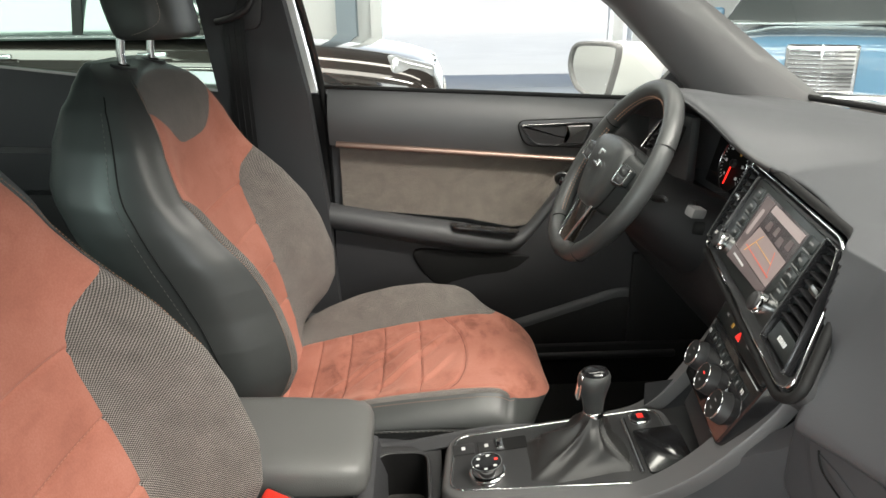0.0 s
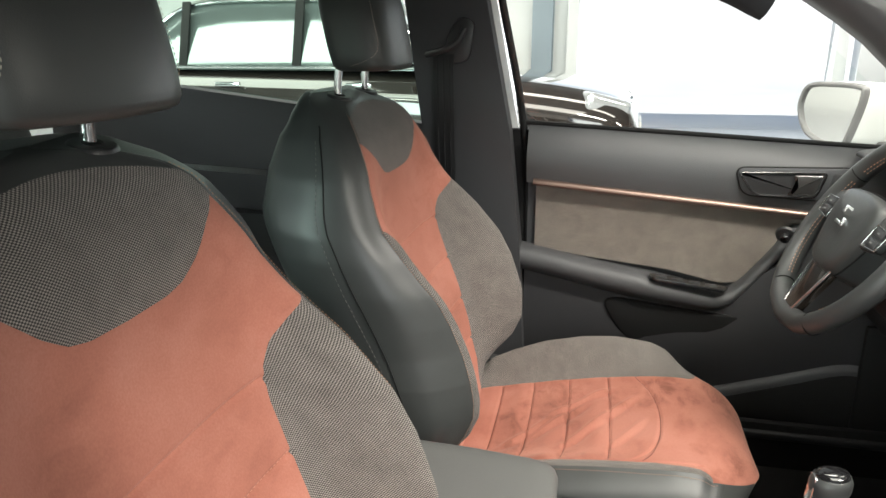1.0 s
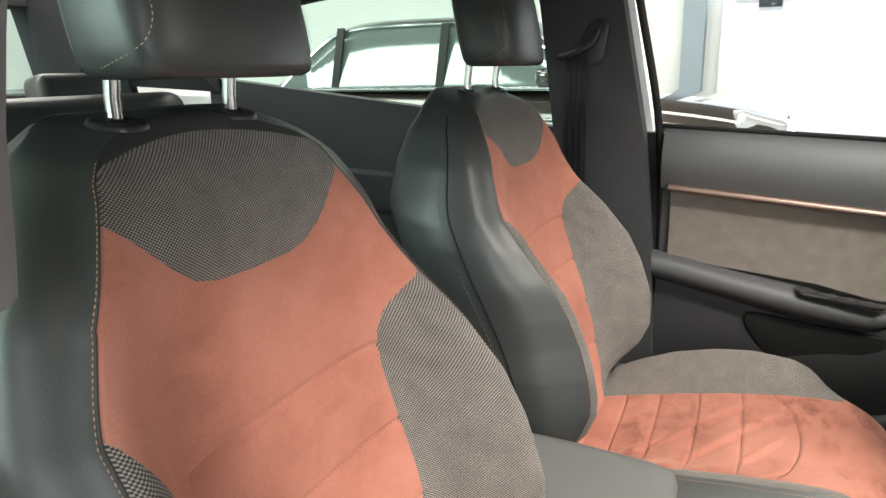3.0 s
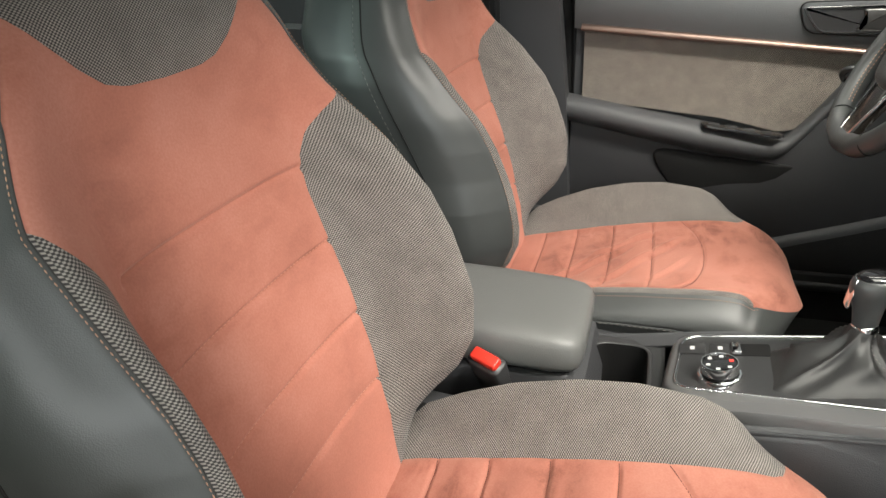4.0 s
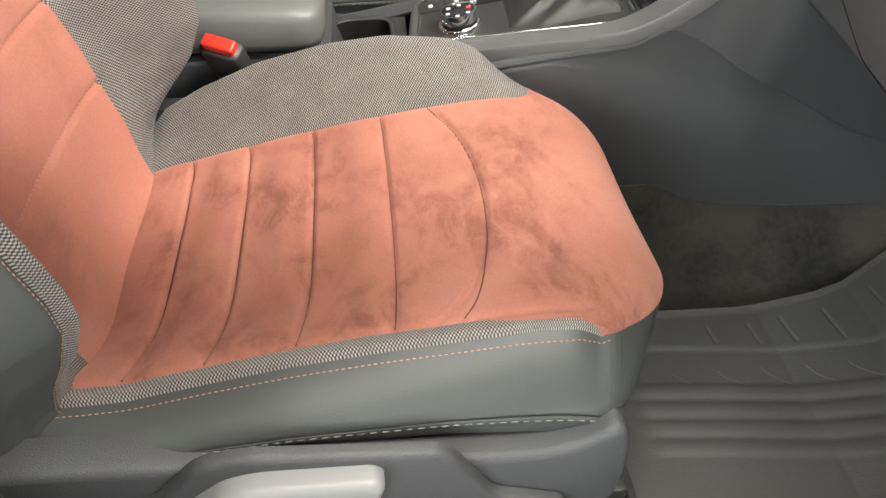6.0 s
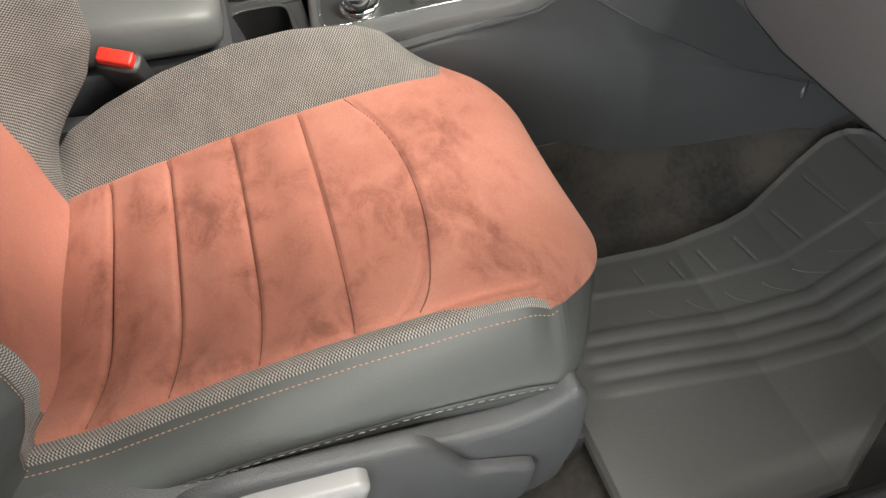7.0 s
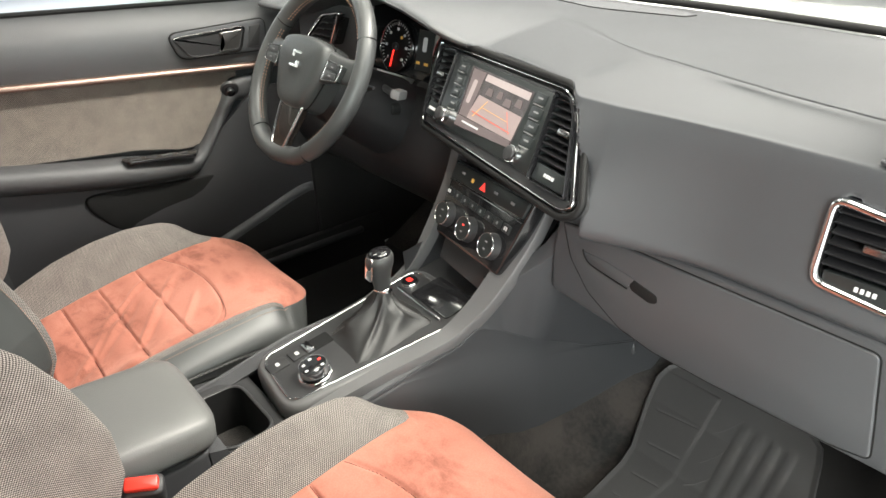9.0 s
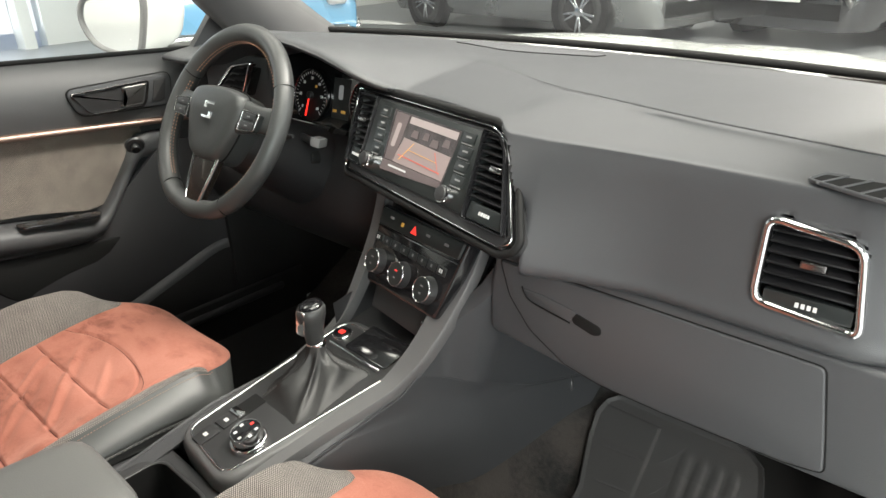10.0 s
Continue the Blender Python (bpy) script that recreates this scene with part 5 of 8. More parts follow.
hole = shrink(STACK, 0.004)
VM = frame_m((0.393, -0.588, 0.995), (0.02, -1, 0.0), (0.12, 0, 1))
VENT = rounded([(-0.056, -0.046), (0.062, -0.056), (0.046, 0.046), (-0.055, 0.058)], 0.020)
VMI, vent_hole = VM.inverted(), shrink(VENT, 0.004)
sec, lips = [], []
ys = list(np.linspace(-0.735, -0.67, 6)) + list(np.arange(-0.664, -0.520, 0.004)) + list(np.linspace(-0.516, -0.31, 14)) + list(np.arange(-0.300, -0.140, 0.004)) + list(np.arange(-0.14, 0.20, 0.010)) + list(np.linspace(0.20, 0.86, 46))
for y in ys:
    e = 0.020 * max(0.0, (-0.62 - y) / 0.115) ** 2
    cx = crease_x(y)
    fade = ease((y + 0.20) / 0.16)
    ctrl = [(cowl_x(y), 1.094), (0.80, 1.108), (cx + 0.03, 1.1170), (cx, 1.1168 - 0.0016 * fade), (cx - 0.009, 1.1148 - 0.0002 * fade), (min(0.475, cx - 0.020), 1.1070), (0.410, 1.0890), (0.400, 1.076), (0.393, 1.01), (0.382, 0.95), (0.376, 0.926), (0.386, 0.914), (0.410, 0.908)]
    # the face swells towards the stack
    sw = max(0.0, min(1.0, (y + 0.43) / 0.17)) ** 1.5
    ctrl = [(x - sw * lerp([(0.90, 0.050), (0.95, 0.050), (1.0, 0.036), (1.045, 0.024), (1.08, 0.014), (1.10, 0.004)], z) if i > 4 else x, z) for i, (x, z) in enumerate(ctrl)]
    # over the stack the top ends in a lip, below it the face steps back
    xe = 0.450 + 0.213 * (y + 0.02)
    lip = [(cowl_x(y), 1.094), (0.80, 1.108), (cx + 0.03, 1.1170), (cx, 1.1168 - 0.0016 * fade), (cx - 0.009, 1.1148 - 0.0002 * fade), (xe + 0.040, 1.1015), (xe + 0.004, 1.0965), (xe - 0.003, 1.091), (xe + 0.010, 1.080), (xe + 0.05, 1.02), (xe + 0.07, 0.96), (xe + 0.08, 0.92), (xe + 0.09, 0.90)]
    w1, w2 = ease((y + 0.200) / 0.045), ease((y + 0.262) / 0.045)
    ctrl = [(p + (q - p) * (w2 if i > 8 else w1), r + (s - r) * (w2 if i > 8 else w1)) for i, ((p, r), (q, s)) in enumerate(zip(ctrl, lip))]
    # visor over the instruments
    h, v = hump(y), ease((y + 0.15) / 0.34)
    if v > 0:
        lx = 0.415 + 0.03 * (1 - h) + 0.032 * max(0.0, min(1.0, 1 - (y - 0.10) / 0.09)) ** 2
        zt = 1.096 + 0.078 * h
        vis = [(cowl_x(y), 1.094), (0.80, 1.110 + 0.01 * h), (0.70, 1.1165 + 0.018 * h), (lx + 0.18, 1.113 + 0.035 * h), (lx + 0.12, 1.108 + 0.052 * h), (lx + 0.06, 1.102 + 0.068 * h), (lx + 0.014, zt), (lx, zt - 0.006), (lx + 0.006, zt - 0.014), (0.50, 1.070 + 0.062 * h), (0.56, 1.066 + 0.056 * h), (0.60, 1.064 + 0.052 * h), (0.615, 1.062 + 0.05 * h)]
        ctrl = [(p + (q - p) * v, r + (s - r) * v) for (p, r), (q, s) in zip(ctrl, vis)]
    row = smooth_line([Vector((x + e * 3 * (1 if i < 12 else 0), y, z - e * (1 if i < 9 else 0))) for i, (x, z) in enumerate(ctrl)], 10)
    for p in row:
        q = SMI @ p
        if -0.055 < q.z < 0.05 and within(hole, q.x, q.y):
            q.z = -0.055
            p[:] = SM @ q
        q = VMI @ p
        if -0.04 < q.z < 0.03 and within(vent_hole, q.x, q.y):
            q.z = -0.030
            p[:] = VM @ q
    sec.append(row)
    if y > 0.12:
        lips.append((ctrl[7][0] + 0.004, y, ctrl[7][1] - 0.004))
pad = part("dash_pad", loft(sec, False, False), DASH, dash, "dark grey grained soft dash top", sharp=80)
part("visor_edge", tube([Vector(p) for p in lips], 0.0055, 10), SATIN, dash, "black edge of the instrument visor")
# speaker cover let into the dash top
def dash_top(x, y):
    row = sec[int(np.argmin([abs(y - q) for q in ys]))]
    top = row[:45]
    return float(np.interp(-x, [-p.x for p in top], [p.z for p in top]))


cover = []
for y in np.linspace(-0.035, 0.305, 18):
    near_x = lerp([(-0.035, 0.868), (0.14, 0.800), (0.26, 0.800), (0.305, 0.870)], y)
    far_x = lerp([(-0.035, 0.905), (0.0, 0.930), (0.29, 0.926), (0.305, 0.91)], y)
    cover.append([Vector((x, y, dash_top(x, y) + 0.0022)) for x in np.linspace(near_x, far_x, 12)])
rim_pts = [r[0] for r in cover] + cover[-1][1:] + [r[-1] for r in cover[::-1]][1:] + cover[0][::-1][1:-1]
part("speaker_cover", loft(cover, False, False), DASHLID, pad, "flat grey speaker grille cover")
part("cover_joint", tube([p - Vector((0, 0, 0.001)) for p in rim_pts], 0.0012, 6, True), BLACKRUB, pad)

# lower driver side: knee panel, column shroud
knee = []
for y in np.linspace(0.135, 0.86, 20):
    knee.append(smooth_line([(0.57, y, 0.950), (0.52, y, 0.935), (0.48, y, 0.87), (0.48, y, 0.79), (0.54, y, 0.71), (0.72, y, 0.67)], 6))
part("knee_panel", solid(loft(knee, False, False), 0.015), DARKP, dash, "black lower dash panel")
# glovebox
gm = Matrix(((0, 0, -1, 0.400), (1, 0, 0, 0), (0, 1, 0, 0), (0, 0, 0, 1)))
gl = [(-0.187, 0.900), (-0.622, 0.900), (-0.638, 0.80), (-0.642, 0.770), (-0.60, 0.763), (-0.45, 0.759), (-0.36, 0.760), (-0.30, 0.770), (-0.241, 0.803), (-0.205, 0.846)]
gb = part("glovebox_door", slab(rounded(gl, 0.008), 0.020, gm, 0.003, 3), DASH, dash, "dark grey glovebox lid")
sur = [(-0.178, 0.912), (-0.735, 0.915), (-0.735, 0.758), (-0.648, 0.757), (-0.58, 0.755), (-0.45, 0.753), (-0.36, 0.754), (-0.262, 0.766), (-0.165, 0.775), (-0.165, 0.845)]
part("glovebox_surround", slab(rounded(sur, 0.015), 0.20, Matrix(((0, 0, -1, 0.583), (1, 0, 0, 0), (0, 1, 0, 0), (0, 0, 0, 1))), 0.008, 3), DASH, dash, "dark grey lower dash")
part("glovebox_joint", tube([(0.3828, y, z) for y, z in shrink(rounded(gl, 0.008), -0.0010)], 0.0010, 6, True), BLACKRUB, dash)
GH = Matrix(((0, 0, -1, 0.3800), (1, 0, 0, 0), (0, 1, 0, 0), (0, 0, 0, 1)))
part("glovebox_handle", slab(rounded([(-0.229, 0.868), (-0.246, 0.852), (-0.308, 0.842), (-0.320, 0.860), (-0.262, 0.868)], 0.004), 0.0016, GH, 0.0008), DASH, gb)
part("handle_groove", tube(smooth_line([(0.3792, -0.228, 0.870), (0.3792, -0.233, 0.859), (0.3792, -0.248, 0.850), (0.3792, -0.309, 0.840)], 4), 0.0013, 6), BLACKRUB, gb)
# Thin black plate paints the shaded recess of the pull; nothing is hollowed.
part("handle_recess_shade", slab(rounded([(-0.310, 0.860), (-0.314, 0.842), (-0.346, 0.834), (-0.358, 0.839), (-0.356, 0.850)], 0.005), 0.0012, GH, 0.0004), BLACKRUB, gb, "glovebox pull, flat plate dark as a shaded recess")
part("dash_end", wall_panel(rounded([(0.388, 0.905), (0.388, 0.752), (0.43, 0.735), (0.60, 0.74), (0.60, 0.95), (0.40, 0.93)], 0.02), -0.748, -0.690, 0.010), DASH, dash)
part("under_panel", box(0.36, 0.52, 0.012, Matrix.Translation((0.60, -0.42, 0.752)), 0.004), BLACKRUB, dash)


def vent(parent, m, outline, slats, cross, tab=True, rim=CHROME, width=0.007, wheel=True):
    """An air vent: chrome rim, dark hollow, slanted slats and a slider tab."""
    part("vent_rim", ring_slab(outline, shrink(outline, width), 0.010, m), rim, parent, "bright chrome vent surround")
    inner = shrink(outline, width * 0.9)
    part("vent_hollow", slab(inner, 0.001, m @ Matrix.Translation((0, 0, -0.026)), 0), BLACKRUB, parent)
    xs, ys = [p[0] for p in inner], [p[1] for p in inner]

    def span(y):
        hit = []
        for (x0, y0), (x1, y1) in zip(inner, inner[1:] + inner[:1]):
            if (y0 - y) * (y1 - y) < 0:
                hit.append(x0 + (x1 - x0) * (y - y0) / (y1 - y0))
        return (min(hit), max(hit)) if len(hit) > 1 else None

    y0, y1 = min(ys), max(ys)
    base = y0 + ((y1 - y0) * 0.24 if wheel else 0.0)
    for i in range(slats):
        y = base + (y1 - base) * (i + 0.6) / slats
        s = span(y)
        if s:
            part("vent_slat", box(s[1] - s[0] - 0.002, 0.0028, 0.018, m @ Matrix.Translation(((s[0] + s[1]) / 2, y, -0.004)) @ pose(0, 0, 0, 22, 0, 0), 0.001, 1), SLAT, parent)
    for i in range(cross):
        x = min(xs) + (max(xs) - min(xs)) * (i + 1) / (cross + 1)
        hit = [base]
        for (x0, ya), (x1, yb) in zip(inner, inner[1:] + inner[:1]):
            if (x0 - x) * (x1 - x) < 0:
                hit.append(ya + (yb - ya) * (x - x0) / (x1 - x0))
        top, low = max(hit) - 0.003, max(base, min(hit[1:] or [base])) + 0.002
        part("vent_vane", box(0.0022, top - low, 0.010, m @ Matrix.Translation((x, (top + low) / 2, -0.012)), 0.0008, 1), SLAT, parent)
    if wheel:
        s = span(y0 + (y1 - y0) * 0.12)
        part("vent_sill", box((s[1] - s[0]) * 0.94, (y1 - y0) * 0.20, 0.014, m @ Matrix.Translation(((s[0] + s[1]) / 2, y0 + (y1 - y0) * 0.115, -0.004)), 0.003), GLOSSM, parent)
        for i in range(4):
            part("wheel_mark", box(0.0035, 0.005, 0.002, m @ Matrix.Translation(((s[0] + s[1]) / 2 + 0.006 * (i - 1.5), y0 + (y1 - y0) * 0.12, 0.0045)), 0), LABELWHITE, parent, "", False)
    if tab:
        part("vent_tab", box(0.026, 0.009, 0.014, m @ Matrix.Translation(((min(xs) + max(xs)) / 2, (y1 + base) / 2, 0.004)), 0.003), BRUSHED, parent, "dark chrome slider tab")


vent(dash, VM, VENT, 6, 0, width=0.0095)
# defroster slot at the end of the dash top
dm = frame_m((0.408, -0.618, 1.0925), (-0.15, -0.985, 0.0), (0.92, -0.14, 0.24))
so = rounded([(-0.055, -0.012), (0.010, -0.020), (0.090, -0.022), (0.090, 0.016), (0.0, 0.018), (-0.045, 0.008)], 0.007)
part("slot_rim", ring_slab(so, shrink(so, 0.0035), 0.004, dm), DASH, dash)
# Flat plate on the surface; the slot's inner shade is its black colour.
part("slot_shade", slab(shrink(so, 0.003), 0.0006, dm @ Matrix.Translation((0, 0, 0.0015)), 0), BLACKRUB, dash, "defroster slot, flat plate dark as its shaded hollow")
for i in range(6):
    part("slot_vane", box(0.0022, 0.034, 0.0022, dm @ Matrix.Translation((-0.032 + 0.021 * i, -0.002, 0.0025)) @ pose(0, 0, 0, 0, 0, -38), 0.0005, 1), DASH, dash)
am = frame_m((0.3835, -0.495, 0.945), (0, -1, 0.0), (0.15, 0, 1))


def words(name, text, size, m, material, parent, label="", depth=0.0006):
    cu = bpy.data.curves.new(name, "FONT")
    cu.body, cu.size, cu.extrude, cu.align_x, cu.align_y = text, size, depth, "CENTER", "CENTER"
    ob = bpy.data.objects.new(name, cu)
    scene.collection.objects.link(ob)
    me = bpy.data.meshes.new_from_object(ob.evaluated_get(bpy.context.evaluated_depsgraph_get()))
    bpy.data.objects.remove(ob)
    me.transform(m)
    return link(name, me, material, parent, label, False)


words("airbag_lettering", "AIRBAG", 0.011, am, DASH, dash, "embossed airbag lettering", 0.0016)
# left vent behind the wheel
lm = frame_m((0.480, 0.620, 1.053), (0.0, -1, 0.0), (0.10, 0, 1))
vent(dash, lm, rounded([(-0.104, -0.047), (0.038, -0.034), (0.080, 0.048), (0.0, 0.034)], 0.012), 6, 0, False, wheel=False, width=0.006)
part("vent_panel", box(0.02, 0.26, 0.14, Matrix.Translation((0.518, 0.66, 1.035)), 0.01), DASH, dash)

# instruments
clu = part("cluster_panel", box(0.012, 0.42, 0.15, Matrix.Translation((0.612, 0.415, 1.025)) @ pose(0, 0, 0, 0, 14, 0), 0.004), GLOSS, dash, "dark instrument cluster")
RED = glow("red_needle", (1.0, 0.03, 0.02), 1.6)
AMBER = glow("amber_icon", (0.55, 0.30, 0.06), 0.22)
PALE = glow("pale_display", (0.40, 0.40, 0.40), 0.20)
for gy, ang, lab in ((0.510, -100, "round rev counter with red needle"), (0.320, -130, "round speedometer with red needle")):
    gmx = frame_m((0.600, gy, 1.013), (0, -1, 0), (0.25, 0, 1))
    part("gauge_face", cyl(0.056, 0.056, 0.004, gmx, 48), BLACKRUB, clu, lab)
    part("gauge_ring", ring_slab([(0.0580 * math.cos(a), 0.0580 * math.sin(a)) for a in np.linspace(0, 2 * math.pi, 49)[:-1]], [(0.0548 * math.cos(a), 0.0548 * math.sin(a)) for a in np.linspace(0, 2 * math.pi, 49)[:-1]], 0.008, gmx), BRUSHED, clu, "thin chrome gauge ring")
    for i in range(31):
        a = radians(225 - 270 * i / 30)
        lw = 0.009 if i % 5 == 0 else 0.005
        part("gauge_tick", box(lw, 0.0013 if i % 5 else 0.002, 0.001, gmx @ pose(0.049 * math.cos(a), 0.049 * math.sin(a), 0.005, 0, 0, math.degrees(a)), 0), LABELWHITE, clu, "", False)
    for i in range(7):
        a = radians(225 - 270 * i / 6)
        words("gauge_figure", str(i * 10) if gy > 0.4 else str(i * 40), 0.009, gmx @ Matrix.Translation((0.037 * math.cos(a), 0.037 * math.sin(a), 0.005)), LABELWHITE, clu)
    part("needle", box(0.046, 0.0042, 0.002, gmx @ pose(0.023 * math.cos(radians(ang)), 0.023 * math.sin(radians(ang)), 0.009, 0, 0, ang), 0.001, 1), RED, clu, "red needle")
    part("needle_hub", cyl(0.009, 0.008, 0.012, gmx, 24, 0.002), SATIN, clu)
part("cluster_display", box(0.002, 0.055, 0.085, Matrix.Translation((0.604, 0.415, 1.016)) @ pose(0, 0, 0, 0, 14, 0), 0), SATIN, clu, "small dark centre display")
dmx = frame_m((0.601, 0.415, 1.016), (0, -1, 0), (0.25, 0, 1))
part("display_icon", slab(rounded(rect(0.014, 0.030, 0, 0, 0.014), 0.005), 0.0006, dmx, 0), PALE, clu, "", False)
part("display_icon", slab(rect(0.012, 0.006, 0, -0.016, -0.026), 0.0006, dmx, 0), AMBER, clu, "", False)
part("display_icon", slab(rect(0.014, 0.006, 0, 0.012, -0.026), 0.0006, dmx, 0), AMBER, clu, "", False)
am2 = frame_m((0.600, 0.510, 1.016), (0, -1, 0), (0.25, 0, 1))
part("display_icon", slab(rect(0.006, 0.006, 0, 0.018, 0.018), 0.001, am2 @ Matrix.Translation((0, 0, 0.005)), 0), AMBER, clu, "", False)

# centre stack: screen, vents, buttons
stack = thing("centre_stack", (0.42, 0.0, 0.95), "gloss black centre stack with screen and air vents", "car radio")
so = STACK
big = shrink(so, -0.005)
part("stack_body", slab(so, 0.055, SM @ Matrix.Translation((0, 0, -0.085)), 0.002), BLACKRUB, stack, "black stack housing")
part("stack_shroud", ring_slab(big, shrink(so, 0.006), 0.040, SM @ Matrix.Translation((0, 0, -0.041))), SATIN, stack, "black edge")
part("stack_edge", tube([SM @ Vector((x, y, -0.004)) for x, y in shrink(so, -0.002)], 0.0058, 10, True), BLACKRUB, stack, "thick black stack edge")
part("stack_rim", ring_slab(shrink(so, 0.006), shrink(so, 0.0092), 0.005, SM @ Matrix.Translation((0, 0, -0.001))), CHROME, stack, "chrome stack outline")
part("stack_face", ring_slab(shrink(so, 0.009), shrink(so, 0.022), 0.030, SM @ Matrix.Translation((0, 0, -0.031))), SATIN, stack)
part("radio_panel", slab(rounded([(-0.160, 0.060), (0.124, 0.058), (0.146, -0.062), (-0.150, -0.062)], 0.004), 0.0345, SM @ Matrix.Translation((0, 0, -0.030)), 0.0015), GLOSSM, stack, "black radio fascia")
scr_o = [(-0.102, 0.051), (0.080, 0.049), (0.077, -0.041), (-0.086, -0.050)]


def screen_mat():
    """The reversing camera's picture: pale hall, guide lines are meshes of their own."""
    m = bpy.data.materials.new("screen_picture")
    m.use_nodes = True
    n, l = m.node_tree.nodes, m.node_tree.links
    p = n["Principled BSDF"]
    tc = n.new("ShaderNodeTexCoord")
    nz = n.new("ShaderNodeTexNoise")
    nz.inputs["Scale"].default_value, nz.inputs["Detail"].default_value = 38, 4
    l.new(tc.outputs["Object"], nz.inputs["Vector"])
    r = n.new("ShaderNodeValToRGB")
    r.color_ramp.elements[0].position, r.color_ramp.elements[0].color = 0.35, (0.14, 0.10, 0.10, 1)
    r.color_ramp.elements[1].position, r.color_ramp.elements[1].color = 0.60, (0.34, 0.26, 0.26, 1)
    l.new(nz.outputs["Fac"], r.inputs["Fac"])
    l.new(r.outputs[0], p.inputs["Emission Color"])
    socket(p, "Emission Strength", 0.20)
    socket(p, "Base Color", (0.02, 0.02, 0.02, 1))
    socket(p, "Roughness", 0.15)
    return m


scr = part("screen", slab(scr_o, 0.0058, SM, 0), screen_mat(), stack, "lit screen showing a rear camera picture", False)
GUIDE = glow("guide_line", (0.50, 0.10, 0.07), 0.4)
GUIDEY = glow("guide_line_amber", (0.50, 0.27, 0.10), 0.45)
PICA = glow("picture_floor", (0.26, 0.205, 0.20), 0.20)
PICB = glow("picture_dark", (0.11, 0.088, 0.088), 0.20)
PICC = glow("picture_pale", (0.31, 0.26, 0.255), 0.20)


def on_screen(pts, material, z, nm="picture_patch"):
    part(nm, slab(pts, 0.0003, SM @ Matrix.Translation((0, 0, z)), 0), material, scr, "", False)


on_screen([(-0.050, 0.012), (0.078, 0.008), (0.076, -0.030), (-0.062, -0.030)], PICA, 0.0060)
on_screen([(-0.094, 0.048), (-0.055, 0.048), (-0.058, -0.030), (-0.084, -0.030)], PICB, 0.0060)
on_screen([(-0.050, 0.047), (0.077, 0.046), (0.0775, 0.034), (-0.050, 0.036)], PICC, 0.0062)
for cx, cy, w in ((-0.025, 0.022, 0.020), (0.005, 0.024, 0.016), (0.030, 0.018, 0.022), (0.058, 0.024, 0.018)):
    on_screen(rounded([(cx - w / 2, cy - 0.006), (cx + w / 2, cy - 0.006), (cx + w * 0.35, cy + 0.006), (cx - w * 0.35, cy + 0.006)], 0.002), PICB, 0.0064)
on_screen(rounded(rect(0.012, 0.040, 0, -0.074, 0.012), 0.005), PICC, 0.0064, "car_outline")
on_screen([(-0.046, -0.024), (-0.043, -0.024), (-0.018, 0.008), (-0.020, 0.008)], GUIDEY, 0.0066, "guide_line")
on_screen([(0.062, -0.022), (0.064, -0.024), (0.040, 0.006), (0.038, 0.006)], GUIDE, 0.0066, "guide_line")
on_screen([(-0.050, -0.016), (0.066, -0.020), (0.066, -0.0215), (-0.050, -0.0175)], GUIDE, 0.0066, "guide_line")
on_screen([(-0.030, -0.004), (0.050, -0.007), (0.050, -0.008), (-0.030, -0.005)], GUIDEY, 0.0066, "guide_line")
on_screen([(-0.086, -0.031), (0.076, -0.031), (0.077, -0.041), (-0.086, -0.049)], PICB, 0.0066, "caption_band")
part("caption_bar", slab(rect(0.052, 0.003, 0, -0.040, -0.038), 0.0003, SM @ Matrix.Translation((0, 0, 0.0070)), 0), LABELWHITE, scr, "unreadable pale caption bar", False)
for i in range(4):
    for sx_, nm in ((-0.128 + 0.004 * i, "radio_button"), (0.101 + 0.003 * i, "radio_button")):
        b = part(nm, slab(rounded(rect(0.030, 0.0165, 0, sx_, 0.043 - 0.021 * i), 0.002), 0.0062, SM, 0.001), GLOSSM, stack)
        part("button_line", slab(rect(0.024, 0.0012, 0, sx_, 0.0335 - 0.021 * i), 0.0004, SM @ Matrix.Translation((0, 0, 0.0062)), 0), LABELGREY, b, "", False)
        part("button_print", slab(rect(0.012, 0.0026, 0, sx_, 0.044 - 0.021 * i), 0.0004, SM @ Matrix.Translation((0, 0, 0.0062)), 0), LABELGREY, b, "", False)
for kx, ky in ((-0.126, -0.043), (0.098, -0.045)):
    k = part("radio_knob", cyl(0.0125, 0.0115, 0.016, SM @ Matrix.Translation((kx, ky, 0.004)), 32, 0.002), SATIN, stack, "round black radio knob")
    part("knob_ring", ring_slab([(0.0135 * math.cos(a), 0.0135 * math.sin(a)) for a in np.linspace(0, 2 * math.pi, 33)[:-1]], [(0.0115 * math.cos(a), 0.0115 * math.sin(a)) for a in np.linspace(0, 2 * math.pi, 33)[:-1]], 0.012, SM @ Matrix.Translation((kx, ky, 0.004))), CHROME, k, "chrome knob ring")
vent(stack, SM @ Matrix.Translation((0, 0, 0.001)), rounded([(-0.194, -0.060), (-0.148, -0.060), (-0.160, 0.064), (-0.222, 0.064)], 0.006), 8, 2, True, GLOSS, 0.002)
vent(stack, SM @ Matrix.Translation((0, 0, 0.001)), rounded([(0.148, -0.066), (0.238, -0.066), (0.186, 0.038), (0.164, 0.060), (0.128, 0.062)], 0.006), 9, 4, True, GLOSS, 0.002)
part("stack_lip", slab([(-0.192, -0.058), (0.238, -0.064), (0.236, -0.082), (-0.190, -0.072)], 0.030, SM @ Matrix.Translation((0, 0, -0.0305)), 0.001), SATIN, stack)

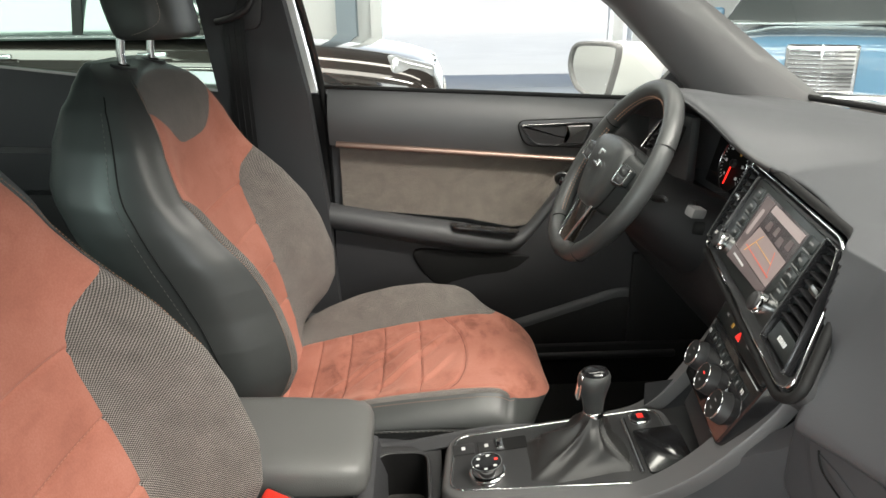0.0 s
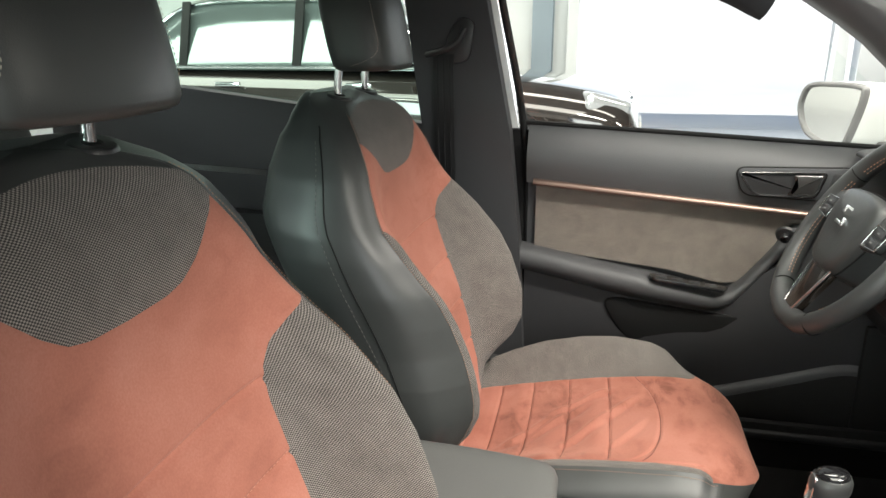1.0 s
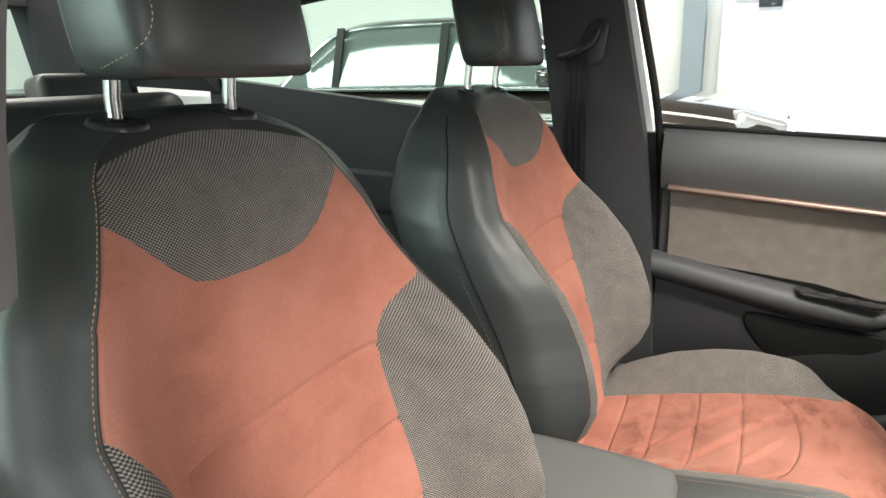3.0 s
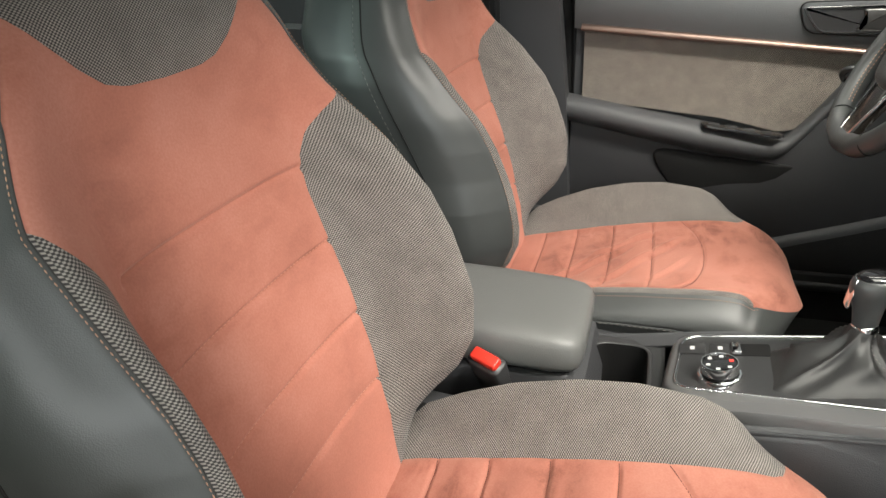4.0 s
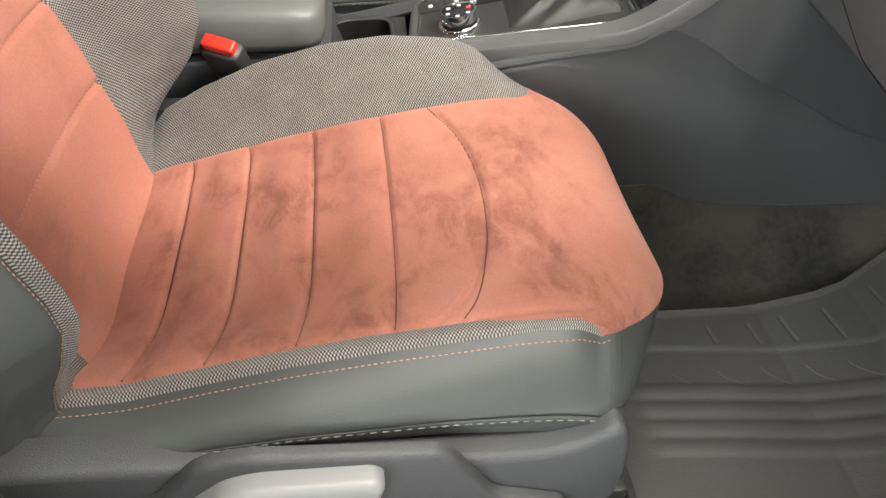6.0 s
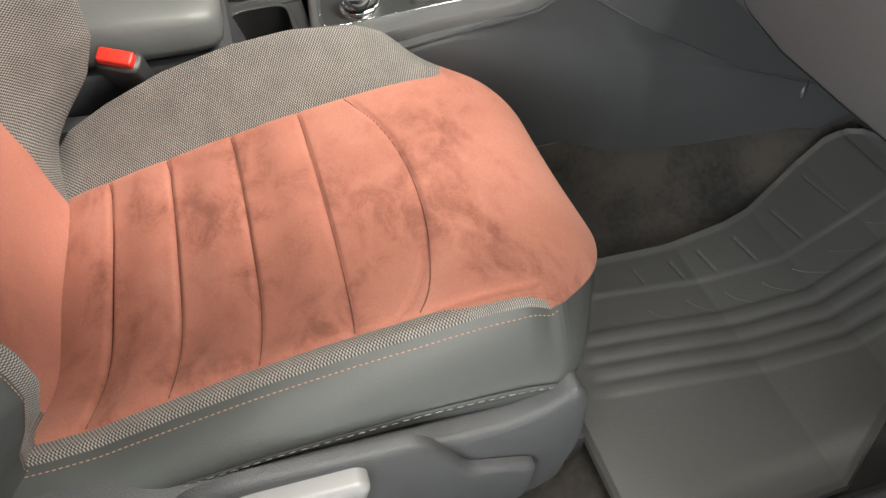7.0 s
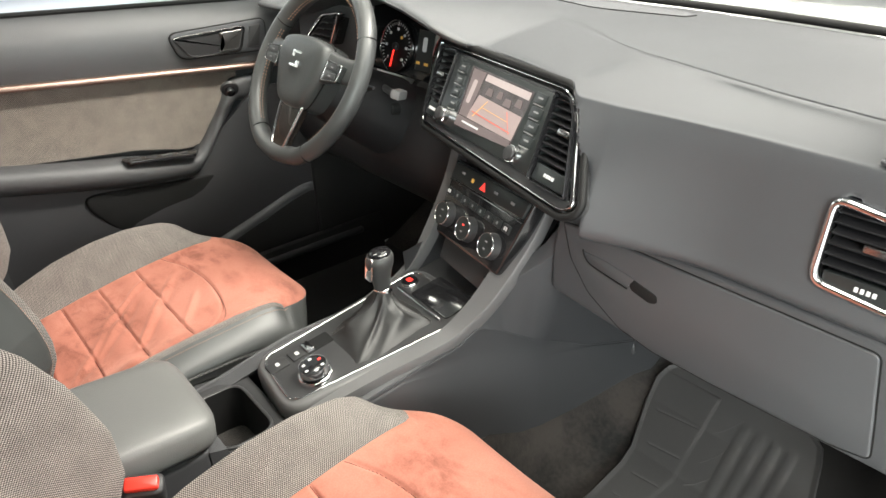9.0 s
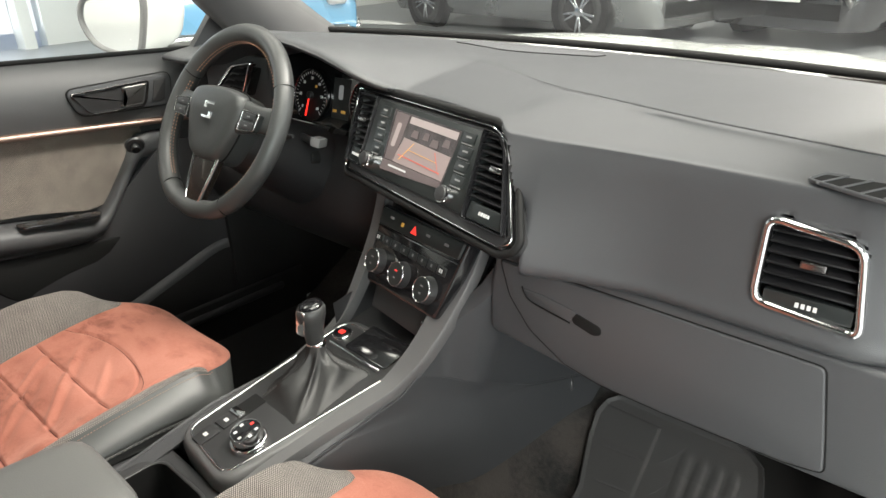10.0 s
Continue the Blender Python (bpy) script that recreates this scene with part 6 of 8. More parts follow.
# climate panel
yw, tl = math.atan2(0.026, 0.141), radians(25)
fwd = Vector((math.cos(yw), -math.sin(yw), 0))
AM = frame_m((0.364, 0.003, 0.822), (-math.sin(yw), -math.cos(yw), 0), math.sin(tl) * fwd + Vector((0, 0, math.cos(tl))))
clim = thing("climate_panel", (0.40, 0.0, 0.78), "black climate panel with three chrome ringed dials", "climate control")
part("panel_body", slab(rounded([(-0.106, 0.094), (0.130, 0.098), (0.108, -0.036), (-0.092, -0.040)], 0.008), 0.06, AM @ Matrix.Translation((0, 0, -0.06)), 0.003), GLOSS, clim, "gloss black panel")
part("switch_strip", slab(rounded([(-0.098, 0.090), (0.122, 0.094), (0.118, 0.066), (-0.098, 0.060)], 0.004), 0.005, AM, 0.002), GLOSSM, clim, "row of switches")
part("strip_rim", tube([AM @ Vector((x, 0.0585 + 0.027 * (x + 0.098) / 0.99 * 0.3, 0.004)) for x in np.linspace(-0.098, 0.120, 8)], 0.0012, 6), CHROME, clim)
HAZ = glow("hazard_red", (0.9, 0.04, 0.03), 0.9)
part("hazard_switch", slab([(-0.007, 0.070), (0.009, 0.070), (0.001, 0.084)], 0.0008, AM @ Matrix.Translation((0, 0, 0.005)), 0), HAZ, clim, "red hazard triangle", False)
part("switch_lamp", slab(rounded(rect(0.007, 0.007, 0, -0.032, 0.076), 0.002), 0.0008, AM @ Matrix.Translation((0, 0, 0.005)), 0), AMBER, clim, "amber lamp", False)
for bx in (-0.064, 0.038, 0.086):
    part("switch_print", slab(rect(0.010, 0.004, 0, bx, 0.079), 0.0008, AM @ Matrix.Translation((0, 0, 0.005)), 0), LABELGREY, clim, "", False)
for i in range(8):
    bx = -0.090 + 0.0255 * i
    part("climate_button", slab(rounded(rect(0.022, 0.014, 0, bx, 0.038), 0.002), 0.0016, AM, 0.0006), GLOSSM, clim)
    if i in (0, 7):
        part("temperature_display", slab(rounded(rect(0.013, 0.010, 0, bx, 0.038), 0.001), 0.0006, AM @ Matrix.Translation((0, 0, 0.0016)), 0), BLACKRUB, clim, "small lit temperature display", False)
        for q in (-0.0025, 0.0025):
            part("display_figure", slab(rect(0.0030, 0.0062, 0, bx + q, 0.038), 0.0005, AM @ Matrix.Translation((0, 0, 0.0024)), 0), LABELWHITE, clim, "", False)
    else:
        part("button_print", slab(rounded(rect(0.0035, 0.0050, 0, bx, 0.038), 0.001), 0.0005, AM @ Matrix.Translation((0, 0, 0.0016)), 0), LABELGREY, clim, "", False)
for dx in (-0.072, 0.0, 0.072):
    mk = AM @ Matrix.Translation((dx, 0, 0))
    circle = lambda r_: [(r_ * math.cos(a), r_ * math.sin(a)) for a in np.linspace(0, 2 * math.pi, 41)[:-1]]
    k = part("climate_dial", cyl(0.0225, 0.0200, 0.0150, mk, 44, 0.0015), SATIN, clim, "round black dial")
    part("dial_ring", ring_slab(circle(0.0208), circle(0.0192), 0.0020, mk @ Matrix.Translation((0, 0, 0.0140))), CHROME, k, "thin chrome dial ring")
    part("dial_face", cyl(0.0190, 0.0190, 0.0010, mk @ Matrix.Translation((0, 0, 0.0146)), 40), GLOSSM, k)
    part("dial_print", slab(rect(0.0065, 0.0022, 0, 0, 0.006), 0.0005, mk @ Matrix.Translation((0, 0, 0.0156)), 0), LABELGREY if dx else HAZ, k, "", False)
    part("dial_print", slab(rect(0.0050, 0.0022, 0, 0, -0.006), 0.0005, mk @ Matrix.Translation((0, 0, 0.0156)), 0), LABELGREY, k, "", False)

# steering wheel
INLAY = mat("brown_gloss_inlay", (0.045, 0.034, 0.028), 0.15, metal=0.6, vary=0.1, scale=10, coat=0.6)
WT = radians(31)
WM = frame_m((0.321, 0.420, 1.025), (0, -1, 0), (math.sin(WT), 0, math.cos(WT)))
wheel = thing("steering_wheel", (0.42, 0.41, 0.98), "black leather steering wheel with three spokes", "steering wheel")
R = 0.1712


def rim_point(a, r_=R):
    """The rim's line, flattened along its lower edge."""
    return Vector((r_ * math.cos(a), max(r_ * math.sin(a), -0.925 * r_ - 0.055 * r_ * abs(math.sin(a)) ** 30), 0))


rim_line = smooth_line([rim_point(a) for a in np.linspace(0, 2 * math.pi, 49)[:-1]], 2, True)
wr = part("rim", tube([WM @ p for p in rim_line], 0.0188, 18, True, 0.90), LEATHER2, wheel, "dark leather rim")
for a in (28, 152, 236, 304):
    a = radians(a)
    m = WM @ Matrix.Translation(rim_point(a)) @ pose(0, 0, 0, 0, 0, math.degrees(a)) @ pose(0, 0, 0, 90, 0, 0)
    part("rim_seam", tube([m @ Vector((0.0192 * math.cos(t), 0.0173 * math.sin(t), 0)) for t in np.linspace(0, 2 * math.pi, 25)[:-1]], 0.0010, 6, True), BLACKRUB, wr)
for a0, a1 in ((32, 148), (156, 232), (-52, 24)):
    for dz in (0.001, 0.007):
        bmst = stitches([WM @ (rim_point(radians(a), R - 0.0186) + Vector((0, 0, dz))) for a in np.linspace(a0, a1, 60)], 0.004, 0.003, 0.0008, Vector((0, 0, 0)))
        part("stitching", bmst, THREAD, wr, "copper rim stitching", False)
shield = smooth_line([(-0.083, 0.040, 0), (-0.066, 0.056, 0), (0, 0.062, 0), (0.066, 0.056, 0), (0.083, 0.040, 0), (0.084, 0.014, 0), (0.066, -0.036, 0), (0.042, -0.070, 0), (0, -0.077, 0), (-0.042, -0.070, 0), (-0.066, -0.036, 0), (-0.084, 0.014, 0)], 5, True)
rings = []
for zz, k in ((-0.030, 0.97), (0.000, 1.0), (0.012, 0.995), (0.020, 0.97), (0.0255, 0.92), (0.0285, 0.84), (0.0300, 0.68), (0.0308, 0.45), (0.0310, 0.2)):
    rings.append([WM @ Vector((p.x * k, p.y * k, zz + 0.004 * p.y / 0.06)) for p in shield])
hb = part("airbag_pad", loft(rings), LEATHER2, wheel, "dark airbag pad with a shield outline", sharp=70)
part("pad_joint", tube([WM @ Vector((p.x * 1.012, p.y * 1.012, 0.006 + 0.004 * p.y / 0.06)) for p in shield], 0.0016, 6, True), BLACKRUB, hb)
em = WM @ Matrix.Translation((0, 0.012, 0.0322))
for pts in ([(-0.016, 0.003), (-0.016, 0.016), (0.016, 0.016), (0.016, 0.0105), (-0.005, 0.0105), (-0.005, 0.003)], [(0.016, -0.003), (0.016, -0.016), (-0.016, -0.016), (-0.016, -0.0105), (0.005, -0.0105), (0.005, -0.003)]):
    part("emblem", slab(rounded(pts, 0.001), 0.003, em, 0.0006), CHROME, hb, "plain chrome emblem shape")
for s in (1, -1):
    arm_rings = []
    for q in np.linspace(0, 1, 9):
        x, half = 0.060 + 0.100 * q, 0.036 - 0.010 * math.sin(q * math.pi * 0.8) - 0.004 * q
        cy, zc, th = 0.016 + 0.006 * q, 0.010 - 0.014 * q, 0.014 - 0.003 * q
        arm_rings.append([WM @ Vector((s * x, cy + half * math.copysign(abs(math.cos(a)) ** 0.6, math.cos(a)), zc + th * math.copysign(abs(math.sin(a)) ** 0.7, math.sin(a)))) for a in np.linspace(0, 2 * math.pi, 25)[:-1]])
    spk = part("spoke", loft(arm_rings), LEATHER2, wheel, "dark side spoke", sharp=70)
    kp = rounded([(s * 0.088, 0.030), (s * 0.140, 0.026), (s * 0.136, -0.006), (s * 0.086, -0.010)], 0.005)
    sw = part("switch_pad", slab(kp, 0.010, WM @ Matrix.Translation((0, 0, 0.012)), 0.002), GLOSSM, spk, "black spoke switches")
    part("pad_rim", ring_slab(kp, shrink(kp, 0.0022), 0.0025, WM @ Matrix.Translation((0, 0, 0.021))), BRUSHED, sw, "dark chrome switch surround")
    for q in (0.018, 0.002):
        part("spoke_switch", slab(rounded(rect(0.036, 0.0125, 0, s * 0.112, q), 0.002), 0.0025, WM @ Matrix.Translation((0, 0, 0.0215)), 0.001), SATIN, sw)
        part("switch_print", slab(rect(0.008, 0.0022, 0, s * 0.112, q), 0.0004, WM @ Matrix.Translation((0, 0, 0.0240)), 0), LABELGREY, sw, "", False)
low = rounded([(-0.040, -0.066), (0.040, -0.066), (0.024, -0.156), (-0.024, -0.156)], 0.006)
leg = part("lower_spoke", slab(low, 0.016, WM @ Matrix.Translation((0, 0, -0.006)), 0.004, 3), INLAY, wheel, "glossy brown black lower spoke")
for s in (1, -1):
    part("spoke_edge", tube([WM @ Vector(p) for p in ((s * 0.0405, -0.068, 0.008), (s * 0.033, -0.112, 0.0085), (s * 0.0245, -0.150, 0.0085), (s * 0.016, -0.157, 0.0085), (0, -0.158, 0.0085))], 0.0034, 10), CHROME, leg, "satin chrome spoke edge")
part("column_shroud", loft([[WM @ Vector((w * math.cos(a), -0.018 + h * math.sin(a), z)) for a in np.linspace(0, 2 * math.pi, 25)[:-1]] for z, w, h in ((-0.03, 0.050, 0.045), (-0.06, 0.062, 0.060), (-0.14, 0.075, 0.075), (-0.22, 0.085, 0.085))]), DARKP, wheel, "black steering column shroud")
for s in (1, -1):
    st = part("stalk", tube([WM @ Vector((s * 0.05, 0.0, -0.075)), WM @ Vector((s * 0.10, 0.010, -0.070)), WM @ Vector((s * 0.135, 0.014, -0.060))], 0.007, 12, radii=[0.006, 0.007, 0.003]), SATIN, wheel, "black column stalk")
# ignition dummy and light of the lower column
part("column_knob", cyl(0.017, 0.016, 0.02, frame_m((0.475, 0.355, 0.930), (0, -1, 0), (0.2, 0, 1)), 28, 0.003), BLACKRUB, dash)
st2 = thing("wiper_stalk", (0.43, 0.27, 0.96), "black stalk end with grey switch", "switch")
part("stalk_head", box(0.03, 0.022, 0.018, Matrix.Translation((0.43, 0.278, 0.985)) @ pose(0, 0, 0, 10, 10, 20), 0.005), GREYTRIM, st2)
part("stalk_arm", tube([(0.46, 0.37, 0.975), (0.44, 0.32, 0.98), (0.432, 0.285, 0.985)], 0.007, 10), SATIN, st2)

# ---- centre console ----
con = thing("centre_console", (0.1, 0.05, 0.50), "dark grey centre console with cup holder", "centre console")


def con_z(x):
    return 0.658 + 0.13 * x


for side, y0 in ((-1, -0.098), (1, 0.156)):
    sec = []
    for x in list(np.linspace(-0.50, 0.08, 14)) + list(np.linspace(0.09, 0.88, 64)):
        zt = lerp([(-0.50, 0.60), (-0.16, 0.622), (-0.06, 0.636), (0.12, 0.668), (0.25, 0.692), (0.30, 0.727), (0.345, 0.776), (0.385, 0.832), (0.41, 0.90), (0.86, 0.92)], x)
        zt = zt if side < 0 else min(zt, 0.66)
        low = lerp([(-0.50, 0.47), (0.316, 0.472), (0.489, 0.454), (0.664, 0.448), (0.86, 0.40)], x)
        zc = min(zt - 0.010, lerp([(0.0, 0.69), (0.116, 0.672), (0.30, 0.639), (0.538, 0.569), (0.704, 0.506), (0.86, 0.45)], x))
        zu = min(zt - 0.005, max(zc + 0.002, lerp([(0.10, 0.676), (0.20, 0.702), (0.282, 0.712), (0.317, 0.697), (0.459, 0.615), (0.538, 0.571), (0.86, 0.40)], x)))
        y = lerp([(-0.50, -0.085), (-0.06, -0.066), (0.0, -0.066), (0.12, -0.077), (0.25, -0.094), (0.405, -0.122), (0.86, -0.140)], x) if side < 0 else lerp([(-0.50, y0), (0.25, y0), (0.86, y0 + 0.040)], x)
        g = min(1.0, (zu - zc) / 0.02)
        fl = 0.088 * ease((x - 0.335) / 0.095)
        sec.append([(x, y + side * (o + fl * ease((z - 0.62) / 0.13)), z) for o, z in ((-0.03, zt - 0.004), (-0.006, zt), (0.0, zt - 0.004), (0.004, zu + 0.003), (0.005, zu + 0.001), (0.005 - 0.004 * g, zu - 0.0005), (0.005 - 0.002 * g, zc + (zu - zc) * 0.5), (0.006, zc + 0.001), (0.0075, zc - 0.002), (0.012, zc + (low - zc) * 0.5), (0.019, low + 0.006), (0.019, low), (0.010, low - 0.004))])
    part("side_panel", solid(loft(sec, False, False), 0.004), PLASTIC, con, "dark grained console side", sharp=28)
# grey spars that run up both sides to the stack
RIGHT_SPAR = [(-0.010, -0.046, 0.655), (0.05, -0.050, 0.666), (0.12, -0.058, 0.678), (0.20, -0.069, 0.690), (0.25, -0.078, 0.704), (0.30, -0.089, 0.740), (0.345, -0.099, 0.790), (0.385, -0.108, 0.846), (0.412, -0.118, 0.908)]
LEFT_SPAR = [(0.225, 0.140, 0.664), (0.25, 0.142, 0.674), (0.312, 0.143, 0.690), (0.356, 0.142, 0.724), (0.400, 0.140, 0.787), (0.434, 0.138, 0.850), (0.455, 0.136, 0.908)]
for side, path in ((-1, RIGHT_SPAR), (1, LEFT_SPAR)):
    pts = smooth_line(path, 8)
    rings = []
    for i, p in enumerate(pts):
        t = (pts[min(i + 1, len(pts) - 1)] - pts[max(i - 1, 0)]).normalized()
        n = t.cross(Vector((0, 1, 0))).normalized()
        n = -n if n.z < 0 and abs(n.z) > abs(n.x) else n
        if n.x > 0:
            n = -n
        w = lerp([(0.0, 0.010), (0.12, 0.013), (0.25, 0.018), (0.34, 0.023), (0.41, 0.024)], p.x) if side < 0 else lerp([(0.0, 0.008), (0.30, 0.008), (0.40, 0.012)], p.x)
        rings.append([p + Vector((0, w * a, 0)) + n * b for a, b in ((-1, -0.016), (-1, 0.002), (-0.88, 0.0055), (0.88, 0.0055), (1, 0.002), (1, -0.016))])
    part("spar", loft(rings), SPARM, con, "grey satin spar along the console", sharp=40)
# shift panel in its chrome frame
CM = frame_m((0.0, 0.036, 0.662), (1, 0, 0.13), (0, 1, 0))
bi = rounded([(0.010, 0.082), (0.335, 0.084), (0.335, -0.104), (0.255, -0.088), (-0.006, -0.047)], 0.026, 8)
part("shift_frame", loft([[CM @ Vector((x, y, z)) for x, y in shrink(bi, d)] for d, z in ((-0.016, -0.040), (-0.015, -0.012), (-0.011, -0.003), (-0.006, 0.000), (0.004, 0.000))]), SPARM, con, "grey satin frame of the shift panel", sharp=60)
part("shift_rim", ring_slab(bi, shrink(bi, 0.0030), 0.0030, CM), CHROME, con, "chrome outline")
part("shift_panel", slab(shrink(bi, 0.004), 0.0012, CM, 0), SATIN, con, "black shift panel")
part("chrome_bar", tube([CM @ Vector((0.268, -0.070, 0.004)), CM @ Vector((0.276, 0.060, 0.004))], 0.004, 10, flat=0.6), CHROME, con, "chrome bar beside the gaiter")
part("tray_lid", slab(rounded([(0.282, 0.030), (0.350, 0.030), (0.345, -0.075), (0.278, -0.072)], 0.006), 0.004, CM, 0.001), GLOSS, con, "gloss black strip")
# storage tray in front
part("tray", loft([[(x, -0.085, z + 0.05), (x, -0.080, z), (x, 0.135, z), (x, 0.140, z + 0.05)] for x, z in ((0.32, 0.690), (0.40, 0.700), (0.50, 0.71))], False, False), SATIN, con, "dark open tray")
part("tray_back", box(0.02, 0.24, 0.16, Matrix.Translation((0.475, 0.02, 0.74)), 0.004), BLACKRUB, con)
for i in range(2):
    part("usb_port", box(0.006, 0.016, 0.008, AM @ Matrix.Translation((0.07 + 0.028 * i, -0.058, -0.018)) @ pose(0, 0, 0, 0, 90, 0) @ pose(0, 0, 0, 90, 0, 0), 0.001), GLOSS, con)
part("port_panel", slab(rounded([(-0.09, -0.040), (0.106, -0.038), (0.10, -0.085), (-0.085, -0.085)], 0.004), 0.004, AM @ Matrix.Translation((0, 0, -0.028)), 0.001), SATIN, con)

# drive mode dial with its buttons
rot = thing("drive_mode_dial", (0.055, 0.016, 0.66), "black rotary dial with chrome rings", "rotary dial")
rm = CM @ Matrix.Translation((0.054, -0.022, 0.001))
part("dial_base", cyl(0.0285, 0.0275, 0.008, rm, 44, 0.002), CHROME, rot, "chrome base ring")
part("dial_body", cyl(0.0245, 0.0225, 0.022, rm, 44, 0.003), GLOSS, rot, "gloss black dial")
part("dial_ring", ring_slab([(0.0235 * math.cos(a), 0.0235 * math.sin(a)) for a in np.linspace(0, 2 * math.pi, 41)[:-1]], [(0.0205 * math.cos(a), 0.0205 * math.sin(a)) for a in np.linspace(0, 2 * math.pi, 41)[:-1]], 0.0235, rm), CHROME, rot, "chrome upper ring")
for i in range(6):
    a = radians(60 * i + 20)
    part("dial_icon", box(0.005, 0.004, 0.0006, rm @ Matrix.Translation((0.015 * math.cos(a), 0.015 * math.sin(a), 0.0224)), 0), HAZ if i == 0 else LABELWHITE, rot, "", False)
for q, (bx, by, w, h) in enumerate(((0.022, 0.045, 0.034, 0.026), (0.058, 0.045, 0.026, 0.026))):
    pb = thing("console_switch", tuple(CM @ Vector((bx, by, 0))), "small black console switch", "switch", "console switches")
    part("switch_cap", slab(rounded(rect(w, h, 0, bx, by), 0.002), 0.004, CM, 0.001), SATIN, pb)
    part("switch_print", slab(rect(0.006, 0.008, 0, bx, by), 0.0005, CM @ Matrix.Translation((0, 0, 0.004)), 0), LABELWHITE, pb, "", False)
eb = thing("parking_brake_switch", tuple(CM @ Vector((0.085, 0.047, 0))), "chrome edged parking brake switch in a recess", "switch")
# Raised flat plate; black colour takes the place of shade in a recess.
part("recess", slab(rounded(rect(0.050, 0.030, 0, 0.096, 0.045), 0.004), 0.0022, CM, 0), BLACKRUB, eb)
part("switch_cap", slab(rounded(rect(0.014, 0.026, 0, 0.078, 0.045), 0.003), 0.008, CM, 0.003), CHROME, eb)
# start button
sb = thing("start_button", tuple(CM @ Vector((0.302, 0.063, 0))), "round chrome ringed start button with red mark", "button")
sm = CM @ Matrix.Translation((0.304, 0.061, 0.0005))
part("button_ring", cyl(0.0185, 0.0175, 0.005, sm, 40, 0.0015), CHROME, sb, "chrome ring")
part("button_cap", cyl(0.0145, 0.0140, 0.006, sm, 40, 0.001), GLOSS, sb)
for q in (0.0035, 0, -0.0035):
    part("button_print", slab(rect(0.011 if q else 0.013, 0.0022, 0, 0, q), 0.0005, sm @ pose(0, 0, 0.006, 0, 0, 90), 0), HAZ, sb, "red lit lettering bar", False)
# gear lever
gear = thing("gear_lever", (0.20, 0.05, 0.67), "black gear lever with leather gaiter and chrome collar", "gear lever")
g0, g1 = Vector((0.185, 0.030, 0.682)), Vector((0.214, 0.052, 0.742))
rings = []
for i in range(15):
    t = i / 14
    k = (1 - t) ** 1.35 * (1 + 0.20 * math.sin(math.pi * t))
    hx, hy = 0.013 + 0.066 * k, 0.013 + 0.052 * k
    c = g0.lerp(g1, t ** 0.8)
    zc = con_z(0.185) + 0.002 + (0.746 - con_z(0.185)) * t ** 1.15
    ring = []
    for j in range(72):
        th = 2 * math.pi * j / 72
        p = 0.36 + 0.64 * t
        cx, cy = math.copysign(abs(math.cos(th)) ** p, math.cos(th)), math.copysign(abs(math.sin(th)) ** p, math.sin(th))
        crease = 1 - 2 * abs(math.sin(1.5 * th + 2.2 * t + 0.9)) ** 0.6
        minor = 1 - 2 * abs(math.sin(3.5 * th - 3.0 * t + 0.3)) ** 0.7
        belly = math.sin(math.pi * min(1, t * 1.1))
        r_ = 1 + (0.011 * crease + 0.0045 * minor) * belly / max(hx, 0.02)
        dx = hx * cx * r_
        ring.append((c.x + dx, c.y + hy * cy * r_, zc + 0.13 * dx * (1 - t) + 0.003 * minor * math.sin(math.pi * t)))
    rings.append(ring)
gai = part("gaiter", loft(rings, False), GAITER, gear, "folded black leather gaiter", sharp=120)
for jj in (27, 63):
    part("stitching", stitches([Vector(r[jj]) + (Vector(r[jj]) - Vector((0.2, 0.045, 0.68))).normalized() * 0.001 for r in rings], 0.003, 0.003, 0.0005, Vector((0, 0, 0))), THREAD_GREY, gai, "grey stitching", False)
gmx = frame_m((0.214, 0.052, 0.742), (1, 0, 0.13), (0, 1, 0))
part("collar", cyl(0.0155, 0.0145, 0.008, gmx, 32, 0.002), CHROME, gear, "chrome collar")
prof = [(0.000, 0.0130), (0.008, 0.0138), (0.020, 0.0152), (0.032, 0.0180), (0.044, 0.0212), (0.054, 0.0218), (0.061, 0.0195), (0.065, 0.013)]
rings = [[gmx @ Vector((0.10 * h + r_ * 1.12 * math.cos(a), r_ * math.sin(a), h + 0.008)) for a in np.linspace(0, 2 * math.pi, 37)[:-1]] for h, r_ in prof]
part("knob", loft(rings), LEATHER2, gear, "dark leather knob", sharp=70)
part("knob_cap", loft([[gmx @ Vector((0.0072 + r_ * 1.1 * math.cos(a), r_ * math.sin(a), h)) for a in np.linspace(0, 2 * math.pi, 37)[:-1]] for h, r_ in ((0.068, 0.0185), (0.0735, 0.0168), (0.0755, 0.010))]), GLOSS, gear, "gloss shift pattern cap", sharp=70)
km = gmx @ Matrix.Translation((-0.0195, 0, 0.052)) @ pose(0, 0, 0, 0, -75, 0)
part("knob_inlay", slab(rounded(rect(0.040, 0.020, 0, 0.0, 0), 0.005), 0.0022, km @ Matrix.Translation((0, 0, -0.003)), 0.001), CHROME, gear, "chrome knob inlay")
for a in (-0.006, 0, 0.006):
    part("shift_mark", slab(rect(0.010, 0.0014, 0, 0.008, a), 0.0006, km @ Matrix.Translation((0, 0, -0.0008)), 0), BLACKRUB, gear, "", False)

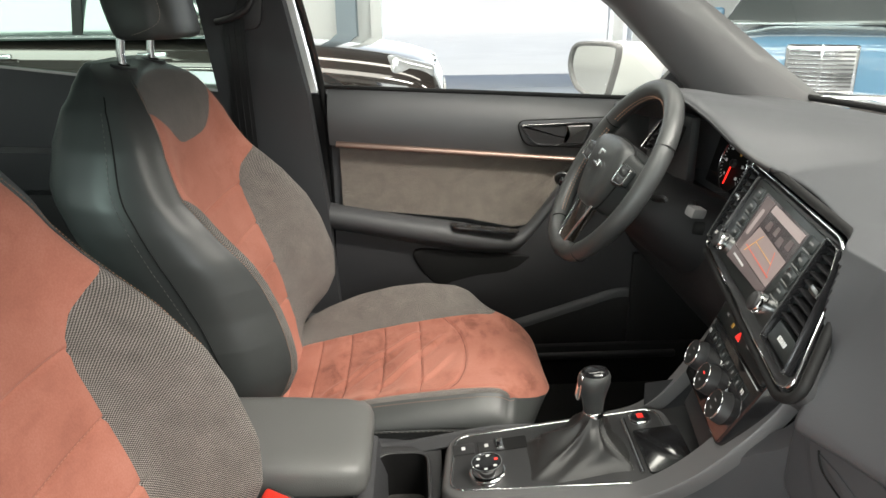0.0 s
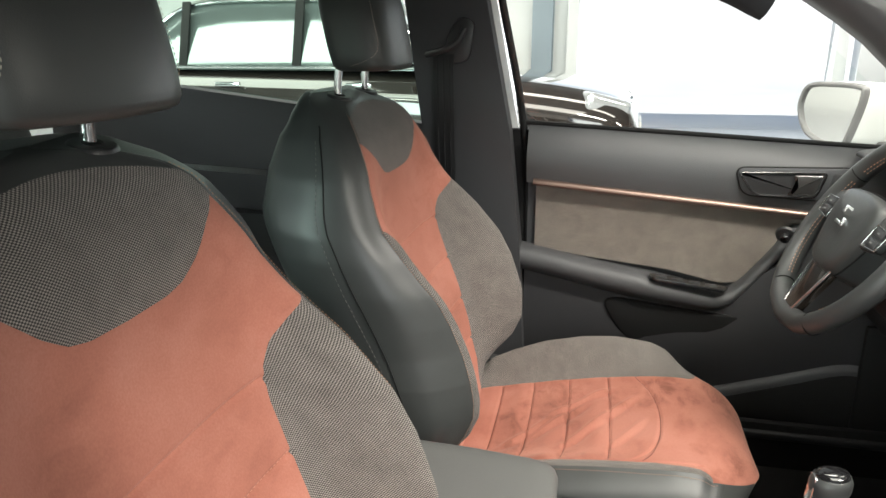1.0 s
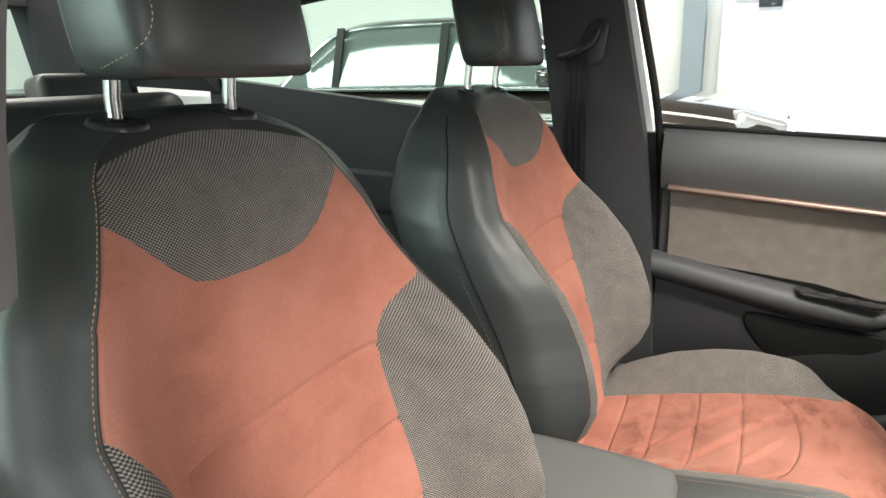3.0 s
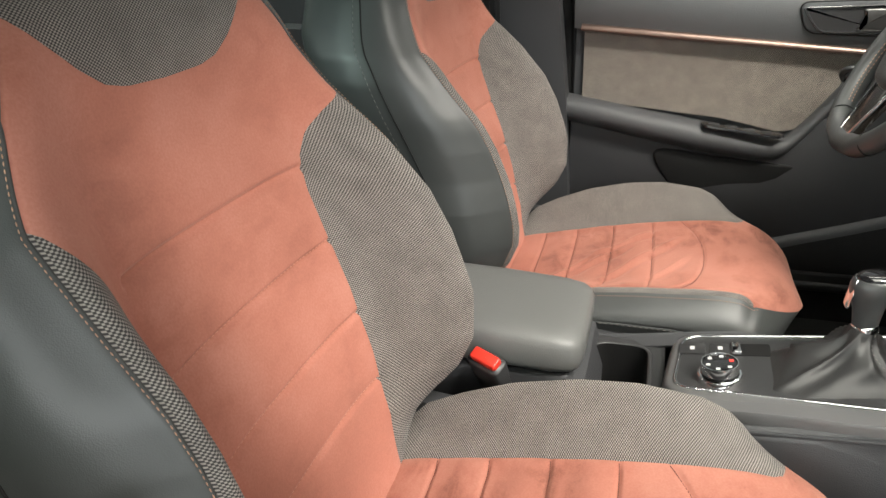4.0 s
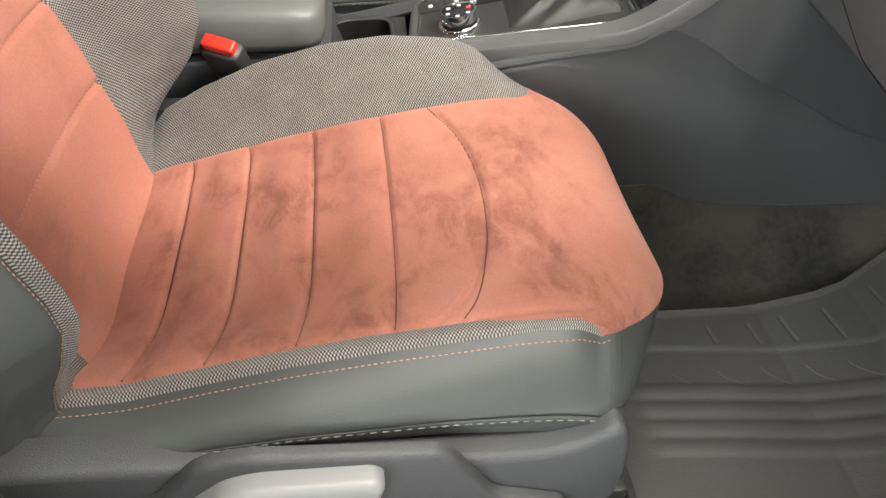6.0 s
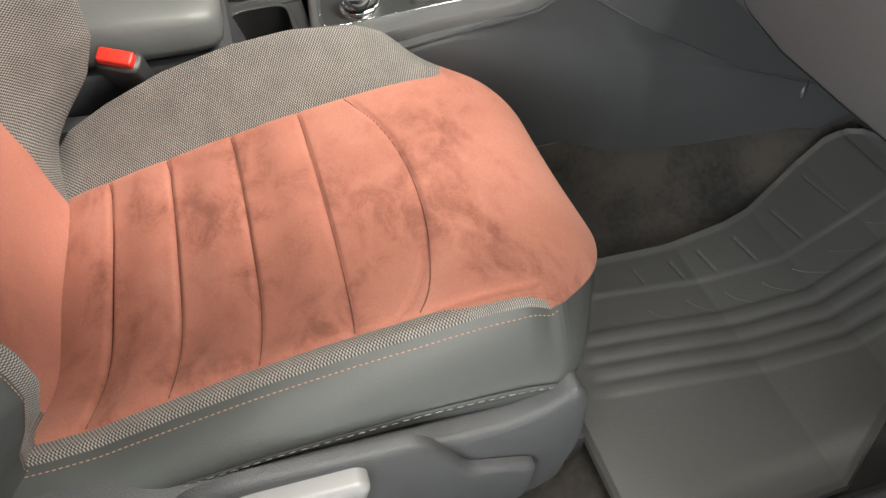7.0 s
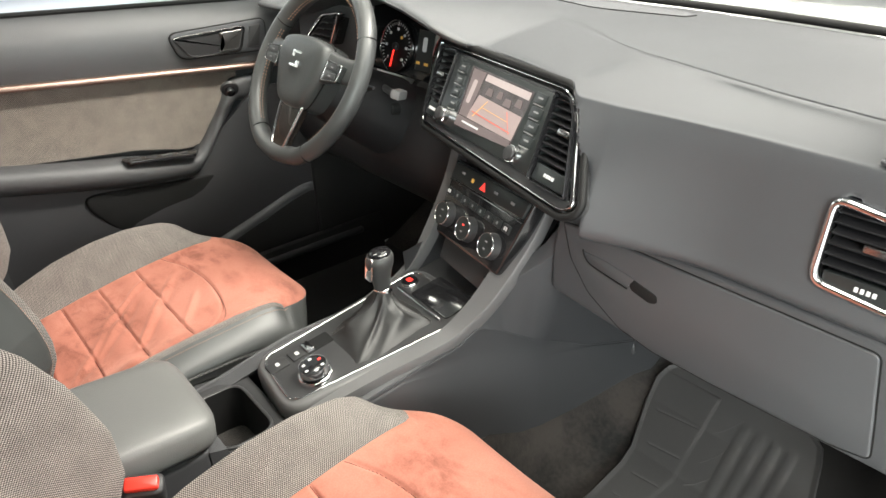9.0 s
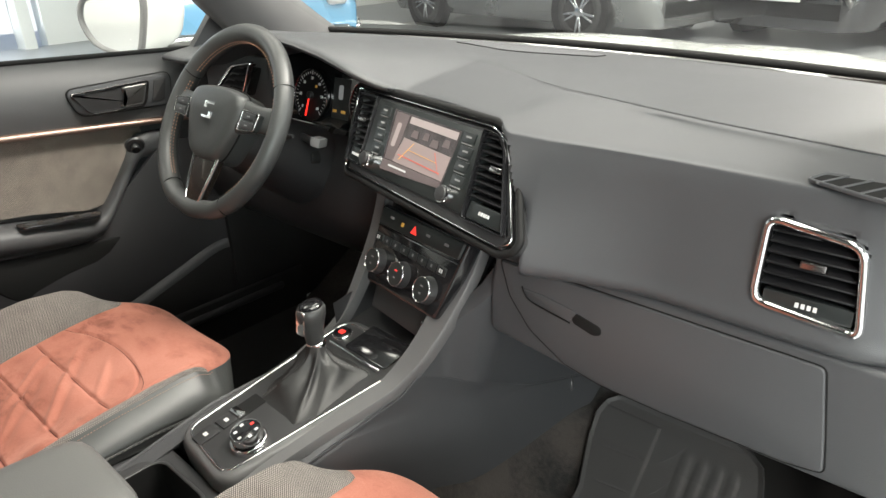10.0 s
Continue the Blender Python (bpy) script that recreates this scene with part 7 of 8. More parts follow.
# armrest, cup holder, buckles
arms = thing("armrest_box", (-0.28, 0.055, 0.60), "padded dark leatherette armrest box on the console", "armrest box")
rings = []
for x, hw, zt, th in ((-0.118, 0.070, 0.715, 0.030), (-0.124, 0.086, 0.722, 0.050), (-0.135, 0.094, 0.727, 0.060), (-0.16, 0.098, 0.731, 0.066), (-0.25, 0.098, 0.738, 0.070), (-0.36, 0.097, 0.742, 0.070), (-0.44, 0.094, 0.738, 0.066), (-0.455, 0.085, 0.73, 0.05)):
    ring = []
    for j in range(36):
        th_ = 2 * math.pi * j / 36
        c, s = math.cos(th_), math.sin(th_)
        ring.append((x, 0.060 + hw * math.copysign(abs(c) ** 0.42, c), zt - th / 2 + th / 2 * math.copysign(abs(s) ** 0.5, s)))
    rings.append(ring)
ar = part("armrest_pad", loft(rings), ARMLEATHER, arms, "dark padded armrest lid", sharp=80)
part("pad_seam", tube([Vector(r[31]) + Vector((0.0, -0.0006, 0)) for r in rings[1:-1]], 0.0012, 6), BLACKRUB, ar)
part("armrest_base", box(0.34, 0.175, 0.16, Matrix.Translation((-0.305, 0.058, 0.590)), 0.012, 3), PLASTIC, arms, "black armrest box")
part("base_front", loft([[(x, 0.058 - w, 0.50), (x, 0.058 - w, z), (x, 0.058 + w, z), (x, 0.058 + w, 0.50)] for x, z, w in ((-0.14, 0.665, 0.088), (-0.115, 0.655, 0.085), (-0.10, 0.60, 0.080))]), PLASTIC, arms)
cup = thing("cup_holder", (-0.07, 0.055, 0.55), "deep black cup holder in the console", "cup holder")
cr = rounded([(-0.046, -0.070), (0.042, -0.070), (0.042, 0.070), (-0.046, 0.070)], 0.03)
cmx = Matrix.Translation((-0.072, 0.055, 0.634))
part("holder_rim", ring_slab(cr, shrink(cr, 0.006), 0.004, cmx), SATIN, cup, "black rim")
part("holder_well", loft([[tuple(cmx @ Vector((x, y, z))) for x, y in shrink(cr, 0.006 + d)] for z, d in ((0.003, 0), (-0.100, 0.004), (-0.102, 0.014), (-0.102, 0.036))], False), BLACKRUB, cup, "deep black well")
so_ = rounded([(-0.062, -0.088), (0.060, -0.088), (0.060, 0.090), (-0.062, 0.090)], 0.012)
part("surround", ring_slab(so_, shrink(cr, 0.002), 0.004, cmx @ Matrix.Translation((0, 0, -0.003))), SATIN, cup)
part("surround_skirt", loft([[tuple(cmx @ Vector((x, y, z))) for x, y in so_] for z in (-0.002, -0.05)], False), PLASTIC, cup)


def buckle(pos, m, label):
    b = thing("belt_buckle", pos, label, "belt buckle", "belt buckles")
    part("buckle_case", loft([[tuple(m @ Vector((w * math.copysign(abs(math.cos(a)) ** 0.4, math.cos(a)), d * math.copysign(abs(math.sin(a)) ** 0.5, math.sin(a)), z))) for a in np.linspace(0, 2 * math.pi, 29)[:-1]] for z, w, d in ((-0.10, 0.020, 0.009), (-0.06, 0.024, 0.012), (0.0, 0.026, 0.014), (0.004, 0.024, 0.012))]), SATIN, b, "black buckle case", sharp=70)
    part("release_button", slab(rounded(rect(0.040, 0.017, 0), 0.004), 0.012, m @ Matrix.Translation((0, 0, 0.001)), 0.003, 3), REDPLASTIC, b, "red release button")
    return b


bmx = Matrix.Translation((-0.236, -0.066, 0.700)) @ pose(0, 0, 0, 28, 8, -24)
buckle((-0.236, -0.066, 0.60), bmx, "black belt buckle with red button beside the armrest")
buckle((-0.236, 0.19, 0.60), Matrix.Translation((-0.29, 0.178, 0.66)) @ pose(0, 0, 0, 0, 12, 10), "black belt buckle with red button beside the driver seat")

# footwell: mat, hook, wheel-arch carpet
mat_t = thing("floor_mat", (0.40, -0.42, 0.37), "grey rubber floor mat with raised ribs", "floor mat")


def mat_z(x, y):
    return 0.368 + lerp([(0.0, 0.0), (0.42, 0.0), (0.55, 0.018), (0.66, 0.048), (0.76, 0.090)], x)


def mat_sheet(x0, x1, lo, hi, dz, n=30, m=14):
    return [[(x, lo(x) + (hi(x) - lo(x)) * j / m, mat_z(x, 0) + dz(x, lo(x) + (hi(x) - lo(x)) * j / m, j / m)) for j in range(m + 1)] for x in np.linspace(x0, x1, n + 1)]


def mat_lo(x):
    return lerp([(0.17, -0.600), (0.19, -0.630), (0.22, -0.640), (0.42, -0.638), (0.46, -0.613), (0.53, -0.572), (0.60, -0.549), (0.71, -0.510), (0.735, -0.498), (0.750, -0.475), (0.756, -0.450)], x)


def mat_hi(x):
    return lerp([(0.17, -0.280), (0.19, -0.252), (0.22, -0.245), (0.396, -0.254), (0.503, -0.249), (0.545, -0.240), (0.648, -0.196), (0.70, -0.181), (0.735, -0.185), (0.750, -0.200), (0.756, -0.225)], x)


def mat_step(x):
    """Line where the tread field begins beside the row of cells."""
    return lerp([(0.17, -0.300), (0.306, -0.315), (0.442, -0.333), (0.536, -0.341), (0.652, -0.321), (0.75, -0.306)], x)


def mat_relief(x, y, q):
    d = min(y - mat_lo(x), mat_hi(x) - y)
    lift = 0.0055 * max(0.0, 1 - d / 0.009) + 0.0055 * max(0.0, 1 - (0.756 - x) / 0.009) + 0.005 * max(0.0, 1 - (x - 0.17) / 0.010)
    lift += 0.0022 * ease((y - mat_step(x)) / 0.006) * ease((0.728 - x) / 0.006)
    field = ease((x - 0.20) / 0.05) * ease((0.712 - x) / 0.03)
    for k, c in enumerate((-0.062, -0.088, -0.114, -0.140)):
        e = abs(y - mat_step(x) - c + 0.010 * ease((x - 0.5) / 0.2) * k / 3) / 0.0085
        lift += 0.0022 * field * ease(1.6 - 1.3 * e)
    if 0.008 < mat_hi(x) - 0.022 - y and y > mat_step(x) + 0.010:
        for xc in (0.345, 0.400, 0.446, 0.503, 0.577, 0.651):
            lift -= 0.0016 * max(0.0, 1 - abs(x - xc + 0.12 * (y + 0.29)) / 0.003)
    return lift


part("mat_sheet", solid(loft(mat_sheet(0.17, 0.756, mat_lo, mat_hi, mat_relief, 300, 110), False, False), 0.005), RUBBER, mat_t, "grey ribbed rubber")


def on_mat(x, y):
    return (x, y, mat_z(x, 0) + 0.0012)


for x0, y0, x1, y1 in ((0.277, -0.349, 0.305, -0.370), (0.333, -0.351, 0.361, -0.374), (0.389, -0.351, 0.417, -0.380), (0.444, -0.357, 0.471, -0.388), (0.495, -0.362, 0.526, -0.391), (0.543, -0.358, 0.589, -0.388), (0.597, -0.353, 0.649, -0.376), (0.663, -0.337, 0.712, -0.367)):
    part("tread_mark", tube(smooth_line([on_mat(x0, y0), on_mat(x0 * 0.55 + x1 * 0.45 - 0.004, y0 * 0.5 + y1 * 0.5), on_mat(x1, y1)], 5), 0.0042, 6), RUBBER, mat_t)
part("border_ridge", tube([on_mat(0.724, y) for y in np.linspace(-0.215, -0.305, 8)], 0.0024, 6), RUBBER, mat_t)
for y0, y1 in ((-0.335, -0.372), (-0.394, -0.412)):
    part("border_ridge", tube([on_mat(0.722, y0), on_mat(0.722, y1)], 0.0024, 6), RUBBER, mat_t)
part("heel_disc", cyl(0.022, 0.021, 0.003, Matrix.Translation((0.215, -0.600, mat_z(0.2, 0))), 32, 0.001), RUBBER, mat_t)
hk = thing("tunnel_hook", (0.672, -0.115, 0.50), "small dark hook on the console side", "hook")
part("hook_arm", tube([(0.672, -0.105, 0.522), (0.672, -0.135, 0.517), (0.668, -0.142, 0.50), (0.665, -0.135, 0.488)], 0.006, 10), SATIN, hk)
sec = []
for x in np.linspace(0.05, 0.95, 30):
    low = lerp([(-0.50, 0.47), (0.316, 0.472), (0.489, 0.454), (0.664, 0.448), (0.95, 0.40)], x)
    base = mat_z(x, 0) - 0.010
    low = max(low, base + 0.01)
    sec.append([(x, -0.120, low + 0.02), (x, -0.140, low - 0.012), (x, -0.165, base + (low - base) * 0.45), (x, -0.205, base + (low - base) * 0.14), (x, -0.26, base + 0.003), (x, -0.33, base)])
part("carpet_side", solid(loft([smooth_line(r, 4) for r in sec], False, False), 0.004), CARPET, shell, "brushed dark brown carpet")
# pedals' well on the driver's side, its deep shade put in as black sheets
part("driver_floor_shade", box(1.2, 0.56, 0.012, Matrix.Translation((0.45, 0.50, 0.362)), 0.004), BLACKRUB, shell, "driver footwell floor, blackened as shade")
part("sill_lining_shaded", box(1.3, 0.02, 0.16, Matrix.Translation((0.05, 0.785, 0.40)), 0.006), BLACKRUB, shell)
# Black strip and lining beside the mat paint in the shade along the sill.
rows = [[(x, y, mat_z(x, 0) - 0.004) for y in (mat_lo(max(0.20, x)) + 0.03, -0.66, -0.69)] for x in np.linspace(0.18, 0.78, 16)]
part("side_carpet_shaded", solid(loft(rows, False, False), 0.003), BLACKRUB, shell, "carpet strip beside the sill, blackened as shade")
part("sill_lining_shaded", box(0.95, 0.014, 0.085, Matrix.Translation((0.33, -0.668, 0.412)), 0.004), BLACKRUB, shell)
part("kick_panel", box(0.46, 0.02, 0.37, Matrix.Translation((0.79, -0.70, 0.555)), 0.01), BLACKRUB, shell, "black footwell side lining")
# Driver's kick side: the black also carries the footwell's shade.
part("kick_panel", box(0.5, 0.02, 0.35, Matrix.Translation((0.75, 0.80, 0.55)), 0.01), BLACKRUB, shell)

# ---- hall ----
G0 = 0.20  # level of the hall floor
def tile_floor_mat():
    return mat("pale_hall_floor", (0.30, 0.31, 0.32), 0.35, vary=0.12, scale=1.2, stain=0.08)


FLOORM = tile_floor_mat()
WALLM = mat("white_hall_wall", (0.80, 0.81, 0.79), 0.8, vary=0.04, scale=1.0)
CEILM = mat("grey_hall_ceiling", (0.32, 0.33, 0.33), 0.8, vary=0.05, scale=1.0)
COLM = mat("grey_blue_column", (0.30, 0.36, 0.40), 0.6, vary=0.06, scale=2)
GROUND = mat("pale_paving", (0.70, 0.70, 0.68), 0.8, vary=0.12, scale=0.8)


def struct(name, bm, material, label="", category=""):
    ob = part(name, bm, material, None, label)
    return tagged(ob, label, category, "", "structure")


struct("floor", box(27, 16, 0.2, Matrix.Translation((3.5, 1, G0 - 0.1)), 0), FLOORM, "pale polished hall floor", "floor")
struct("ground", box(400, 400, 0.2, Matrix.Translation((0, 0, G0 - 0.16)), 0), GROUND, "sunlit pale paving outside", "ground")
struct("ceiling", box(27, 16, 0.2, Matrix.Translation((3.5, 1, 4.8)), 0), CEILM, "grey hall ceiling", "ceiling")
# gate wall with an opening, and the other walls
for nm, x0, x1, z0, z1 in (("wall_gate", -10, -0.55, 0, 4.7), ("wall_gate", 2.95, 17, 0, 4.7), ("wall_gate", -0.55, 2.95, 4.2, 4.7)):
    struct(nm, box(x1 - x0, 0.25, z1 - z0, Matrix.Translation(((x0 + x1) / 2, 9.1, (z0 + z1) / 2)), 0), WALLM, "white hall wall beside the gate", "wall")
struct("wall_end", box(0.25, 16, 4.7, Matrix.Translation((-9.9, 1, 2.35)), 0), WALLM, "white hall wall", "wall")
struct("wall_far", box(0.25, 16, 4.7, Matrix.Translation((16.9, 1, 2.35)), 0), WALLM, "white hall wall", "wall")
# Unseen front wall; its solid middle is added to match the lamps' gap.
for x0, x1, z0, z1 in ((-10, -7.9, 0, 4.7), (-2.6, 1.2, 0, 4.7), (6.0, 17, 0, 4.7), (-7.9, -2.6, 0, 0.9), (1.2, 6.0, 0, 0.9), (-7.9, -2.6, 4.3, 4.7), (1.2, 6.0, 4.3, 4.7)):
    struct("wall_front", box(x1 - x0, 0.25, z1 - z0, Matrix.Translation(((x0 + x1) / 2, -7.1, (z0 + z1) / 2)), 0), WALLM, "unseen white hall wall round the window lamps", "wall")
struct("gate_column", box(0.26, 0.35, 4.7, Matrix.Translation((-0.88, 8.85, 2.35)), 0.01), COLM, "grey blue gate column", "column")
struct("gate_frame", box(0.14, 0.30, 4.2, Matrix.Translation((-0.50, 8.95, 2.1)), 0.01), WALLM, "white gate frame", "frame")
struct("gate_frame", box(0.14, 0.30, 4.2, Matrix.Translation((2.70, 8.95, 2.1)), 0.01), WALLM, "white gate frame", "frame")
for lx, ly, lw in ((2.9, -1.5, 0.6), (2.9, 2.0, 0.6), (-1.5, -0.9, 2.5), (-0.5, 3.2, 0.6), (8.5, 0.0, 0.6), (-6.2, 2.4, 2.5)):
    lampt = thing("ceiling_light", (lx, ly, 4.6), "long white ceiling light", "ceiling light", "ceiling lights")
    part("lamp_frame", box(3.3 if lw < 1 else 6.1, lw, 0.06, Matrix.Translation((lx, ly, 4.665)), 0.01), WHITEPAINT, lampt)


# ---- parked cars ----
TYRE = mat("tyre_rubber", (0.02, 0.02, 0.02), 0.75, vary=0.15, scale=20)
ALLOY = mat("alloy_rim", (0.60, 0.61, 0.62), 0.25, metal=0.9, vary=0.05, scale=10)
WINDOW = mat("dark_car_window", (0.02, 0.025, 0.025), 0.05, vary=0.1, scale=2, coat=0.6)


def paint(name, c, rough=0.2):
    return mat(name, c, rough, vary=0.04, scale=2, coat=1.0, stain=0.02)


CARGLASS = mat("reflecting_car_glass", (0.16, 0.19, 0.185), 0.04, metal=0.6, vary=0.03, scale=2, stain=0.02)
LENS = mat("headlight_lens", (0.55, 0.56, 0.57), 0.12, metal=0.6, vary=0.1, scale=30)
PLATE = mat("white_plate", (0.7, 0.7, 0.68), 0.5, vary=0.03, scale=20)


def parked_car(name, label, at, yaw, colour, L=4.5, W=1.82, H=1.46, hatch=True, classic=False, plate_bars=True):
    """A parked car, its nose towards +x before it is turned by yaw."""
    root = thing(name, at, label, "car", "parked cars")
    M = Matrix.Translation(at) @ pose(0, 0, 0, 0, 0, yaw)
    sect = []
    belt = 0.66 * H
    st = [(-0.5, 0.40, 0.80), (-0.485, 0.56, 0.90), (-0.45, 0.64, 0.96), (-0.30, 0.665, 1.0), (0.0, 0.65, 1.0), (0.16, 0.64, 1.0), (0.30, 0.615, 0.99), (0.42, 0.565, 0.95), (0.475, 0.51, 0.88), (0.497, 0.42, 0.78), (0.5, 0.34, 0.70)]
    if classic:
        st = [(-0.5, 0.45, 0.86), (-0.49, 0.55, 0.93), (-0.45, 0.60, 0.98), (-0.30, 0.63, 1.0), (0.0, 0.64, 1.0), (0.16, 0.635, 1.0), (0.30, 0.625, 1.0), (0.44, 0.61, 0.99), (0.485, 0.585, 0.97), (0.497, 0.52, 0.95), (0.5, 0.40, 0.93)]
    fx = smooth_line([(a, b, c) for a, b, c in st], 4)
    for p in fx:
        x, h, w = p.x * L, p.y * H, p.z * W / 2
        lo = 0.18
        half = [(0, h), (0.45 * w, h - 0.005), (0.80 * w, h - 0.03), (0.94 * w, h - 0.09), (w, h - 0.22 if h - 0.22 > lo + 0.1 else lo + 0.1), (w * 0.995, 0.42), (w * 0.96, 0.27), (w * 0.9, lo), (0, lo)]
        ring = [(x, y, z) for y, z in half] + [(x, -y, z) for y, z in half[-2:0:-1]]
        sect.append([M @ Vector(q) for q in ring])
    part("body", loft(sect), colour, root, "", sharp=60)
    # greenhouse: glass band and roof
    g = [(-0.46 if hatch else -0.34, 0.0), (-0.40 if hatch else -0.26, 0.75), (-0.30 if hatch else -0.20, 0.96), (-0.10, 1.0), (0.04, 0.97), (0.10, 0.85), (0.235, 0.0)]
    gx = smooth_line([(a, b, 0) for a, b in g], 5)
    rings = []
    for p in gx:
        q = max(0.0, min(1.0, p.y))
        z0, z1 = belt - 0.04, belt + q * (H - belt)
        w0, w1 = W * 0.47, W * (0.47 - 0.11 * q)
        rings.append([M @ Vector(v) for v in ((p.x * L, w0, z0), (p.x * L, w1, z1 - 0.05 * q), (p.x * L, w1 * 0.85, z1), (p.x * L, 0, z1 + 0.01), (p.x * L, -w1 * 0.85, z1), (p.x * L, -w1, z1 - 0.05 * q), (p.x * L, -w0, z0))])
    part("greenhouse", loft(rings, True), CARGLASS, root, "tinted car windows", sharp=60)
    roof = [[r[i] + Vector((0, 0, 0.012)) for i in (1, 2, 3, 4, 5)] for r, p in zip(rings, gx) if p.y > 0.90]
    part("roof", solid(loft(roof, False, False), 0.012), colour, root)
    for s in (1, -1):
        arch = [M @ Vector((p.x * L, s * (W * (0.47 - 0.11 * max(0, min(1, p.y))) + 0.004), belt + max(0, min(1, p.y)) * (H - belt) - 0.035)) for p in gx]
        part("window_trim", tube(arch, 0.014, 8), CHROME, root, "chrome window trim")
        part("belt_trim", tube([M @ Vector((x * L, s * W * 0.472, belt - 0.02)) for x in np.linspace(-0.42, 0.235, 8)], 0.012, 8), CHROME, root)
        for x in (-0.02, -0.22):
            part("window_pillar", box(0.07, 0.02, H - belt, M @ Matrix.Translation((x * L, s * W * 0.425, (belt + H) / 2 - 0.03)) @ pose(0, 0, 0, s * 16, 0, 0), 0.005), BLACKRUB, root)
        for x in (-0.10, 0.12):
            part("door_handle", box(0.20, 0.03, 0.03, M @ Matrix.Translation((x * L - 0.15, s * W * 0.505, belt - 0.14)), 0.01), CHROME, root, "chrome door handle")
        part("wing_mirror", box(0.12, 0.20, 0.13, M @ Matrix.Translation((0.17 * L, s * (W * 0.5 + 0.10), belt + 0.05)), 0.05, 4), colour, root)
        lm = M @ Matrix.Translation((0.455 * L, s * W * 0.37, 0.47 * H)) @ pose(0, 0, 0, 0, 90, s * 14)
        if classic:
            part("headlight", box(0.24, 0.17, 0.10, M @ Matrix.Translation((0.488 * L, s * W * 0.385, 0.46 * H)), 0.05, 4), LENS, root, "upright chrome ringed headlight")
        else:
            part("headlight", box(0.34, 0.26, 0.13, M @ Matrix.Translation((0.445 * L, s * W * 0.36, 0.475 * H)) @ pose(0, 0, 0, 0, 14, s * -28), 0.05, 4), LENS, root, "clear headlight")
    # grille, bumper, plate
    if classic:
        gr = part("grille", box(0.10, 0.50, 0.40, M @ Matrix.Translation((0.497 * L, 0, 0.42 * H)), 0.03, 3), CHROME, root, "tall chrome radiator grille")
        for i in range(11):
            part("grille_bar", box(0.02, 0.44, 0.012, M @ Matrix.Translation((0.497 * L + 0.055, 0, 0.42 * H - 0.16 + 0.031 * i)), 0.003, 1), BRUSHED, gr)
        part("grille_spine", box(0.03, 0.02, 0.40, M @ Matrix.Translation((0.497 * L + 0.058, 0, 0.42 * H)), 0.004), CHROME, gr)
        part("bumper", tube([M @ Vector(p) for p in ((0.40 * L, W * 0.51, 0.40), (0.485 * L, W * 0.47, 0.40), (0.512 * L, W * 0.30, 0.40), (0.515 * L, -W * 0.30, 0.40), (0.485 * L, -W * 0.47, 0.40), (0.40 * L, -W * 0.51, 0.40))], 0.06, 12), CHROME, root, "chrome bumper")
    else:
        gr = part("grille", box(0.10, 0.80, 0.20, M @ Matrix.Translation((0.475 * L, 0, 0.43 * H)) @ pose(0, 0, 0, 0, -12, 0), 0.05, 4), BLACKRUB, root, "black grille")
        for i in range(3):
            part("grille_bar", box(0.03, 0.74, 0.016, M @ Matrix.Translation((0.475 * L + 0.047, 0, 0.43 * H - 0.06 + 0.06 * i)), 0.004, 1), CHROME, gr)
        part("air_intake", box(0.10, 1.20, 0.14, M @ Matrix.Translation((0.478 * L, 0, 0.22 * H)), 0.04, 3), BLACKRUB, root)
        part("badge", cyl(0.075, 0.07, 0.02, M @ frame_m((0.475 * L + 0.05, 0, 0.44 * H), (0, 1, 0), (0, 0, 1)), 28, 0.005), CHROME, root, "round chrome badge")
    pl = part("number_plate", box(0.02, 0.52, 0.11, M @ Matrix.Translation((0.50 * L + (0.045 if classic else 0.012), 0, 0.27 * H if classic else 0.33 * H)), 0.004), PLATE, root, "white plate with unreadable bars")
    for q in (-0.14, 0.0, 0.14):
        part("plate_bar", box(0.004, 0.09, 0.06, M @ Matrix.Translation((0.50 * L + (0.056 if classic else 0.023), q, 0.27 * H if classic else 0.33 * H)), 0), BLACKRUB, pl, "", False)
    # wheels
    r = 0.32
    for wx in (-0.30 * L, 0.30 * L):
        for s in (1, -1):
            wm = M @ Matrix.Translation((wx, s * (W / 2 - 0.10), r)) @ pose(0, 0, 0, -90 * s, 0, 0)
            part("wheel_arch", cyl(0.385, 0.385, 0.12, wm @ Matrix.Translation((0, 0, -0.02)), 40), BLACKRUB, root)
            ty = part("tyre", tube([wm @ Vector(((r - 0.055) * math.cos(a), (r - 0.055) * math.sin(a), 0.045)) for a in np.linspace(0, 2 * math.pi, 41)[:-1]], 0.058, 12, True, 1.55), TYRE, root, "black tyre")
            part("rim_barrel", cyl(r - 0.095, r - 0.10, 0.03, wm @ Matrix.Translation((0, 0, 0.02)), 36), BLACKRUB, ty)
            part("rim_edge", tube([wm @ Vector(((r - 0.10) * math.cos(a), (r - 0.10) * math.sin(a), 0.10)) for a in np.linspace(0, 2 * math.pi, 41)[:-1]], 0.014, 8, True), ALLOY, ty, "bright alloy rim")
            if classic:
                part("hub_cap", cyl(0.17, 0.12, 0.05, wm @ Matrix.Translation((0, 0, 0.075)), 36, 0.02), colour, ty)
            else:
                for i in range(10):
                    part("spoke", box(r - 0.12, 0.024, 0.02, wm @ pose(0, 0, 0.105, 0, 0, 36 * i + (9 if i % 2 else -9)) @ Matrix.Translation(((r - 0.10) / 2, 0, 0)), 0.005, 1), ALLOY, ty)
                part("hub", cyl(0.055, 0.045, 0.02, wm @ Matrix.Translation((0, 0, 0.10)), 24, 0.005), ALLOY, ty)
    return root


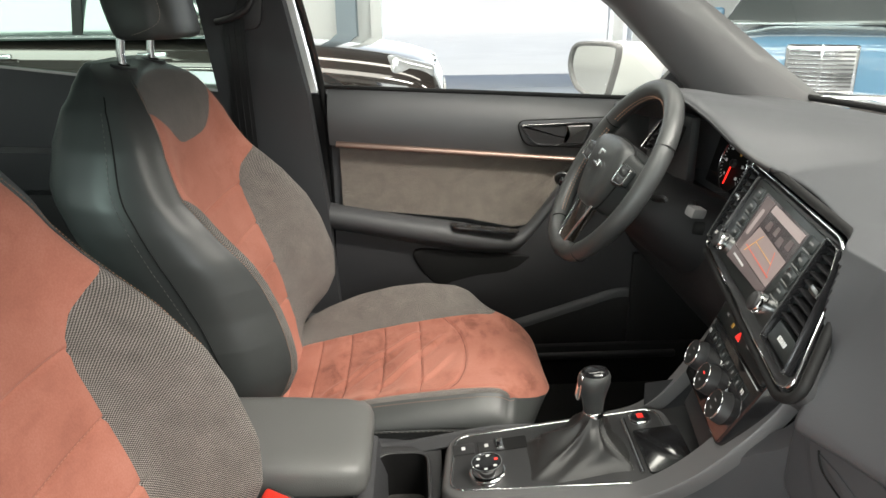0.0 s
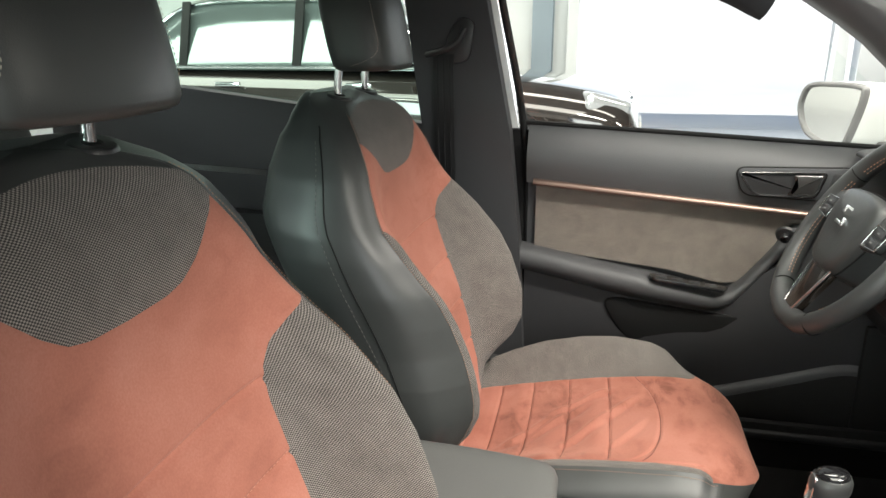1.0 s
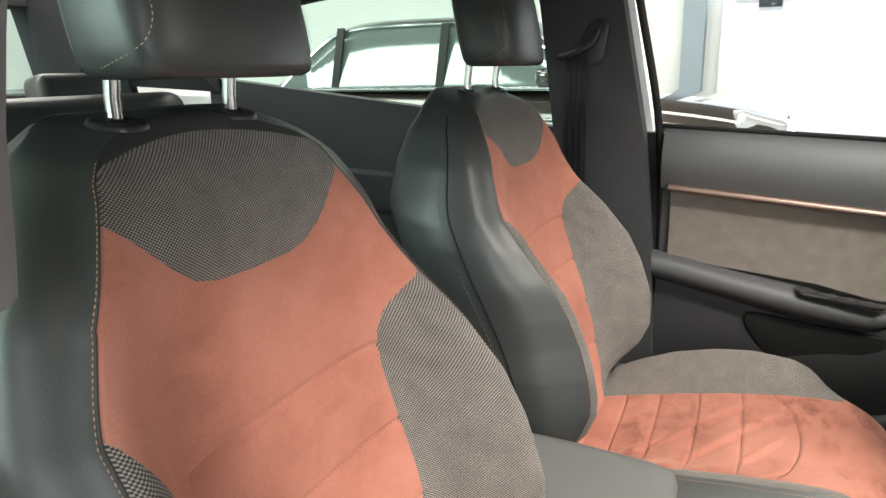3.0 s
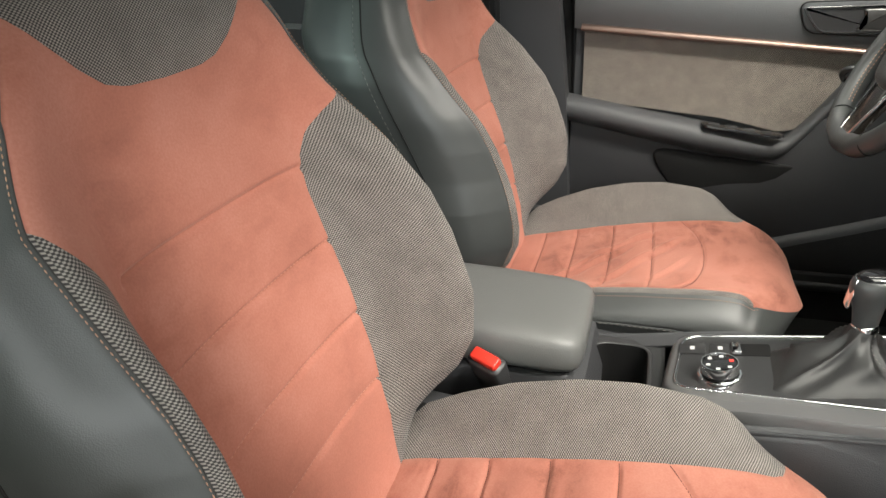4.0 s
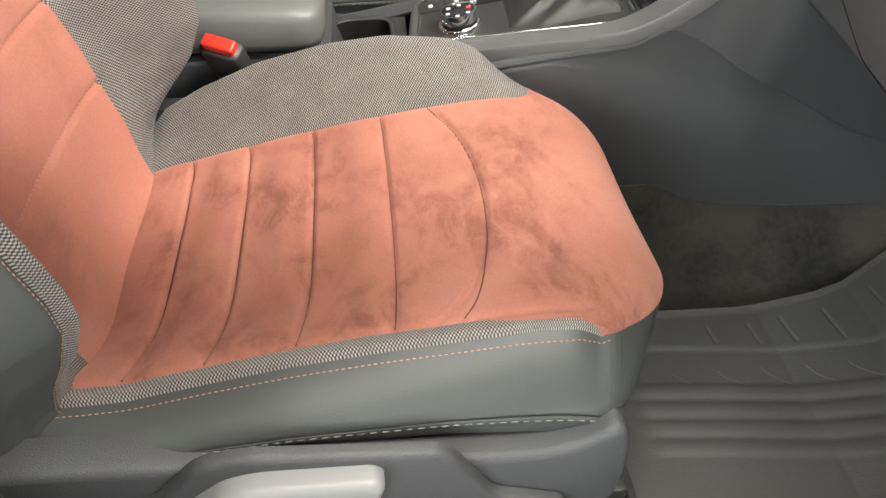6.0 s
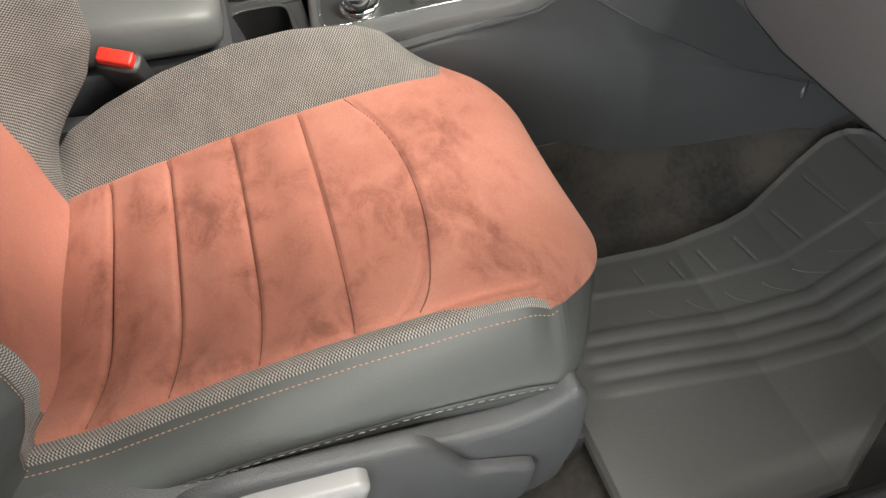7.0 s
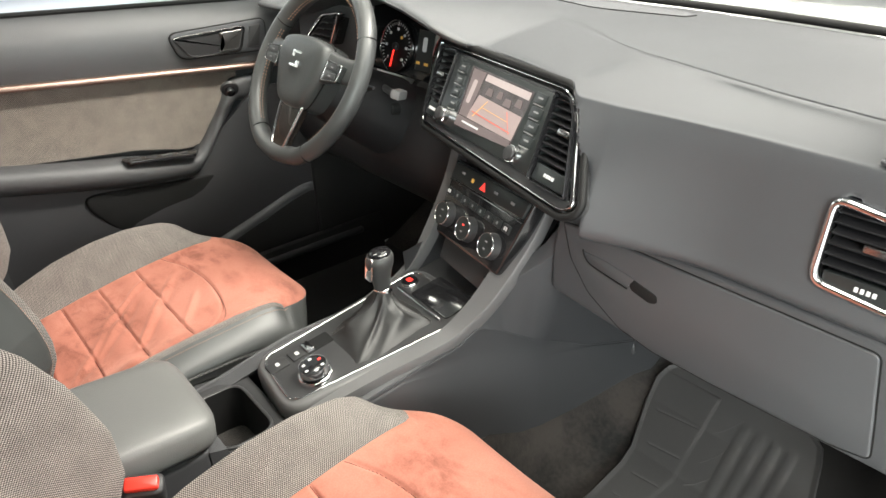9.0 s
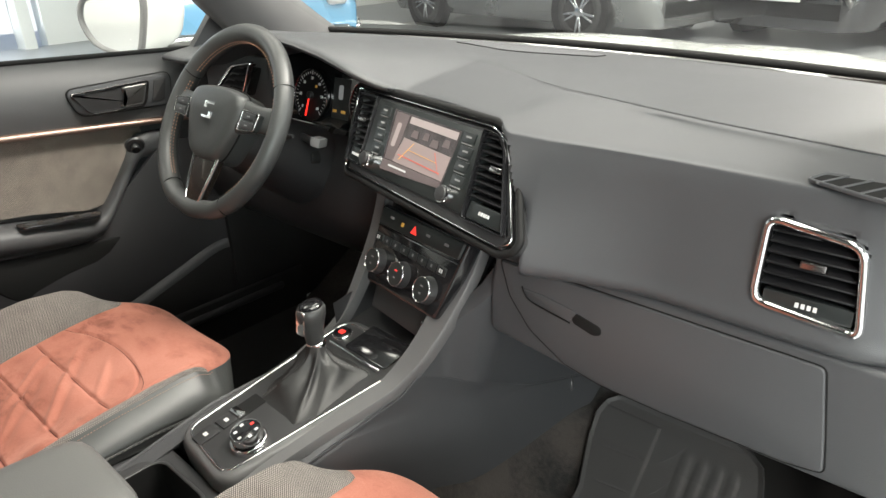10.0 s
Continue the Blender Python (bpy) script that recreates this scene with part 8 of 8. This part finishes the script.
BROWN = mat("dark_brown_paint", (0.030, 0.024, 0.021), 0.08, metal=0.3, vary=0.04, scale=2, coat=1.0, stain=0.02)
BLUE = paint("sky_blue_paint", (0.11, 0.27, 0.42), 0.2)
SILVER = mat("silver_paint", (0.26, 0.265, 0.26), 0.25, metal=0.7, vary=0.04, scale=2, coat=1.0, stain=0.02)
BLACKP = paint("black_paint", (0.012, 0.012, 0.013), 0.1)
parked_car("brown_car", "dark brown saloon parked alongside with chrome trim", (-2.15, 5.0, G0), -2, BROWN, 4.7, 1.84, 1.45, False)
parked_car("classic_car", "sky blue classic saloon with chrome grille", (4.2, 6.5, G0), 240, BLUE, 4.7, 1.80, 1.42, False, True)
parked_car("silver_car", "silver hatchback with alloy wheels", (7.3, 4.55, G0), -98, SILVER, 4.3, 1.78, 1.43)
parked_car("black_car", "black car with dark alloy wheels", (9.2, 1.1, G0), 165, BLACKP, 4.6, 1.85, 1.45)
parked_car("black_car", "black hatchback parked behind the white car", (-5.9, 0.7, G0), 8, BLACKP, 4.4, 1.82, 1.45)

# own wheels of the white car
for wx in (-1.55, 1.12):
    for s in (1, -1):
        wm = Matrix.Translation((wx, YC + s * 0.80, G0 + 0.33)) @ pose(0, 0, 0, -90 * s, 0, 0)
        part("tyre", tube([wm @ Vector((0.275 * math.cos(a), 0.275 * math.sin(a), 0.02)) for a in np.linspace(0, 2 * math.pi, 33)[:-1]], 0.055, 10, True, 1.6), TYRE, shell, "black tyre")
        part("wheel_rim", cyl(0.225, 0.20, 0.06, wm @ Matrix.Translation((0, 0, 0.02)), 32, 0.01), ALLOY, shell, "alloy rim")
# building across the yard
far = thing("yard_building", (6, 34, G0), "pale low building with an orange sign band", "building")
PALEB = mat("pale_facade", (0.82, 0.81, 0.78), 0.8, vary=0.05, scale=0.5)
part("wall", box(60, 6, 5.2, Matrix.Translation((2, 36, G0 + 2.5)), 0), PALEB, far)
part("roof", box(61, 7, 0.4, Matrix.Translation((2, 36, G0 + 5.4)), 0), WALLM, far)
part("sign_band", box(14, 0.2, 0.5, Matrix.Translation((-1.0, 32.9, G0 + 4.2)), 0.02), mat("orange_band", (0.75, 0.33, 0.05), 0.6), far, "orange sign band")
for i in range(3):
    part("window", box(0.9, 0.12, 0.35, Matrix.Translation((-4.2 + 2.1 * i, 32.98, G0 + 3.55)), 0.02), WINDOW, far, "small high window")
